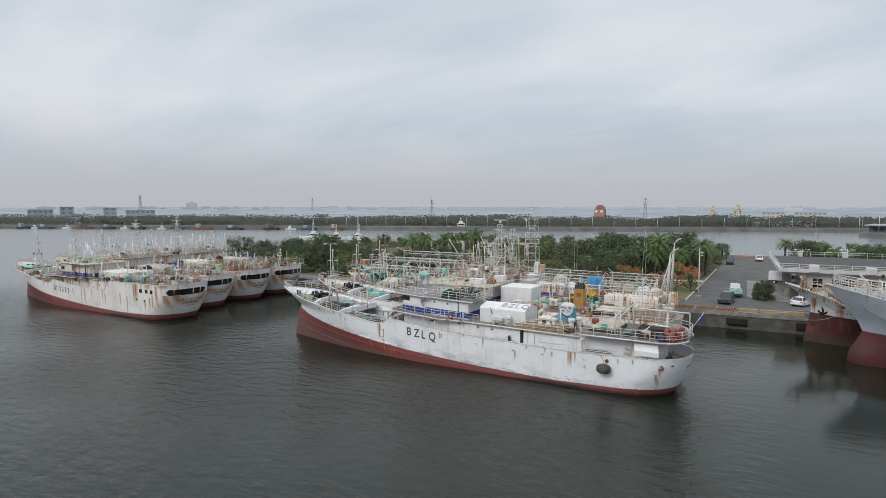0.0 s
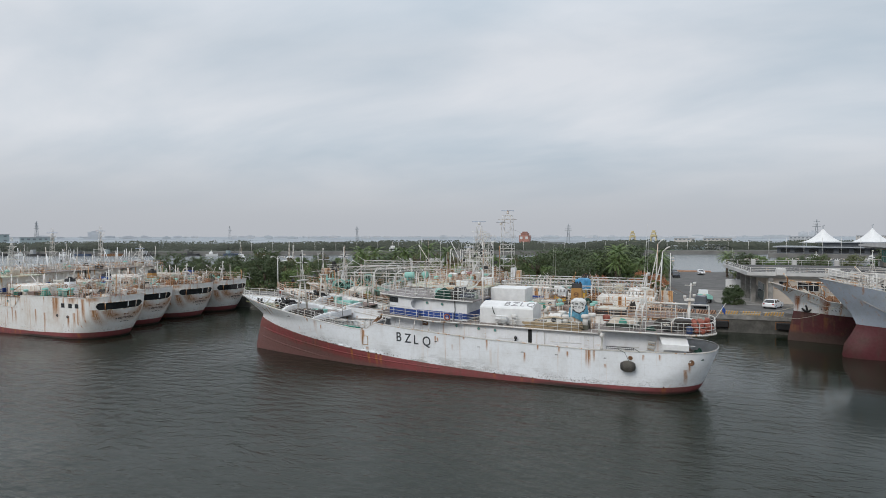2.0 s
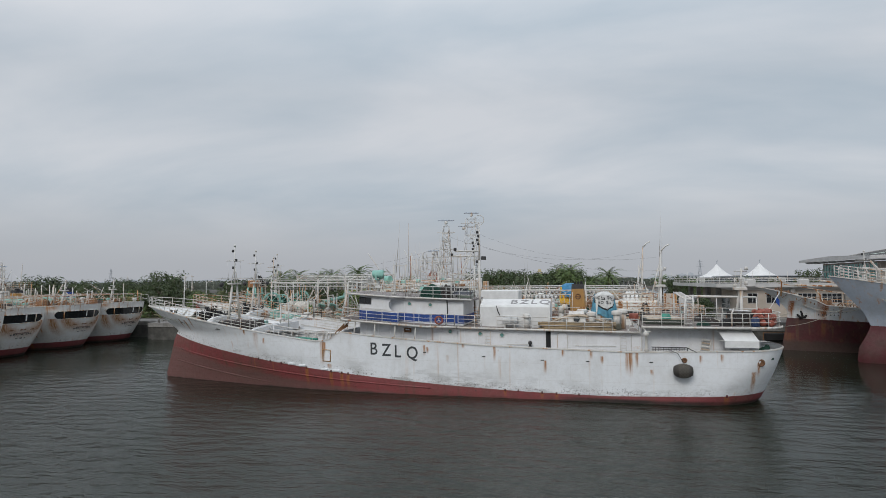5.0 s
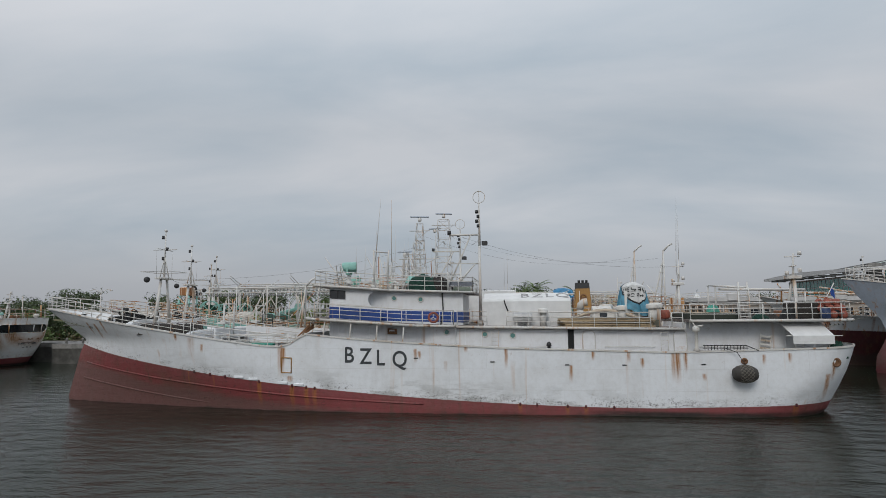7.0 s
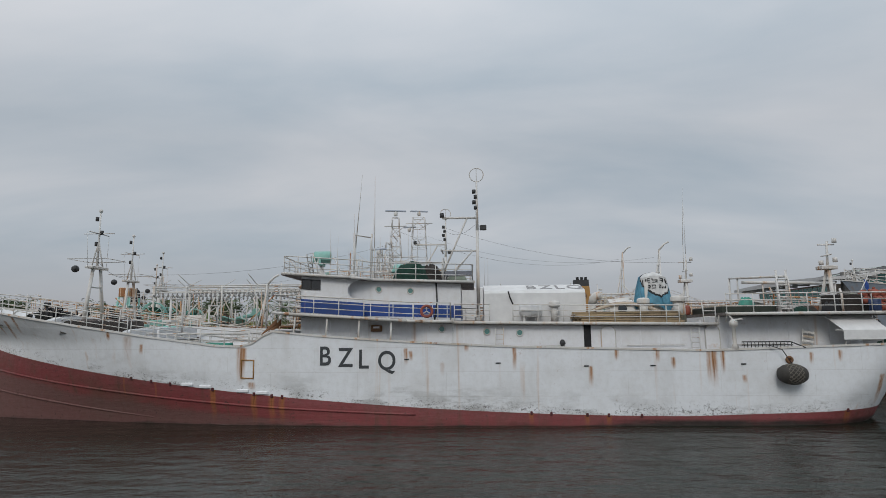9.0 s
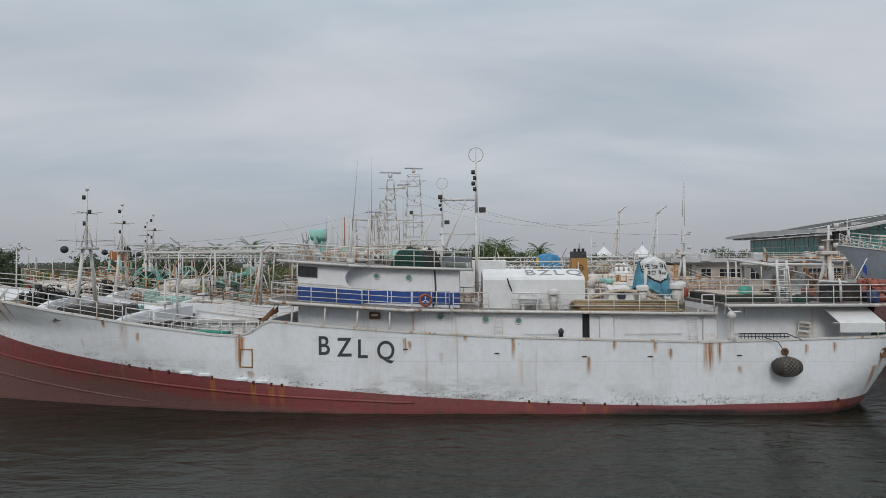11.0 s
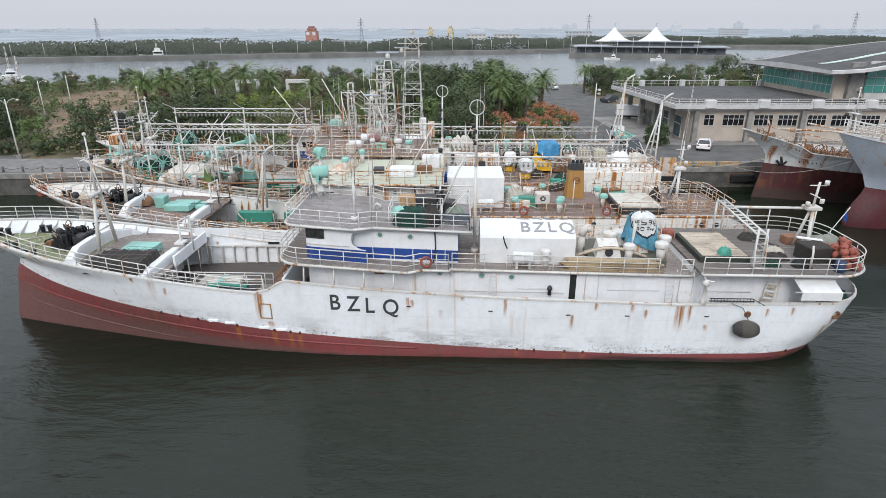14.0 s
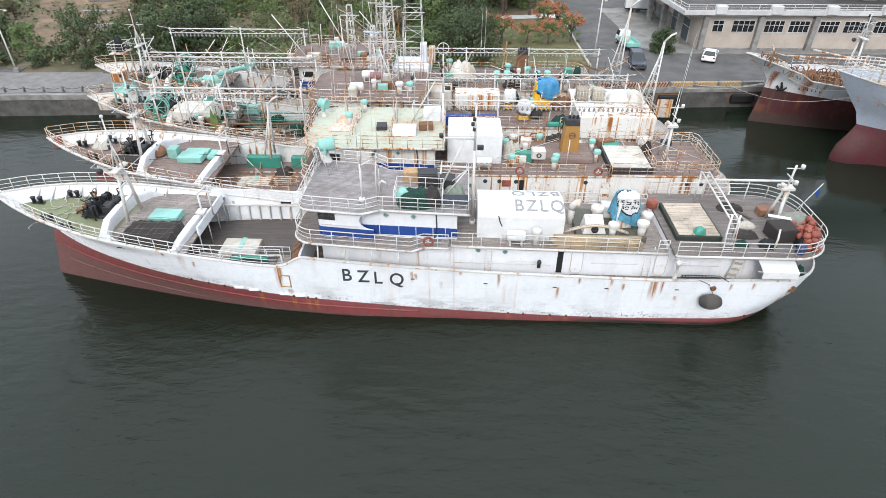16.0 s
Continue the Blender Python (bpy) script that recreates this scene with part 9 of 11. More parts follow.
for a, b, sag in (((5.0, 92.6, 4.8), (-3.0, 98.0, 2.6), 0.6), ((5.0, 92.8, 4.6), (-7, 97.8, 2.6), 0.8), ((8.5, 82.0, 7.2), (2, 98, 2.6), 1.5), ((4.2, 92.4, 6.2), (10.5, 88.5, 5.2), 0.9), ((9.0, 80.8, 6.6), (22, 76.5, 2.6), 1.0)):
    a, b = Vector(a), Vector(b)
    ml.line([a.lerp(b, i / 10) - Vector((0, 0, sag * 4 * (i / 10) * (1 - i / 10))) for i in range(11)], 0.035, 4)
solid("mooring_line", ml, ROPE, "pale mooring ropes slung from the bows to the quay", "rope", kind="stuff")


def cable(a, b, sag):
    a, b = Vector(a), Vector(b)
    solid("cable", MB().line([a.lerp(b, i / 14) - Vector((0, 0, sag * 4 * (i / 14) * (1 - i / 14))) for i in range(15)], 0.009, 4), DARK, "thin dark cable slung between the ships' masts", "cable", group="mast cables")


for a, b, sag in (((-35.5, 91.1, 15.5), (-12.8, 81.4, 11.2), 1.6), ((-37.0, 81.6, 14.2), (-13.5, 90.6, 12.2), 1.8), ((-31.9, 71.9, 12.6), (-13.9, 71.2, 9.6), 0.9), ((-37.0, 81.6, 13.0), (-57.8, 71.0, 9.2), 1.0),
                  ((-29.65, 61.15, 11.0), (-31.9, 71.9, 12.4), 0.5), ((-42.2, 91.2, 12.2), (-60.0, 80.7, 9.4), 1.2), ((-53.1, 61.4, 9.2), (-56.4, 71.0, 9.0), 0.5)):
    cable(a, b, sag)


# ---- trees ----
def limbs(rnd, h, r, spreadr, n):
    """A tapered trunk that forks into limbs; returns the mesh and the limb ends."""
    mb, ends = MB(), []
    fork = h * rnd.uniform(0.28, 0.42)
    lean = Vector((rnd.uniform(-0.3, 0.3), rnd.uniform(-0.3, 0.3), 0))
    mb.tube((0, 0, -0.25), Vector((0, 0, fork * 0.5)) + lean * 0.5, r * 1.25, 8, r)
    mb.tube(Vector((0, 0, fork * 0.5)) + lean * 0.5, Vector((0, 0, fork)) + lean, r, 8, r * 0.8)
    for i in range(n):
        a = 2 * math.pi * i / n + rnd.uniform(-0.4, 0.4)
        k = rnd.uniform(0.5, 1.0)
        mid = Vector((0, 0, fork)) + lean + Vector((math.cos(a) * spreadr * 0.4 * k, math.sin(a) * spreadr * 0.4 * k, (h - fork) * 0.35))
        end = Vector((0, 0, fork)) + lean + Vector((math.cos(a) * spreadr * 0.8 * k, math.sin(a) * spreadr * 0.8 * k, (h - fork) * rnd.uniform(0.55, 0.9)))
        mb.tube(Vector((0, 0, fork)) + lean, mid, r * 0.55, 6, r * 0.35)
        mb.tube(mid, end, r * 0.35, 5, r * 0.12)
        ends += [mid.lerp(end, 0.55), end]
    return mb, ends


def leaves_at(mb, c, rad, n, size, rnd, flat=0.75):
    for _ in range(n):
        d = Vector((rnd.gauss(0, 1), rnd.gauss(0, 1), rnd.gauss(0, 1)))
        if d.length < 1e-3:
            continue
        d.normalize()
        p = c + Vector((d.x * rad, d.y * rad, d.z * rad * flat)) * (rnd.random() ** 0.4)
        s = size * rnd.uniform(0.6, 1.35)
        nrm = (d + Vector((rnd.uniform(-0.7, 0.7), rnd.uniform(-0.7, 0.7), rnd.uniform(0.0, 1.1)))).normalized()
        u = nrm.orthogonal().normalized()
        w = nrm.cross(u)
        a = rnd.uniform(0, 6.28)
        u, w = u * math.cos(a) + w * math.sin(a), w * math.cos(a) - u * math.sin(a)
        mb.add([p - u * s, p - w * s * 0.5 + nrm * s * 0.15, p + u * s, p + w * s * 0.5 + nrm * s * 0.15], [(0, 1, 2, 3)])


def tree_kind(kind, seed, h, wide, leafmat, clumps=26, per=58, size=0.2, flat=0.6, name="tree", label=""):
    rnd = random.Random(seed)
    t = thing(name, label, "tree", pose(0, 0, -400), "park trees")
    tr, ends = limbs(rnd, h, 0.05 * h ** 0.85, wide, rnd.randint(5, 7))
    part("trunk", tr, BARK, t)
    cr = MB()
    for i in range(clumps):
        if i < len(ends):
            c = ends[i]
        else:
            a, q = rnd.uniform(0, 6.28), math.sqrt(rnd.random())
            top = h * (0.62 + 0.36 * (1 - q * q) * flat / 0.6)
            c = Vector((math.cos(a) * wide * q * 0.9, math.sin(a) * wide * q * 0.9, rnd.uniform(h * 0.08, top)))
        leaves_at(cr, c, wide * rnd.uniform(0.2, 0.36), per, size, rnd)
    part("crown", cr, leafmat, t)
    return t


def palm(seed, h):
    rnd = random.Random(seed)
    t = thing("palm_tree", "date palm with drooping green fronds and brown trunk", "palm tree", pose(0, 0, -400), "park palms")
    tr = MB()
    for i in range(8):
        tr.tube((0, 0, h * i / 8 - 0.2), (0, 0, h * (i + 1) / 8), 0.24 - 0.004 * i, 8, 0.2)
    part("trunk", tr, BARK, t)
    cr = MB()
    for i in range(34):
        a = 2.4 * i
        up = lerp(1.1, -0.35, i / 33)
        L = rnd.uniform(2.2, 2.9)
        pts, p, d = [], Vector((0, 0, h)), Vector((math.cos(a) * math.cos(up), math.sin(a) * math.cos(up), math.sin(up)))
        for k in range(8):
            pts.append(p.copy())
            p = p + d * (L / 7)
            d = (d + Vector((0, 0, -0.2))).normalized()
        side = Vector((-math.sin(a), math.cos(a), 0))
        for k in range(7):
            q0, q1 = pts[k], pts[k + 1]
            w = 0.5 * math.sin(math.pi * (k + 0.8) / 8.5)
            for s in (-1, 1):
                for e in (0.0, 0.5):
                    b = q0.lerp(q1, e)
                    tip = b + side * s * w + (q1 - q0) * 0.8 + Vector((0, 0, -0.25 * w))
                    cr.add([b, b + (q1 - q0) * 0.35, tip], [(0, 1, 2)])
        cr.line(pts, 0.02, 3)
    part("crown", cr, LEAF_MID, t)
    dead = MB()
    for i in range(14):
        a = i * 2.1
        dead.line([(0, 0, h - 0.1), (math.cos(a) * 0.7, math.sin(a) * 0.7, h - 0.5), (math.cos(a) * 0.9, math.sin(a) * 0.9, h - 1.4)], 0.05, 3)
    part("dry_fronds", dead, BARK, t)
    return t


def blossom_tree(seed, h, wide):
    """A small round tree, green below and orange-red on top."""
    t = tree_kind("r", seed, h, wide, LEAF_MID, 18, 60, 0.13, 0.3, label="small round park tree, green with orange-red new growth")
    rnd = random.Random(seed + 7)
    mb = MB()
    for i in range(30):
        a, q = rnd.uniform(0, 6.28), math.sqrt(rnd.random())
        c = Vector((math.cos(a) * wide * q, math.sin(a) * wide * q, h * (0.62 + 0.4 * (1 - q * q) + rnd.uniform(-0.12, 0.05))))
        leaves_at(mb, c, wide * 0.24, 34, 0.12, rnd)
    part("blossom", mb, LEAF_RED, t, "orange-red new leaves")
    return t


KINDS = {
    "dark": [tree_kind("d", 11, 9.2, 5.2, LEAF_DARK, 60, 66, 0.24, 0.5, label="broad dark green park tree with a spreading crown"),
             tree_kind("d", 12, 8.0, 4.4, LEAF_DARK, 52, 66, 0.22, 0.6, label="dense dark green park tree")],
    "mid": [tree_kind("m", 21, 6.0, 3.3, LEAF_MID, 44, 56, 0.2, label="mid-green park tree with an uneven crown"),
            tree_kind("m", 22, 5.2, 3.0, LEAF_MID, 40, 56, 0.19, label="low mid-green park tree")],
    "olive": [tree_kind("o", 25, 6.6, 3.2, LEAF_OLIVE, 44, 54, 0.18, 0.8, label="feathery olive-green park tree"),
              tree_kind("o", 26, 5.8, 2.9, LEAF_OLIVE, 40, 54, 0.18, 0.8, label="olive-green park tree with a ragged crown")],
    "light": [tree_kind("l", 31, 4.2, 3.2, LEAF_LIGHT, 38, 60, 0.2, 0.4, label="yellow-green spreading park tree")],
    "brown": [tree_kind("b", 41, 6.6, 2.9, LEAF_BROWN, 40, 52, 0.17, 0.9, label="brownish thin-leaved park tree"),
              tree_kind("b", 42, 5.8, 2.6, LEAF_BROWN, 36, 52, 0.17, 0.9, label="brownish thin park tree")],
    "red": [blossom_tree(51, 3.6, 1.75), blossom_tree(52, 3.3, 1.6)],
    "egg": [tree_kind("e", 63, 3.5, 1.75, LEAF_DARK, 110, 80, 0.11, 0.6, name="bush", label="dense dark green rounded bush on the yard")],
    "bush": [tree_kind("s", 61, 2.4, 1.9, LEAF_DARK, 30, 50, 0.16, 0.7, name="bush", label="dense dark green bush")],
}
PALMS = [palm(71, 5.2), palm(72, 4.4)]


def plant(kind, x, y, k=1.0, seed=0):
    src = PALMS if kind == "palm" else KINDS[kind]
    rnd = random.Random(int(x * 31 + y * 17 + seed))
    ob = src[rnd.randrange(len(src))]
    m = pose(x, y, QZ - 0.05, 0, 0, rnd.uniform(0, 360)) @ Matrix.Diagonal((k, k, k * rnd.uniform(0.9, 1.12), 1))
    o = copy_thing(ob, Matrix.Identity(4))
    o.matrix_basis = m
    return o


def scatter(seed, x0, x1, y0, y1, gap, kinds, k0, k1, keep=None, most=400):
    rnd = random.Random(seed)
    spots = []
    tries = 0
    while tries < 2500 and len(spots) < most:
        tries += 1
        x, y = rnd.uniform(x0, x1), rnd.uniform(y0, y1)
        if keep is not None and not keep(x, y):
            continue
        if any((x - a) ** 2 + (y - b) ** 2 < gap * gap for a, b in spots):
            continue
        spots.append((x, y))
    for x, y in spots:
        plant(rnd.choice(kinds), x, y, rnd.uniform(k0, k1), seed)


def in_clear(x, y):
    """The bare soil clearing with its path."""
    return (-103 < x + 0.35 * (y - 125) < -85 and 108 < y < 160) or (-127 < x < -103 and 152 < y < 187)


def shore(x):
    return pick([(-168, 178), (-150, 203), (-127, 215), (-95, 225), (-70, 225), (-40, 215), (-16, 204)], x) - 4


def west(y):
    return pick([(95, -126), (130, -142), (180, -162), (230, -168)], y)


def park(x, y):
    return x > west(y) + 2 and y < shore(x) and not in_clear(x, y) and not (x > -28 and 104 < y < 139)


scatter(1, -126, -97, 102, 126, 6.2, ["dark", "dark", "dark", "mid"], 0.7, 0.95, park)
scatter(2, -92, -66, 102.5, 112, 3.6, ["dark", "mid", "bush", "bush"], 0.55, 0.8, park)
scatter(3, -88, -36, 110, 152, 5.4, ["mid", "olive", "mid", "brown", "light", "olive"], 0.55, 0.78, park)
scatter(4, -108, -36, 152, 222, 6.8, ["brown", "olive", "olive", "mid", "brown", "dark"], 0.55, 0.8, park, 120)
scatter(5, -36, -16, 107, 119, 3.8, ["dark", "mid", "bush"], 0.55, 0.75, park)
scatter(6, -39, -19, 121, 176, 5.4, ["dark", "dark", "dark", "mid"], 0.85, 1.08, park)
scatter(7, -24, -14.5, 152, 202, 5.0, ["dark", "olive", "mid"], 0.55, 0.75, park)
scatter(8, -165, -97, 126, 210, 7.6, ["mid", "dark", "olive", "brown"], 0.45, 0.65, park, 60)
for x, y, k in ((-14.6, 141, 1.25), (-18.4, 133.6, 1.3), (-22.6, 134.2, 1.35), (-24.6, 144, 1.35), (-28.4, 142, 1.25), (-14.4, 146, 1.15), (-23.2, 133, 1.2), (-52, 139, 1.1), (-57, 135, 1.1), (1.6, 181, 1.25), (-86.8, 133.7, 1.4), (-82.8, 133.8, 1.45), (-79.0, 137.5, 1.35), (-75.7, 136.5, 1.4), (-70.4, 139.2, 1.4), (-67.0, 143.0, 1.3), (-90.5, 141, 1.2)):
    plant("palm", x, y, k)
for x, y, k in ((-17.5, 115.9, 0.95), (-14.0, 117.2, 1.1), (-20.6, 116.1, 0.9), (-24.4, 115.6, 1.15), (-17.2, 122.5, 1.15), (-15.0, 124.5, 1.0), (-26.8, 117.5, 1.1), (-76, 113, 0.8)):
    plant("red", x, y, k)
for x, y, k in ((-66, 142, 1.15), (-69.5, 138, 1.0), (-62.5, 145, 1.0)):
    plant("light", x, y, k)
plant("egg", -1.9, 112.2, 1.0)
scatter(9, 4, 90, 174, 232, 6.4, ["mid", "olive", "mid", "light", "dark"], 0.7, 0.95, lambda x, y: y < 203 + 0.25 * (x - 8) and y > 172 + 0.1 * x, 44)


def undergrowth(name, n, keep, x0, x1, y0, y1, h0, h1, mat, seed, label):
    """Low scrub between the trees: small leaves in ragged tussocks."""
    rnd = random.Random(seed)
    mb = MB()
    while n > 0:
        x, y = rnd.uniform(x0, x1), rnd.uniform(y0, y1)
        if not keep(x, y):
            n -= 0.2
            continue
        n -= 1
        h = rnd.uniform(h0, h1)
        for j in range(16):
            c = Vector((x + rnd.gauss(0, h * 0.55), y + rnd.gauss(0, h * 0.55), QZ + h * rnd.random() ** 0.8))
            u = Vector((rnd.uniform(-1, 1), rnd.uniform(-1, 1), rnd.uniform(-0.3, 0.8))).normalized()
            w = u.cross(Vector((rnd.uniform(-1, 1), rnd.uniform(-1, 1), 0.6))).normalized()
            s = rnd.uniform(0.16, 0.36)
            mb.add([c - u * s, c - w * s * 0.5, c + u * s, c + w * s * 0.5], [(0, 1, 2, 3)])
    return solid(name, mb, mat, label, "scrub", kind="stuff")


undergrowth("park_scrub", 3400, lambda x, y: park(x, y) and y > 103, -165, -15, 102, 222, 0.7, 2.4, LEAF_MID, 31, "low tangled green scrub between the park trees")
undergrowth("dry_scrub", 1700, lambda x, y: park(x, y) and y > 103, -165, -15, 102, 222, 0.6, 1.9, LEAF_BROWN, 32, "dry brownish scrub between the park trees")
undergrowth("clearing_scrub", 160, in_clear, -128, -80, 106, 187, 0.4, 1.3, LEAF_OLIVE, 34, "sparse weeds on the bare soil")
undergrowth("verge_scrub", 700, lambda x, y: y < 205 + 0.25 * (x - 8) and y > 171 + 0.1 * x, 3, 100, 170, 236, 0.6, 1.8, LEAF_OLIVE, 33, "low green scrub along the river path")
for key in KINDS.values():
    for o in key:
        for c in list(o.children):
            bpy.data.objects.remove(c)
        bpy.data.objects.remove(o)
for o in PALMS:
    for c in list(o.children):
        bpy.data.objects.remove(c)
    bpy.data.objects.remove(o)


# far woods and scrub on the opposite bank
def far_woods(name, n, x0, x1, d0, d1, h0, h1, seed, label):
    rnd = random.Random(seed)
    mb = MB()
    for i in range(n):
        x = rnd.uniform(x0, x1)
        y = (far_y(x) if x < 60 else 600) + d0 + (d1 - d0) * rnd.random() ** 1.4
        k = 0.45 + 0.3 * math.sin(x * 0.021) * math.sin(x * 0.05 + 1) + rnd.uniform(-0.3, 0.3)
        h = lerp(h0, h1, max(0.0, min(1.5, k)))
        w = h * rnd.uniform(0.8, 1.4)
        for j in range(34):
            a = rnd.uniform(0, 6.28)
            c = Vector((x + math.cos(a) * w * rnd.random(), y + math.sin(a) * w * rnd.random(), 2.2 + h * rnd.uniform(0.1, 0.8)))
            s = h * rnd.uniform(0.07, 0.14)
            u = Vector((1, rnd.uniform(-0.4, 0.4), rnd.uniform(-0.3, 0.3))) * s
            v = Vector((rnd.uniform(-0.3, 0.3), rnd.uniform(0.2, 0.7), 0.8)) * s * 0.7
            mb.add([c - u, c - v, c + u, c + v], [(0, 1, 2, 3)])
    return solid(name, mb, LEAF_FAR, label, "woods", kind="stuff")


LEAF_FAR = leaf("far_wood_leaves", (0.020, 0.030, 0.018), (0.055, 0.066, 0.040), (0.075, 0.062, 0.042))
far_woods("far_woods", 3600, -950, 560, 14, 110, 2.5, 9.0, 8, "low dull green woods along the opposite river bank")
far_woods("distant_woods", 4200, -2600, 1800, 60, 200, 3.5, 9.5, 9, "hazy dull woods on the plain beyond the river")


# ---- fish market with roof terrace ----
SHOP_GLASS = glass_mat("grey_shop_glass", (0.085, 0.12, 0.125), 0.1)


def market():
    b = thing("market_building", "beige two-storey harbour building with roof terrace and teal glazing", "building", pose(0, 0, 0))
    part("front_wall", MB().box(3.4, 74, 113.6, 113.95, QZ, 7.29), WALL_PAINT, b)
    part("side_wall", MB().box(3.4, 3.75, 113.95, 138, QZ, 7.29), WALL_PAINT, b)
    part("back_wall", MB().box(3.4, 74, 138, 138.35, QZ, 7.1), WALL_PAINT, b)
    part("wall_base", MB().box(3.35, 74, 113.54, 113.6, QZ, QZ + 0.3), CONCRETE, b)
    out = [(0.2, 112.2), (76, 113.6), (76, 146.0), (-1.8, 141.0)]
    t = part("terrace", MB().prism(out, 7.3, 7.75), WALL_WHITE, b, "white concrete terrace slab")
    part("terrace_floor", MB().prism([(0.8, 112.8), (75.5, 114.2), (75.5, 145.4), (-1.1, 140.6)], 7.75, 7.79), ROOF_DARK, t, "dark grey roof surface")
    part("upstand", MB().prism([(0.2, 112.2), (76, 113.6), (76, 113.95), (0.2, 112.55)], 7.75, 7.9).prism([(0.2, 112.55), (0.55, 112.56), (-1.42, 141.0), (-1.8, 141.0)], 7.75, 7.9), WALL_WHITE, t)
    bev = MB().add([(0.25, 112.25, 7.3), (75.9, 113.65, 7.3), (75.9, 114.6, 6.8), (2.4, 113.5, 6.8), (75.9, 114.6, 7.3), (2.4, 113.5, 7.3)], [(0, 1, 2, 3), (3, 2, 4, 5), (0, 3, 5)])
    part("soffit", bev, WALL_WHITE, t)
    rl = [(-1.6, 140.8, 7.9), (0.4, 112.4, 7.9), (75.8, 113.8, 7.9)]
    railing(t, rl, 0.75, 2.4, (1.0, 0.55, 0.2), 0.035, True, RAIL)
    railing(t, [(-1.4, 140.7, 7.75), (27, 142.6, 7.75)], 1.0, 2.4, (1.0, 0.55), 0.035, True, RAIL)
    for i in range(9):
        x = 5.2 + i * 7.6
        part("edge_block", MB().box(x - 0.75, x + 0.75, 111.95 + 0.0184 * x, 112.9 + 0.0184 * x, 7.35, 8.55, 0.12), WALL_WHITE, t, "white concrete block")
    for i in range(4):
        x = 4 + i * 7.6
        part("edge_block", MB().box(x - 0.4, x + 0.4, 140.4 + 0.066 * x, 141.3 + 0.066 * x, 7.7, 8.9, 0.06), WALL_WHITE, t)
    for i in range(10):
        x = 3.8 + i * 7.6
        part("column", MB().box(x - 0.35, x + 0.35, 112.9, 113.7, QZ, 7.1, 0.06), CONCRETE, b, "grey concrete pier")
    for y in (117.0, 123.8, 130.6, 137.2):
        part("column", MB().box(1.2 - 0.03 * (y - 117), 1.95 - 0.03 * (y - 117), y - 0.4, y + 0.4, QZ, 7.12, 0.05), CONCRETE, b)
    wins = []
    for i in range(9):
        x = 3.8 + i * 7.6
        if i == 0:
            wins += [(x + 1.3, x + 2.7, 2), (x + 4.0, x + 7.0, 4)]
        else:
            wins += [(x + 0.9, x + 3.5, 4), (x + 4.3, x + 7.0, 4)]
    for xa, xb, n in wins:
        w = part("window", MB().box(xa - 0.08, xb + 0.08, 113.53, 113.62, 4.72, 4.8).box(xa - 0.08, xb + 0.08, 113.53, 113.62, 6.3, 6.38).box(xa - 0.08, xa, 113.53, 113.62, 4.8, 6.3).box(xb, xb + 0.08, 113.53, 113.62, 4.8, 6.3), WALL_WHITE, b)
        for k in range(1, n):
            c = lerp(xa, xb, k / n)
            part("mullion", MB().box(c - 0.035, c + 0.035, 113.52, 113.6, 4.8, 6.3), WALL_WHITE, w)
        part("transom", MB().box(xa, xb, 113.525, 113.6, 5.71, 5.78), WALL_WHITE, w)
        for k in range(n):
            for r in range(2):
                a, c = lerp(xa, xb, k / n) + 0.03, lerp(xa, xb, (k + 1) / n) - 0.03
                z0 = 4.8 + 0.95 * r
                part("pane", MB().box(a, c, 113.56, 113.59, z0 + 0.03, z0 + (0.92 if r == 0 else 0.52)), GLASS, w)
    g = part("shop_front", MB().box(3.3, 3.4, 117.4, 125.4, QZ, 5.6), WALL_WHITE, b, "white framed glazed shop front")
    for i in range(8):
        for z0, z1 in ((QZ + 0.15, 4.3), (4.42, 5.45)):
            part("pane", MB().box(3.24, 3.31, 117.5 + i * 0.98, 118.38 + i * 0.98, z0, z1), SHOP_GLASS, g)
    for i in range(5):
        for z0, z1 in ((QZ + 0.1, 4.4),):
            part("shutter", MB().box(3.3, 3.38, 126 + i * 2.2, 127.9 + i * 2.2, z0, z1), CONCRETE, b)
    # glazed upper storey under its curved roof
    u = part("upper_storey", MB().box(27, 74, 120.6, 143, 7.79, 11.4), WALL_PAINT, b)
    part("gable_wall", MB().box(31.6, 74, 120.4, 120.6, 7.79, 13.4), WALL_WHITE, b)
    for i in range(16):
        y = 121.3 + i * 1.34
        part("glazing", MB().box(26.93, 26.98, y + 0.06, y + 1.28, 8.6, 9.75), TEAL_GLASS, u)
        part("glazing", MB().box(26.93, 26.98, y + 0.06, y + 1.28, 9.85, 11.1), TEAL_GLASS, u)
    for i in range(17):
        y = 121.3 + i * 1.34
        part("mullion", MB().box(26.88, 27.0, y - 0.05, y + 0.05, 8.5, 11.2), WALL_WHITE, u)
    part("transom", MB().box(26.9, 27.0, 121.2, 142.8, 9.74, 9.86), WALL_WHITE, u)
    for i in range(7):
        for r in range(4):
            x, z = 31.2 + i * 1.5, 8.8 + r * 1.15
            if z < 9.6 + 0.45 * i + 2.2:
                part("glazing", MB().box(x + 0.06, x + 1.42, 120.3, 120.38, z, z + 1.06), TEAL_GLASS, u)
    part("gable_column", MB().box(28.6, 30.6, 119.8, 120.6, 7.79, 13.2, 0.06), CONCRETE, u)

    def rz(x):
        return pick([(24.0, 11.75), (26, 11.8), (29, 12.0), (32, 12.5), (36, 13.3), (40, 14.0), (46, 14.8), (54, 15.5), (64, 15.9), (76, 15.7)], x)

    xs = [24.0 + 52.0 * i / 44 for i in range(45)]
    top, slab_, edge = MB(), MB(), MB()
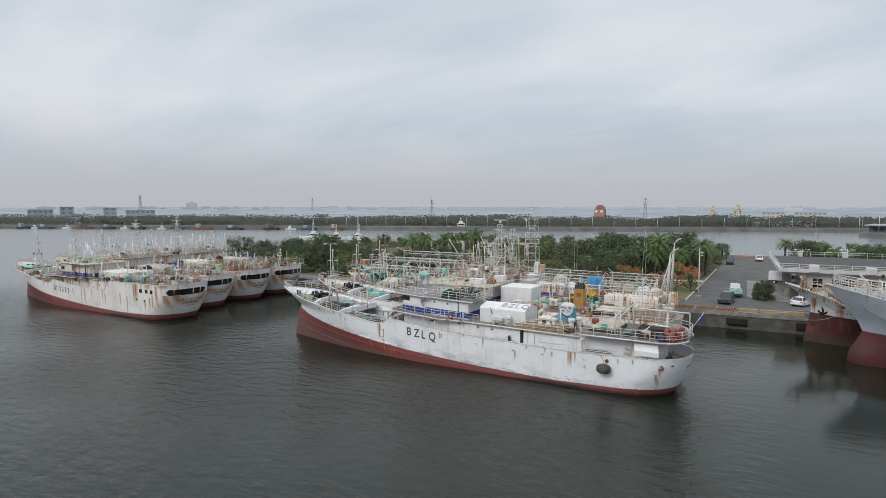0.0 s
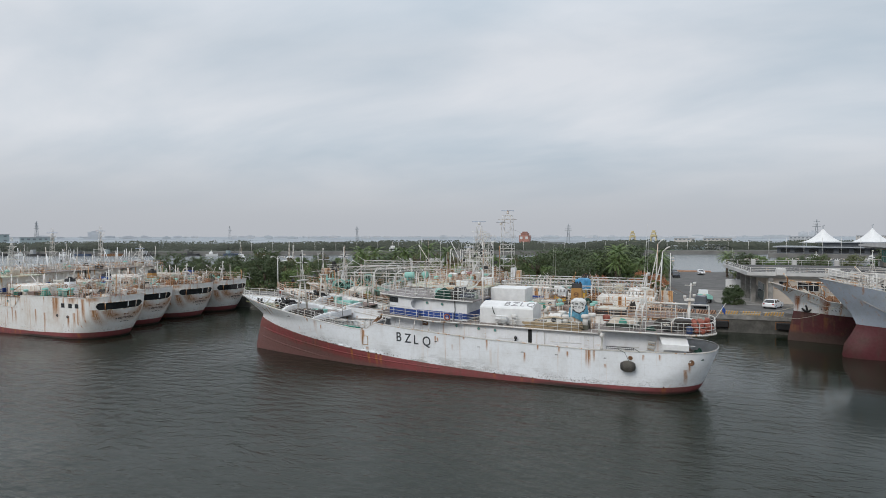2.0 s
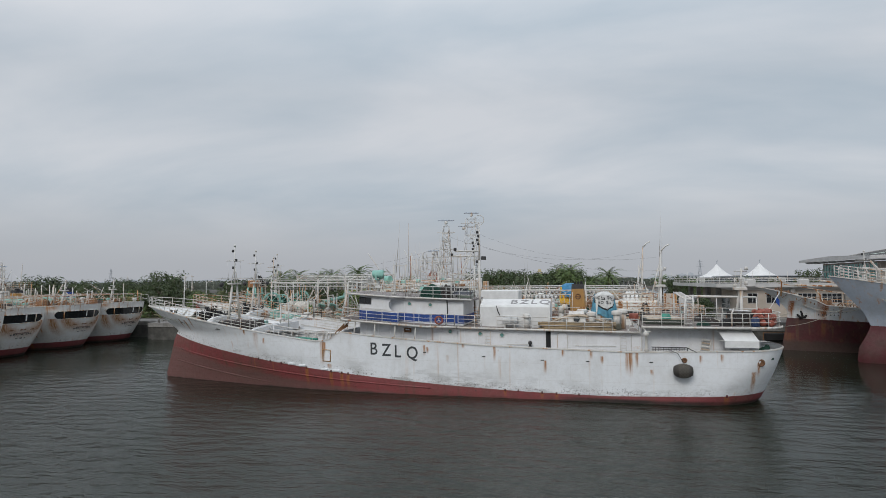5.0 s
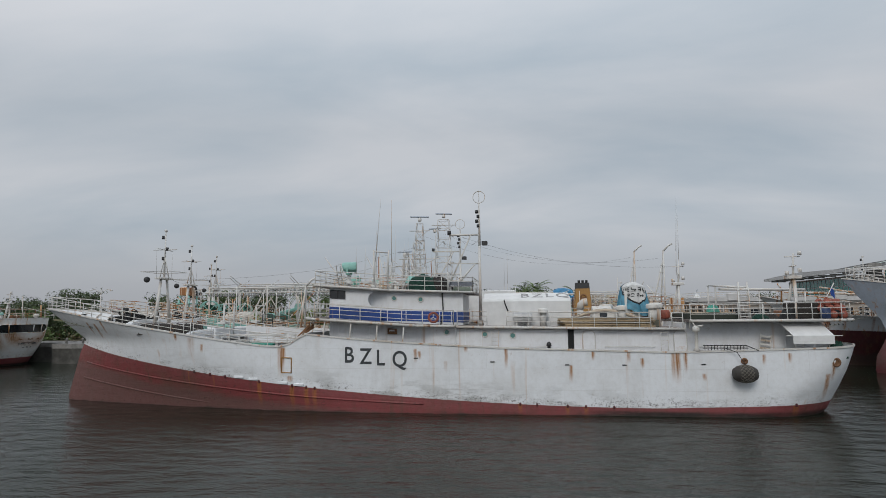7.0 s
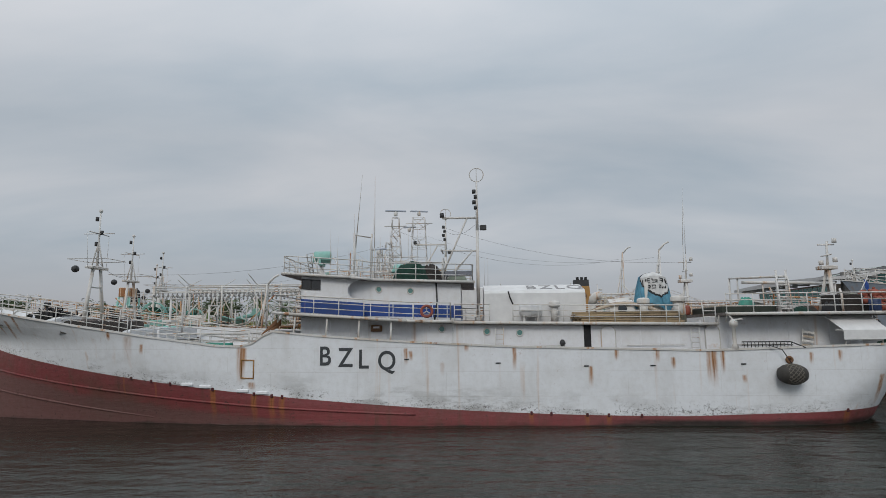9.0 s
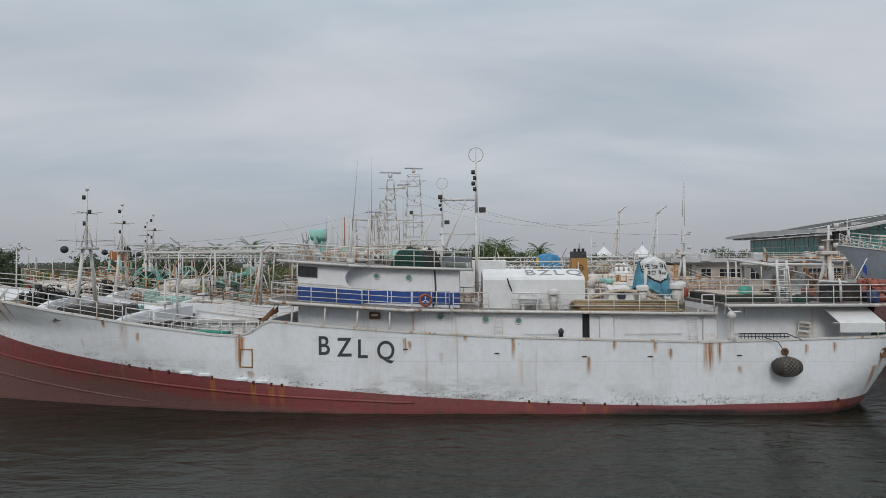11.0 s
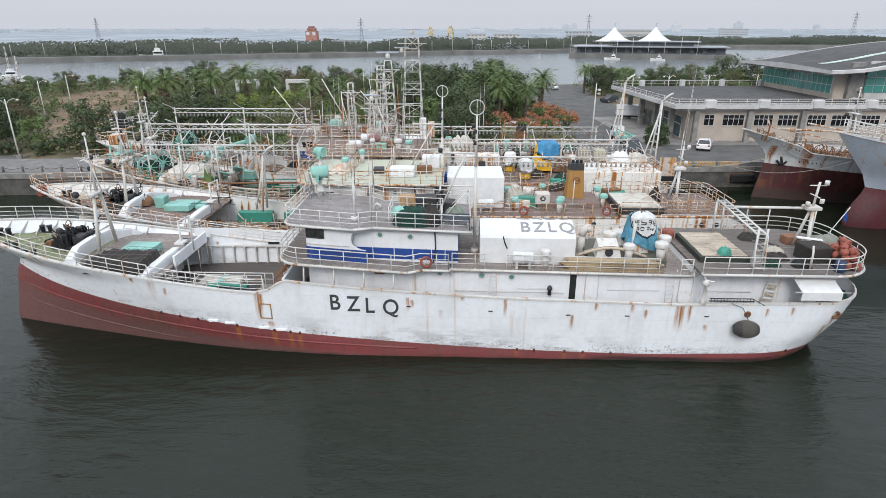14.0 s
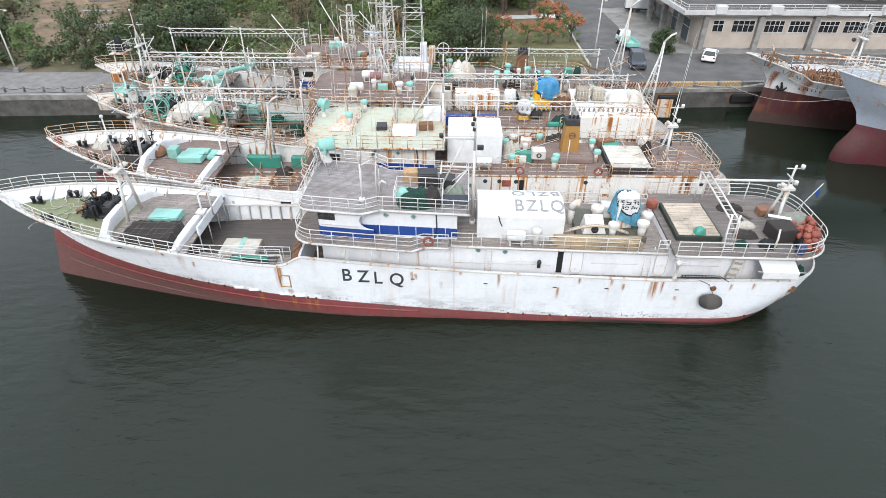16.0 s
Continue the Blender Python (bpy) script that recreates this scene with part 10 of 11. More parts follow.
    rowsA = [[(x, y, rz(x) + 0.32 + 0.5 * math.sin(math.pi * (y - 117) / 30)) for x in xs] for y in (117.2, 121, 126, 132, 138, 143, 146.8)]
    top.grid(rowsA, True)
    slab_.grid([[(x, 117, rz(x)) for x in xs], [(x, 117, rz(x) + 0.45) for x in xs], [(x, 117.5, rz(x) + 0.5) for x in xs]], False)
    slab_.grid([[(x, 117, rz(x)) for x in xs], [(x, 132, rz(x) + 0.3) for x in xs], [(x, 147, rz(x)) for x in xs]], True, True)
    slab_.grid([[(24.0, y, rz(24.0)) for y in (117, 122, 132, 142, 147)], [(24.0, y, rz(24.0) + 0.42 + 0.45 * math.sin(math.pi * (y - 117) / 30)) for y in (117, 122, 132, 142, 147)]], False, True)
    slab_.grid([[(x, 147, rz(x)) for x in xs], [(x, 147, rz(x) + 0.45) for x in xs]], False, True)
    r = part("roof", slab_, WALL_WHITE, b, "curved white roof edge")
    part("roof_skin", top, ROOF_DARK, r, "dark weathered roof skin")
    part("roof_light", MB().grid([[(x, y, rz(x) + 0.37 + 0.5 * math.sin(math.pi * (y - 117) / 30)) for y in (126.0, 127.4)] for x in xs if 27 < x < 52], True), plain("pale_green_roof_light", (0.50, 0.60, 0.52), 0.4), r, "pale green strip of roof light")
    for i in range(8):
        y = 119 + i * 3.6
        part("eave_beam", MB().box(24.3, 27, y - 0.15, y + 0.15, 11.45, 11.75), WALL_WHITE, r)
    return b


market()


# ---- quay furniture ----
BLOCK_PAINT = plain("faded_salmon_paint", (0.42, 0.25, 0.17), 0.85, 0, 0.35, 2.0)
STRIPE_BROWN = plain("dark_brown_stripe", (0.10, 0.055, 0.04), 0.85, 0, 0.3, 3)


def striped_block(x, y, stripes):
    bl = thing("quay_block", "concrete kerb block with worn orange stripes" if stripes else "plain grey concrete kerb block", "kerb block", pose(x, y, QZ + 0.06, 0, 0, 3.8), "kerb blocks on the quay")
    part("body", MB().box(-1.35, 1.35, -0.25, 0.25, 0, 0.55, 0.05), BLOCK_PAINT if stripes and x < -4 else CONCRETE, bl)
    if stripes:
        for i in range(7):
            a = -1.2 + i * 0.36
            part("stripe", MB().add([(a, -0.256, 0.06), (a + 0.18, -0.256, 0.06), (a + 0.4, -0.256, 0.5), (a + 0.22, -0.256, 0.5), (a + 0.22, -0.2, 0.556), (a + 0.4, -0.2, 0.556), (a + 0.4, 0.2, 0.556), (a + 0.22, 0.2, 0.556)],
                                   [(0, 1, 2, 3), (3, 2, 5, 4), (4, 5, 6, 7)]), STRIPE_BROWN if x < -4 else STRIPE_Y, bl)


for i in range(24):
    x = -12.5 + i * 2.95
    striped_block(x, quay_y(x) + 0.35, x < 3.5)
for i in range(12):
    x = -14 + i * 9.0
    tf = thing("quay_fender", "black rubber fender bolted to the quay wall", "fender", pose(x, quay_y(x) - 0.35, 1.0, 0, 0, 3.8), "quay fenders")
    part("pad", MB().box(-1.4, 1.4, -0.3, 0.3, -0.5, 0.5, 0.12), BLACK, tf)
    part("bolt_plate", MB().box(-1.5, 1.5, 0.28, 0.36, -0.55, 0.55), RUST, tf)


def chain_rail(x0, x1):
    rail = thing("chain_fence", "low stone posts linked by chain along the promenade", "fence", pose(0, 0, 0))
    n = int((x1 - x0) / 2.2)
    for i in range(n + 1):
        x = lerp(x0, x1, i / n)
        y = quay_y(x) + 1.1
        part("post", MB().lathe([(0.14, 0), (0.12, 0.5), (0.16, 0.6), (0.1, 0.72), (0.03, 0.76)], 8, (x, y, QZ)), CONCRETE, rail)
        if i < n:
            xb = lerp(x0, x1, (i + 1) / n)
            a, b = Vector((x, y, QZ + 0.55)), Vector((xb, quay_y(xb) + 1.1, QZ + 0.55))
            part("chain", MB().line([a.lerp(b, k / 6) - Vector((0, 0, 0.9 * (k / 6) * (1 - k / 6))) for k in range(7)], 0.03, 4), DARK, rail)


chain_rail(-86, -15)


def street_lamp(x, y, h=7.5, arms=2, turn=0.0, label="white street lamp with two curved arms"):
    l = thing("street_lamp", label, "street lamp", pose(x, y, QZ, 0, 0, turn), "street lamps")
    part("pole", MB().tube((0, 0, -0.1), (0, 0, h), 0.11, 8, 0.07), RAIL, l)
    part("foot", MB().box(-0.3, 0.3, -0.3, 0.3, -0.05, 0.45, 0.04), CONCRETE, l)
    for s in ((-1, 1) if arms == 2 else (1,)):
        part("arm", MB().line([(0, 0, h - 0.7), (0.4 * s, 0, h - 0.2), (0.9 * s, 0, h), (1.3 * s, 0, h - 0.1)], 0.04, 5), RAIL, l)
        part("lamp_head", MB().lathe([(0.05, 0.12), (0.2, 0.02), (0.22, -0.05), (0.1, -0.12)], 10, (1.35 * s, 0, h - 0.15)), RAIL, l)


for x, y, a in ((-87.2, 100.4, 2), (-109, 138, 1), (-112, 151, 1), (-37, 178, 1), (-108, 175, 1), (4.5, 149, 2), (13, 153, 2), (22, 155, 2), (33, 157, 2), (46, 160, 2), (3.5, 185, 2)):
    street_lamp(x, y, 7.5 if y < 120 else 6.5, a, 20)


mast = thing("yard_mast", "tall white light mast with two small floodlights", "light mast", pose(-11.8, 109.6, QZ))
part("pole", MB().tube((0, 0, -0.1), (0, 0, 8.7), 0.12, 8, 0.06), RAIL, mast)
part("foot", MB().box(-0.45, 0.45, -0.45, 0.45, -0.05, 0.4, 0.04), CONCRETE, mast)
for s in (-1, 1):
    part("floodlight", MB().tube((0, 0, 7.6 + 0.25 * s), (0.3, -0.15, 7.65 + 0.25 * s), 0.03, 5).box(0.25, 0.6, -0.35, -0.05, 7.5 + 0.25 * s, 7.75 + 0.25 * s, 0.04), RAIL, mast)


def arch(x, y, w, h, turn):
    a = thing("stone_arch", "plain white concrete frame standing in the park", "frame", pose(x, y, QZ, 0, 0, turn), "park frames")
    for s in (-1, 1):
        part("upright", MB().box(s * w / 2 - 0.35, s * w / 2 + 0.35, -0.45, 0.45, -0.2, h, 0.04), WALL_WHITE, a)
    part("lintel", MB().box(-w / 2 - 0.35, w / 2 + 0.35, -0.46, 0.46, h, h + 0.75, 0.04), WALL_WHITE, a)


for x, y, t in ((-86.7, 158.5, 14), (-76.9, 159, 10), (-65.9, 159.5, 3)):
    arch(x, y, 4.4, 4.3, t)
sheet("lawn", [(-26.5, 104.2), (-13.4, 105.0), (-13.4, 131.5), (-26.5, 129.5)], QZ + 0.02, plain("worn_lawn", (0.135, 0.125, 0.055), 0.95, 0, 0.4, 0.6, 0.4), "worn yellow-green lawn beside the road", "lawn")
sheet("pale_path", [(-27, 129.8), (-13.4, 131.9), (-13.4, 134.6), (-27, 132.4)], QZ + 0.03, WALL_WHITE, "pale concrete path behind the lawn", "pavement")
sheet("forecourt", [(-4.4, 113.5), (-5.6, 139), (3.3, 140), (3.3, 115), (74, 115), (74, 112.6), (-1.5, 111.2)], QZ + 0.09, plain("pale_forecourt_paving", (0.235, 0.225, 0.21), 0.85, 0, 0.3, 0.5, 0.15), "pale raised paving round the building", "pavement", QZ - 0.1)
solid("promenade_wall", MB().box(-13.2, -1.5, 202.6, 203.0, QZ - 0.1, QZ + 0.55, 0.05), BLOCK_PAINT, "low pinkish wall at the river end of the road", "wall", kind="structure")
solid("kerb", MB().box(-13.38, -13.05, 105.0, 160.0, QZ - 0.1, QZ + 0.22, 0.03), plain("pale_kerb_stone", (0.42, 0.39, 0.31), 0.85), "pale kerb along the road", "kerb", kind="structure")
sheet("soil_path", [(-91, 107), (-81, 107), (-87, 128), (-93, 146), (-101, 154), (-103, 172), (-107, 185), (-120, 188), (-128, 176), (-126, 158), (-112, 147), (-100, 126)], QZ + 0.0, SOIL, "bare reddish soil clearing in the park", "soil")
for i, (x, y) in enumerate(((-93, 132), (-97, 142), (-88, 122))):
    solid("stone_bench", MB().box(-2.6, 2.6, -0.4, 0.4, 0, 0.5, 0.05), CONCRETE, "long low grey stone bench in the clearing", "bench", pose(x, y, QZ, 0, 0, 20 * i))


# ---- vehicles ----
def car(kind, x, y, turn, paint, label, L=4.2, W=1.75, H=1.48):
    c = thing(kind, label, "car", pose(x, y, QZ + 0.04, 0, 0, turn))
    suv = H > 1.6
    sec = [(-L / 2, 0.35), (-L / 2 + 0.02, 0.75), (-L / 2 + 0.12, 0.9), (-L * 0.22, 1.0), (L / 2 - 0.25, 1.0), (L / 2 - 0.04, 0.88), (L / 2, 0.4), (L / 2 - 0.15, 0.28), (-L / 2 + 0.15, 0.28)]
    mb = MB()
    rows = [[(px, yy, z if abs(yy) < W / 2 - 0.01 else z * 0.97 + 0.02) for px, z in sec] for yy in (-W / 2, -W / 2 + 0.12, W / 2 - 0.12, W / 2)]
    mb.grid(rows, False, True, True)
    mb.add([(px, -W / 2, z) for px, z in sec], [tuple(range(len(sec)))]).add([(px, W / 2, z) for px, z in sec], [tuple(reversed(range(len(sec))))])
    body = part("body", mb, paint, c)
    a, b, cc, d = (-L * 0.2, -L * 0.02, L * 0.3 if not suv else L * 0.42, L * 0.45)
    lo = [(a, -W / 2 + 0.06, 0.98), (d, -W / 2 + 0.06, 0.98), (d, W / 2 - 0.06, 0.98), (a, W / 2 - 0.06, 0.98)]
    hi = [(b, -W / 2 + 0.22, H - 0.06), (cc, -W / 2 + 0.22, H - 0.06), (cc, W / 2 - 0.22, H - 0.06), (b, W / 2 - 0.22, H - 0.06)]
    part("greenhouse", MB().grid([lo, hi], False, False, True), GLASS, c, "dark car windows")
    part("roof", MB().grid([hi, [(b + 0.08, -W / 2 + 0.3, H), (cc - 0.08, -W / 2 + 0.3, H), (cc - 0.08, W / 2 - 0.3, H), (b + 0.08, W / 2 - 0.3, H)]], False, False, True)
         .add([(b + 0.08, -W / 2 + 0.3, H), (cc - 0.08, -W / 2 + 0.3, H), (cc - 0.08, W / 2 - 0.3, H), (b + 0.08, W / 2 - 0.3, H)], [(0, 1, 2, 3)]), paint, c)
    for s in (-1, 1):
        for p0, p1 in ((lo[0 if s < 0 else 3], hi[0 if s < 0 else 3]), (lo[1 if s < 0 else 2], hi[1 if s < 0 else 2]), (((a + d) / 2, s * (W / 2 - 0.06), 0.98), ((b + cc) / 2, s * (W / 2 - 0.22), H - 0.06))):
            part("pillar", MB().tube(p0, p1, 0.045, 5), paint, c)
        for wx in (-L * 0.31, L * 0.3):
            w = part("wheel", MB().lathe([(0.24, -0.1), (0.31, -0.09), (0.32, 0), (0.31, 0.09), (0.24, 0.1)], 16, m=pose(wx, s * (W / 2 - 0.08), 0.31, 90, 0, 0)), BLACK, c)
            part("rim", MB().lathe([(0.2, -0.11), (0.2, 0.11)], 12, m=pose(wx, s * (W / 2 - 0.08), 0.31, 90, 0, 0)), GREY_HULL, w)
        part("headlight", MB().box(-L / 2 - 0.01, -L / 2 + 0.12, s * W / 2 - s * 0.45 - 0.14, s * W / 2 - s * 0.45 + 0.3 * (s > 0) + 0.14, 0.66, 0.8, 0.02), GLASS, c)
        part("tail_light", MB().box(L / 2 - 0.1, L / 2 + 0.01, s * (W / 2 - 0.2) - 0.13, s * (W / 2 - 0.2) + 0.13, 0.7, 0.9, 0.02), RED_LAMP, c)
        part("mirror", MB().box(a + 0.25, a + 0.4, s * (W / 2 + 0.02) - 0.08, s * (W / 2 + 0.02) + 0.08, 1.0, 1.15, 0.03), paint, c)
    part("bumper", MB().box(-L / 2 - 0.03, -L / 2 + 0.1, -W / 2 + 0.1, W / 2 - 0.1, 0.32, 0.52, 0.03), DARK, c)
    return c


RED_LAMP = plain("red_lamp_plastic", (0.3, 0.01, 0.01), 0.3, 0, 0.1, 5, 0)
CAR_WHITE = plain("white_car_paint", (0.75, 0.75, 0.76), 0.2, 0, 0.05, 2, 0)
CAR_DARK = plain("dark_car_paint", (0.045, 0.052, 0.068), 0.2, 0, 0.1, 2, 0)
car("car", 3.6, 108.6, 245, CAR_WHITE, "white hatchback parked in front of the building wall")
car("car", -7.1, 105.4, 84, CAR_DARK, "dark grey off-road car parked on the quay yard", 4.5, 1.85, 1.8)
car("car", -4.7, 190, 95, CAR_WHITE, "white car parked at the river end of the road")
car("car", -11.4, 176, 95, CAR_DARK, "dark car parked along the road verge", 4.4, 1.8, 1.6)
car("car", -12.0, 186, 95, CAR_DARK, "dark car parked near the river end of the verge", 4.4, 1.8, 1.6)
car("car", 3.6, 162.6, 40, CAR_DARK, "black car parked under the trees", 4.4, 1.8, 1.6)


def truck(x, y, turn, label, bed, box=False):
    t = thing("truck", label, "truck", pose(x, y, QZ + 0.04, 0, 0, turn))
    part("chassis", MB().box(-2.7, 2.7, -0.5, 0.5, 0.45, 0.7), DARK, t)
    cab = part("cab", MB().box(-2.7, -1.2, -0.85, 0.85, 0.5, 1.25, 0.08).add([(-2.68, -0.83, 1.22), (-1.22, -0.83, 1.22), (-1.22, 0.83, 1.22), (-2.68, 0.83, 1.22), (-2.4, -0.74, 1.95), (-1.26, -0.76, 1.98), (-1.26, 0.76, 1.98), (-2.4, 0.74, 1.95)],
                                                                          [(4, 5, 6, 7), (1, 2, 6, 5)]), CAR_WHITE, t)
    part("windscreen", MB().add([(-2.68, -0.83, 1.24), (-2.68, 0.83, 1.24), (-2.41, 0.73, 1.93), (-2.41, -0.73, 1.93)], [(0, 1, 2, 3)]).add([(-2.6, -0.835, 1.26), (-1.4, -0.835, 1.26), (-1.4, -0.77, 1.9), (-2.36, -0.76, 1.9)], [(0, 1, 2, 3)])
         .add([(-2.6, 0.835, 1.26), (-1.4, 0.835, 1.26), (-1.4, 0.77, 1.9), (-2.36, 0.76, 1.9)], [(3, 2, 1, 0)]), GLASS, cab)
    if box:
        part("cargo_box", MB().box(-1.1, 2.75, -0.95, 0.95, 0.75, 2.55, 0.05), CAR_WHITE, t, "white cargo box")
    else:
        part("bed_floor", MB().box(-1.1, 2.75, -0.95, 0.95, 0.72, 0.82), bed, t)
        for y0, y1, x0, x1 in ((-0.97, -0.9, -1.1, 2.75), (0.9, 0.97, -1.1, 2.75), (-0.97, 0.97, 2.68, 2.76), (-0.97, 0.97, -1.12, -1.04)):
            part("bed_side", MB().box(x0, x1, y0, y1, 0.82, 1.25, 0.015), bed, t, "teal painted drop side")
        part("load", MB().ball((-0.4, 0.1, 1.0), 0.35, 10).ball((0.3, -0.2, 0.98), 0.3, 10), HATCH_WOOD, t)
    for s in (-1, 1):
        for wx in (-1.9, 1.7):
            w = part("wheel", MB().lathe([(0.26, -0.12), (0.35, -0.1), (0.36, 0), (0.35, 0.1), (0.26, 0.12)], 16, m=pose(wx, s * 0.8, 0.35, 90, 0, 0)), BLACK, t)
            part("rim", MB().lathe([(0.2, -0.13), (0.2, 0.13)], 12, m=pose(wx, s * 0.8, 0.35, 90, 0, 0)), RAIL, w)


truck(-6.3, 114.4, -84, "small flat truck with mint-green drop sides parked on the yard", MINT)
truck(1.3, 136.6, 172, "small white box truck parked beside the building", MINT, True)


# ---- across the river ----
FAR_WALL = plain("far_quay_concrete", (0.19, 0.185, 0.175), 0.9, 0, 0.3, 0.1, 0)
fq = MB()
for x0, x1 in ((-1600, 62),):
    fq.prism([(x0, far_y(x0) - 3), (x1, far_y(x1) - 3), (x1, far_y(x1) + 3), (x0, far_y(x0) + 3)], -2, 2.5)
fq.prism([(62, 497), (72, 497), (74, 600), (64, 600)], -2, 3.0).prism([(70, 594), (330, 554), (331, 561), (70, 601)], -2, 3.0)
solid("far_quay", fq, FAR_WALL, "long grey quay wall on the opposite bank", "quay", kind="structure")
for i in range(26):
    x = -300 + i * 14
    solid("quay_post", MB().tube((0, 0, 0), (0, 0, 6.5), 0.11, 5), RAIL, "thin pale lamp post on the opposite quay", "lamp post", pose(x, far_y(x) + 4, 2.9), "far lamp posts")


def pylon(x, y, h):
    p = thing("pylon", "grey lattice power pylon on the plain", "pylon", pose(x, y, 2.2), "pylons")
    part("tower", lattice(MB(), (0, 0, 0), (0, 0, h), h * 0.16, h * 0.02, 9, 0.22), GREY_FAR, p)
    part("cross_arm", MB().tube((-h * 0.14, 0, h * 0.8), (h * 0.14, 0, h * 0.8), 0.3, 5).tube((-h * 0.11, 0, h * 0.9), (h * 0.11, 0, h * 0.9), 0.3, 5).tube((-h * 0.16, 0, h * 0.7), (h * 0.16, 0, h * 0.7), 0.3, 5), GREY_FAR, p)


GREY_FAR = plain("galvanised_steel", (0.32, 0.34, 0.36), 0.6, 0, 0.1, 0.2, 0)
for ang, dist, h in ((-57.4, 900, 30), (-42.6, 1500, 34), (-31.1, 1000, 27), (-10.9, 712, 25), (9.8, 1000, 34), (30, 1100, 36)):
    pylon(dist * math.sin(radians(ang)), dist * math.cos(radians(ang)), h)


def crane(x, y, k, turn):
    c = thing("gantry_crane", "yellow harbour crane tower beyond the woods", "crane", pose(x, y, 2.2, 0, 0, turn), "cranes")
    m = plain("crane_yellow", (0.52, 0.43, 0.24), 0.6, 0, 0.2, 0.2, 0) if "crane_yellow" not in bpy.data.materials else bpy.data.materials["crane_yellow"]
    for sx in (-1, 1):
        for sy in (-1, 1):
            part("leg", MB().tube((sx * 5.2 * k, sy * 4 * k, 0), (sx * 3.4 * k, sy * 3 * k, 15 * k), 0.7 * k, 6), m, c)
    part("portal", MB().box(-4.6 * k, 4.6 * k, -4 * k, 4 * k, 14.5 * k, 17 * k, 0.3), m, c)
    part("cab", MB().box(-3.2 * k, 3.2 * k, -3 * k, 3 * k, 17 * k, 22 * k, 0.4).box(-2 * k, 2 * k, -2 * k, 2 * k, 22 * k, 25 * k, 0.3), m, c)
    part("cab_window", MB().box(-2.4 * k, 2.4 * k, -3.1 * k, -3.0 * k, 18.5 * k, 20.5 * k), WALL_WHITE, c)


crane(-56, 619, 0.64, 8)
crane(-37.5, 660, 0.68, -12)
rt = thing("tower_block", "reddish-brown tower block with white panels beyond the woods", "tower", pose(-202, 757, 2.2))
part("shaft", MB().box(-6.5, 6.5, -6, 6, 0, 11.5, 0.3), plain("red_brown_render", (0.36, 0.17, 0.13), 0.8, 0, 0.2, 0.1, 0), rt)
part("crown", MB().box(-4.8, 4.8, -4.5, 4.5, 11.5, 14.5, 0.3).box(-3.2, 3.2, -3, 3, 14.5, 16.5, 0.3), plain("red_brown_crown", (0.30, 0.15, 0.12), 0.8, 0, 0.2, 0.1, 0), rt)
for i in (-3.6, 3.6):
    part("white_panel", MB().box(i - 1.8, i + 1.8, -6.15, -6.0, 6.5, 10), WALL_WHITE, rt)

rnd = random.Random(19)
FAR_B = [plain("far_render_a", (0.40, 0.41, 0.42), 0.8, 0, 0.1, 0.1, 0), plain("far_render_b", (0.30, 0.36, 0.37), 0.8, 0, 0.1, 0.1, 0), plain("far_render_c", (0.46, 0.43, 0.40), 0.8, 0, 0.1, 0.1, 0)]
FAR_HULL = plain("dull_blue_hull", (0.05, 0.075, 0.13), 0.6, 0, 0.3, 0.5, 0)
FAR_WIN = plain("far_window_band", (0.14, 0.16, 0.18), 0.5, 0, 0.1, 0.1, 0)


# wall colours of the skyline, paled and blued to carry the haze
HAZED_SKY_B = [plain("hazed_skyline_a", (0.46, 0.48, 0.51), 0.9, 0, 0.1, 0.1, 0), plain("hazed_skyline_b", (0.42, 0.45, 0.48), 0.9, 0, 0.1, 0.1, 0), plain("hazed_skyline_c", (0.50, 0.51, 0.53), 0.9, 0, 0.1, 0.1, 0)]


def far_block(x, y, w, d, h, turn, mat, rows=2):
    b = thing("far_building", "plain pale building on the far side of the river", "building", pose(x, y, 2.2, 0, 0, turn), "far buildings")
    part("wall", MB().box(-w / 2, w / 2, -d / 2, d / 2, 0, h, 0.05), mat, b)
    part("roof", MB().box(-w / 2 - 0.4, w / 2 + 0.4, -d / 2 - 0.4, d / 2 + 0.4, h, h + 0.5), GREY_FAR, b)
    for r in range(rows):
        z = h * (r + 0.45) / rows
        n = max(2, int(w / 4.5))
        for i in range(n):
            xx = lerp(-w / 2, w / 2, (i + 0.5) / n)
            part("window", MB().box(xx - 1.2, xx + 1.2, -d / 2 - 0.06, -d / 2, z, z + h / rows * 0.35), FAR_WIN, b)


for ang, dist, w, h, k in ((-62.8, 760, 13, 14, 1), (-59.7, 760, 13, 13, 1), (-57.4, 760, 30, 10, 1), (-64.6, 800, 24, 11, 1), (-62.2, 600, 7, 8, 0),
                           (-0.5, 800, 24, 7.5, 2), (2.2, 800, 32, 7.5, 2), (-12.8, 560, 24, 5, 0), (-7.8, 540, 18, 4, 0), (1.6, 500, 14, 4, 0), (-0.6, 500, 26, 3, 1), (9, 1000, 40, 9, 0), (14, 1200, 60, 10, 2), (22, 1300, 50, 12, 0)):
    far_block(dist * math.sin(radians(ang)), dist * math.cos(radians(ang)), w, 14, h, -ang, FAR_B[k], 2 if h < 12 else 3)
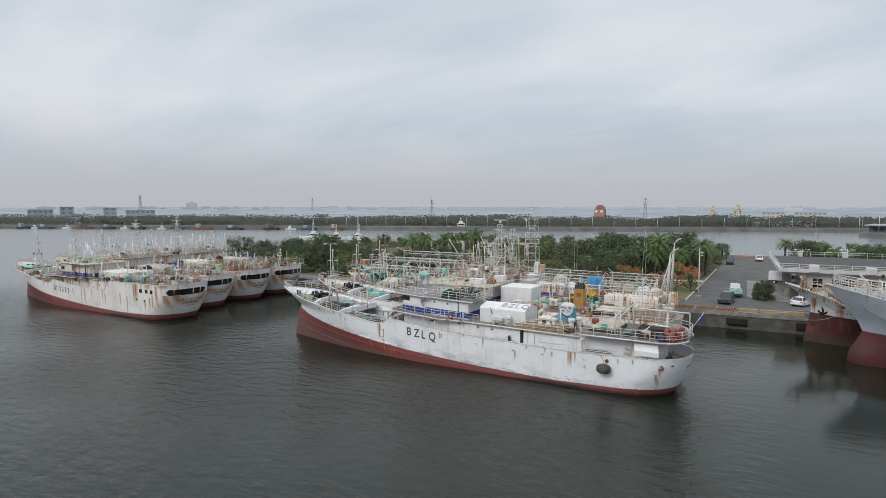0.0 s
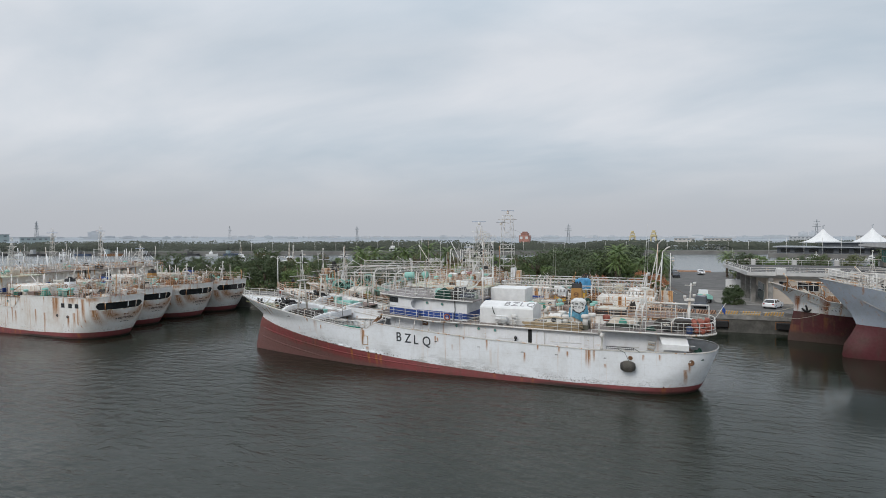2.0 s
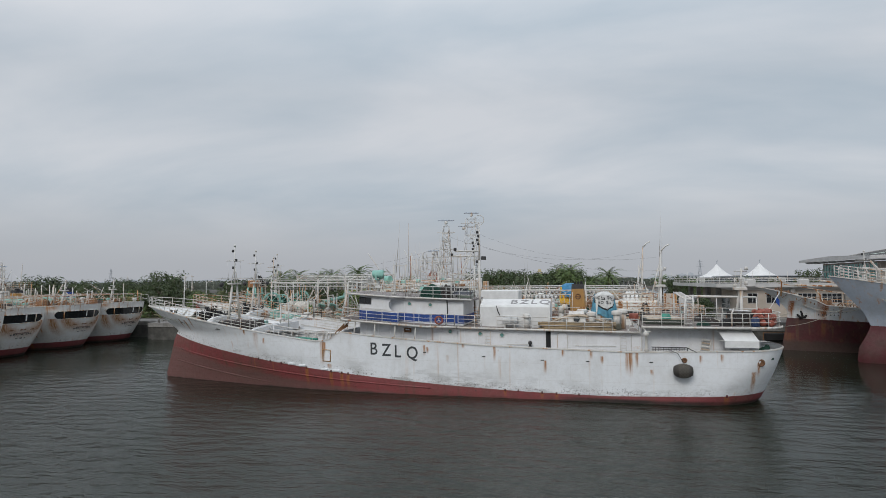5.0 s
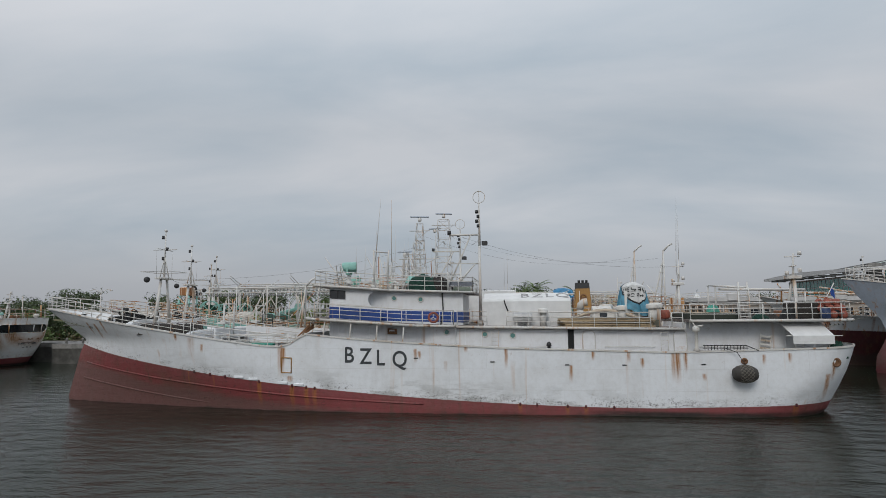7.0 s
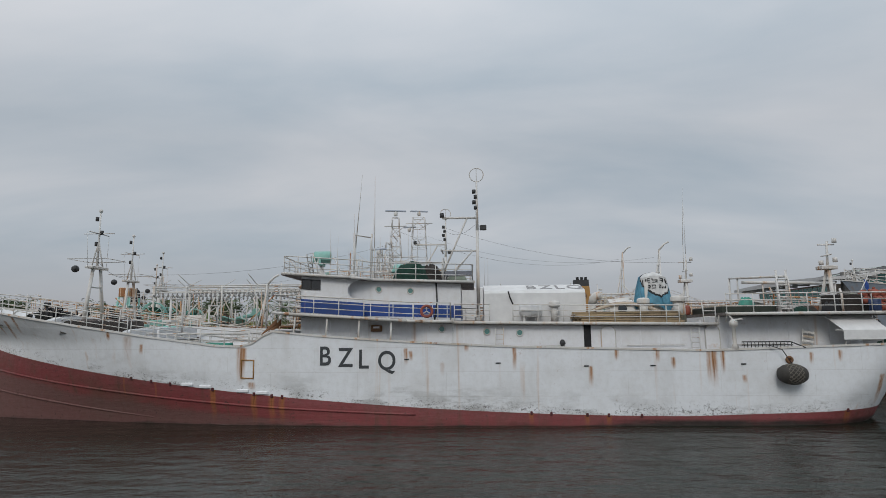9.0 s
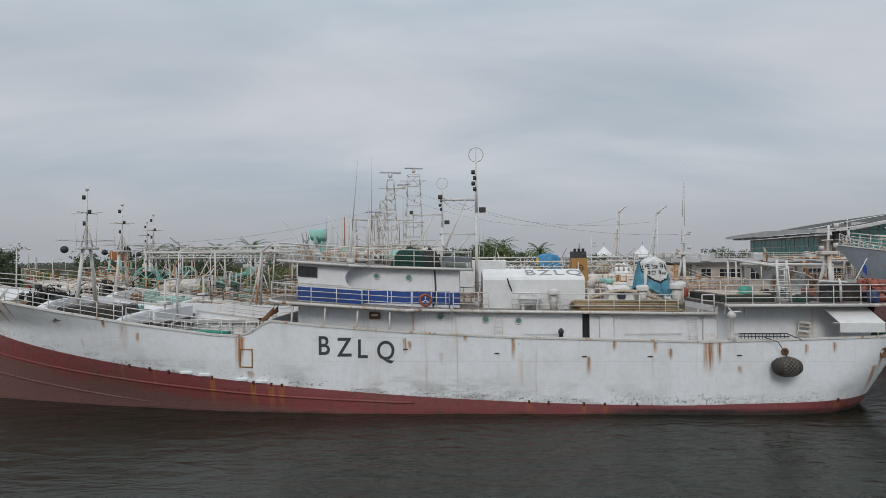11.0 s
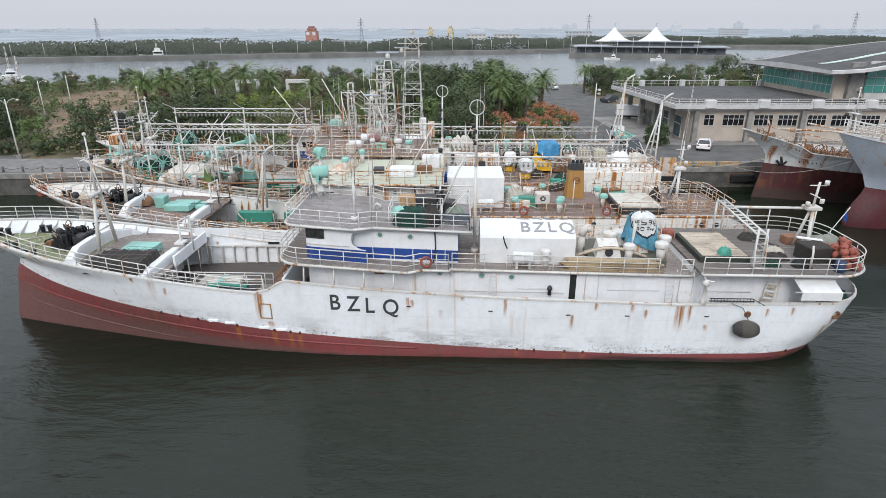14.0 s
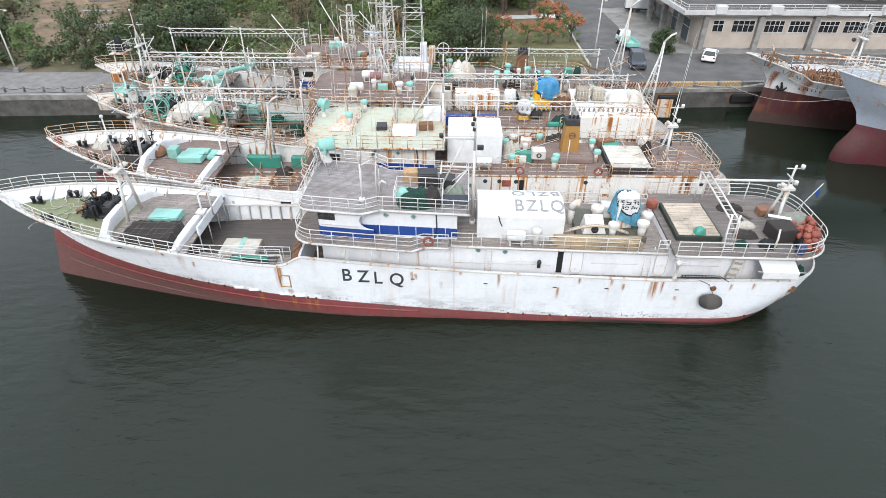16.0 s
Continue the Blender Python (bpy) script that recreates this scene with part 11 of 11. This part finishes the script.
for i in range(130):
    ang = rnd.uniform(-72, 48)
    dist = rnd.uniform(1900, 3600)
    w, h = rnd.uniform(14, 60), rnd.uniform(5, 11) if i % 13 else rnd.uniform(18, 28)
    solid("skyline_block", MB().box(-w / 2, w / 2, -12, 12, 0, h, 0.2).box(-w / 5, w / 6, -8, 8, h, h * 1.18), HAZED_SKY_B[i % 3], "skyline block with haze put into its pale colour", "building", pose(dist * math.sin(radians(ang)), dist * math.cos(radians(ang)), 2.2, 0, 0, -ang), "skyline blocks")


def tent(x, y, r, h):
    t = thing("tent_roof", "white pointed membrane roof on a mast", "tent roof", pose(x, y, 9.0), "membrane roofs")
    rows = []
    for j in range(9):
        s = j / 8
        row = []
        for i in range(24):
            a = 2 * math.pi * i / 24
            rr = r * s * (1 + 0.1 * math.cos(4 * a) * s)
            row.append((rr * math.cos(a), rr * math.sin(a), h * (1 - s) ** 1.9))
        rows.append(row)
    part("membrane", MB().grid(rows, True, True, True).grid([[(p[0], p[1], p[2] - 0.15) for p in r_] for r_ in rows], True, False, True), WHITE_TARP, t)
    part("mast", MB().tube((0, 0, -7), (0, 0, h + 2.0), 0.3, 8).tube((-0.3, 0, h + 1.2), (0.8, 0, h + 2.2), 0.25, 6), GREY_FAR, t)
    for i in range(6):
        a = 2 * math.pi * (i + 0.5) / 6
        part("post", MB().tube((r * 0.92 * math.cos(a), r * 0.92 * math.sin(a), -7), (r * 0.92 * math.cos(a), r * 0.92 * math.sin(a), 0.2), 0.25, 6), GREY_FAR, t)


tent(76, 452, 13, 9.2)
tent(100, 440, 13, 9.4)
pv = thing("river_pavilion", "long dark low pavilion on the river with flat roofs", "pavilion", pose(76, 420, 0, 0, 0, -16))
PAV = plain("dark_slate_cladding", (0.09, 0.10, 0.115), 0.7, 0, 0.3, 0.3, 0)
part("base", MB().box(-34, 62, -10, 26, -1, 2.4), FAR_WALL, pv)
part("hall", MB().box(-30, 58, -4, 20, 2.4, 6.2), PAV, pv)
part("roof", MB().box(-32, 60, -7, 22, 6.2, 6.8), GREY_FAR, pv)
part("upper_roof", MB().box(-10, 44, -2, 18, 9.2, 9.7), GREY_FAR, pv)
part("upper_hall", MB().box(-6, 40, 0, 16, 6.8, 9.2), PAV, pv)
for i in range(11):
    part("window", MB().box(-28 + i * 7.6, -23 + i * 7.6, -4.08, -4.0, 3.2, 5.4), GLASS, pv)
for i in range(9):
    solid("flag_pole", MB().tube((0, 0, 0), (0, 0, 10), 0.12, 5), RAIL, "thin pale pole by the pavilion", "pole", pose(40 + i * 9, 412 - i * 2, 2.3), "poles")


def small_boat(x, y, turn, k, label, tall=0.0):
    b = thing("boat", label, "boat", pose(x, y, 0, 0, 0, turn), "boats")
    L = 9 * k
    secs = []
    for i in range(9):
        u = i / 8
        w = 1.5 * k * (1 - (1 - min(1, u * 2.2)) ** 2)
        x0 = -L / 2 + L * u
        secs.append([(x0, -w * 0.7, -0.4), (x0, -w, 0.9 * k + 0.5 * k * (1 - u) ** 2), (x0, w, 0.9 * k + 0.5 * k * (1 - u) ** 2), (x0, w * 0.7, -0.4)])
    part("hull", MB().grid(secs, False, True, True).add(secs[-1], [(0, 1, 2, 3)]), WHITE_TARP, b)
    part("cabin", MB().box(-0.6 * k, 2.2 * k, -0.9 * k, 0.9 * k, 0.9 * k, 2.4 * k, 0.15).box(-0.1 * k, 1.5 * k, -0.6 * k, 0.6 * k, 2.4 * k, 3.1 * k, 0.1), WHITE_TARP, b)
    part("cabin_window", MB().box(-0.64 * k, -0.58 * k, -0.7 * k, 0.7 * k, 1.6 * k, 2.1 * k).box(-0.4 * k, 2.0 * k, -0.94 * k, -0.9 * k, 1.6 * k, 2.1 * k), GLASS, b)
    part("mast", lattice(MB(), (0.6 * k, 0, 3.0 * k), (0.6 * k, 0, 4.6 * k + tall), 0.5 * k, 0.15 * k, 4, 0.05 * k), RAIL, b)


small_boat(-211, 390, 24, 2.0, "white patrol boat moored on the opposite bank")
small_boat(-318, 322, 204, 0.9, "small white boat on the opposite bank")
small_boat(-216, 234, 30, 1.5, "white fishing boat with tall mast off the park", 4)
small_boat(-206, 241, 20, 1.3, "white fishing boat moored off the park", 2)
small_boat(-196, 247, 24, 1.2, "white fishing boat with a thin mast off the park", 6)
small_boat(-163, 206, 50, 1.3, "white boat moored at the park shore", 4)
small_boat(-141, 223, 30, 1.2, "white boat moored beside the park shore", 1)
small_boat(-122, 231, 20, 1.2, "white boat lying behind the park scrub", 0)
small_boat(60, 388, -20, 1.0, "small white motor boat at the pavilion")
small_boat(84, 380, -30, 0.9, "small white motor boat by the pavilion")
small_boat(18, 390, 60, 0.4, "small white sailing boat on the river", 4)
for i in range(16):
    x = -640 + i * 24 + rnd.uniform(-8, 8)
    k = rnd.uniform(0.5, 0.9)
    bg = thing("barge", "dark working barge moored along the opposite bank", "barge", pose(x, far_y(x) - 7, 0, 0, 0, 24), "barges")
    part("hull", MB().prism([(-8 * k, -2.2), (7 * k, -2.2), (9 * k, 0), (7 * k, 2.2), (-8 * k, 2.2)], -0.6, 1.3), [DARK, DARK, FAR_HULL, RUST][i % 4], bg)
    part("deckhouse", MB().box(-6 * k, -2.5 * k, -1.5, 1.5, 1.3, 3.4 + 0.8 * (i % 2), 0.1), [FAR_B[0], FAR_WALL, FAR_B[1]][i % 3], bg)
    part("mast", MB().tube((-4 * k, 0, 3), (-4 * k, 0, 7 + i % 3), 0.12, 5).tube((1 * k, 0, 1.3), (4 * k, 0, 6.0), 0.14, 5), DARK, bg)
for i in range(6):
    x = -590 + i * 36 + rnd.uniform(-9, 9)
    small_boat(x, far_y(x) - 7, 24, rnd.uniform(0.6, 0.9), "small working boat moored along the opposite bank", rnd.uniform(0, 2))
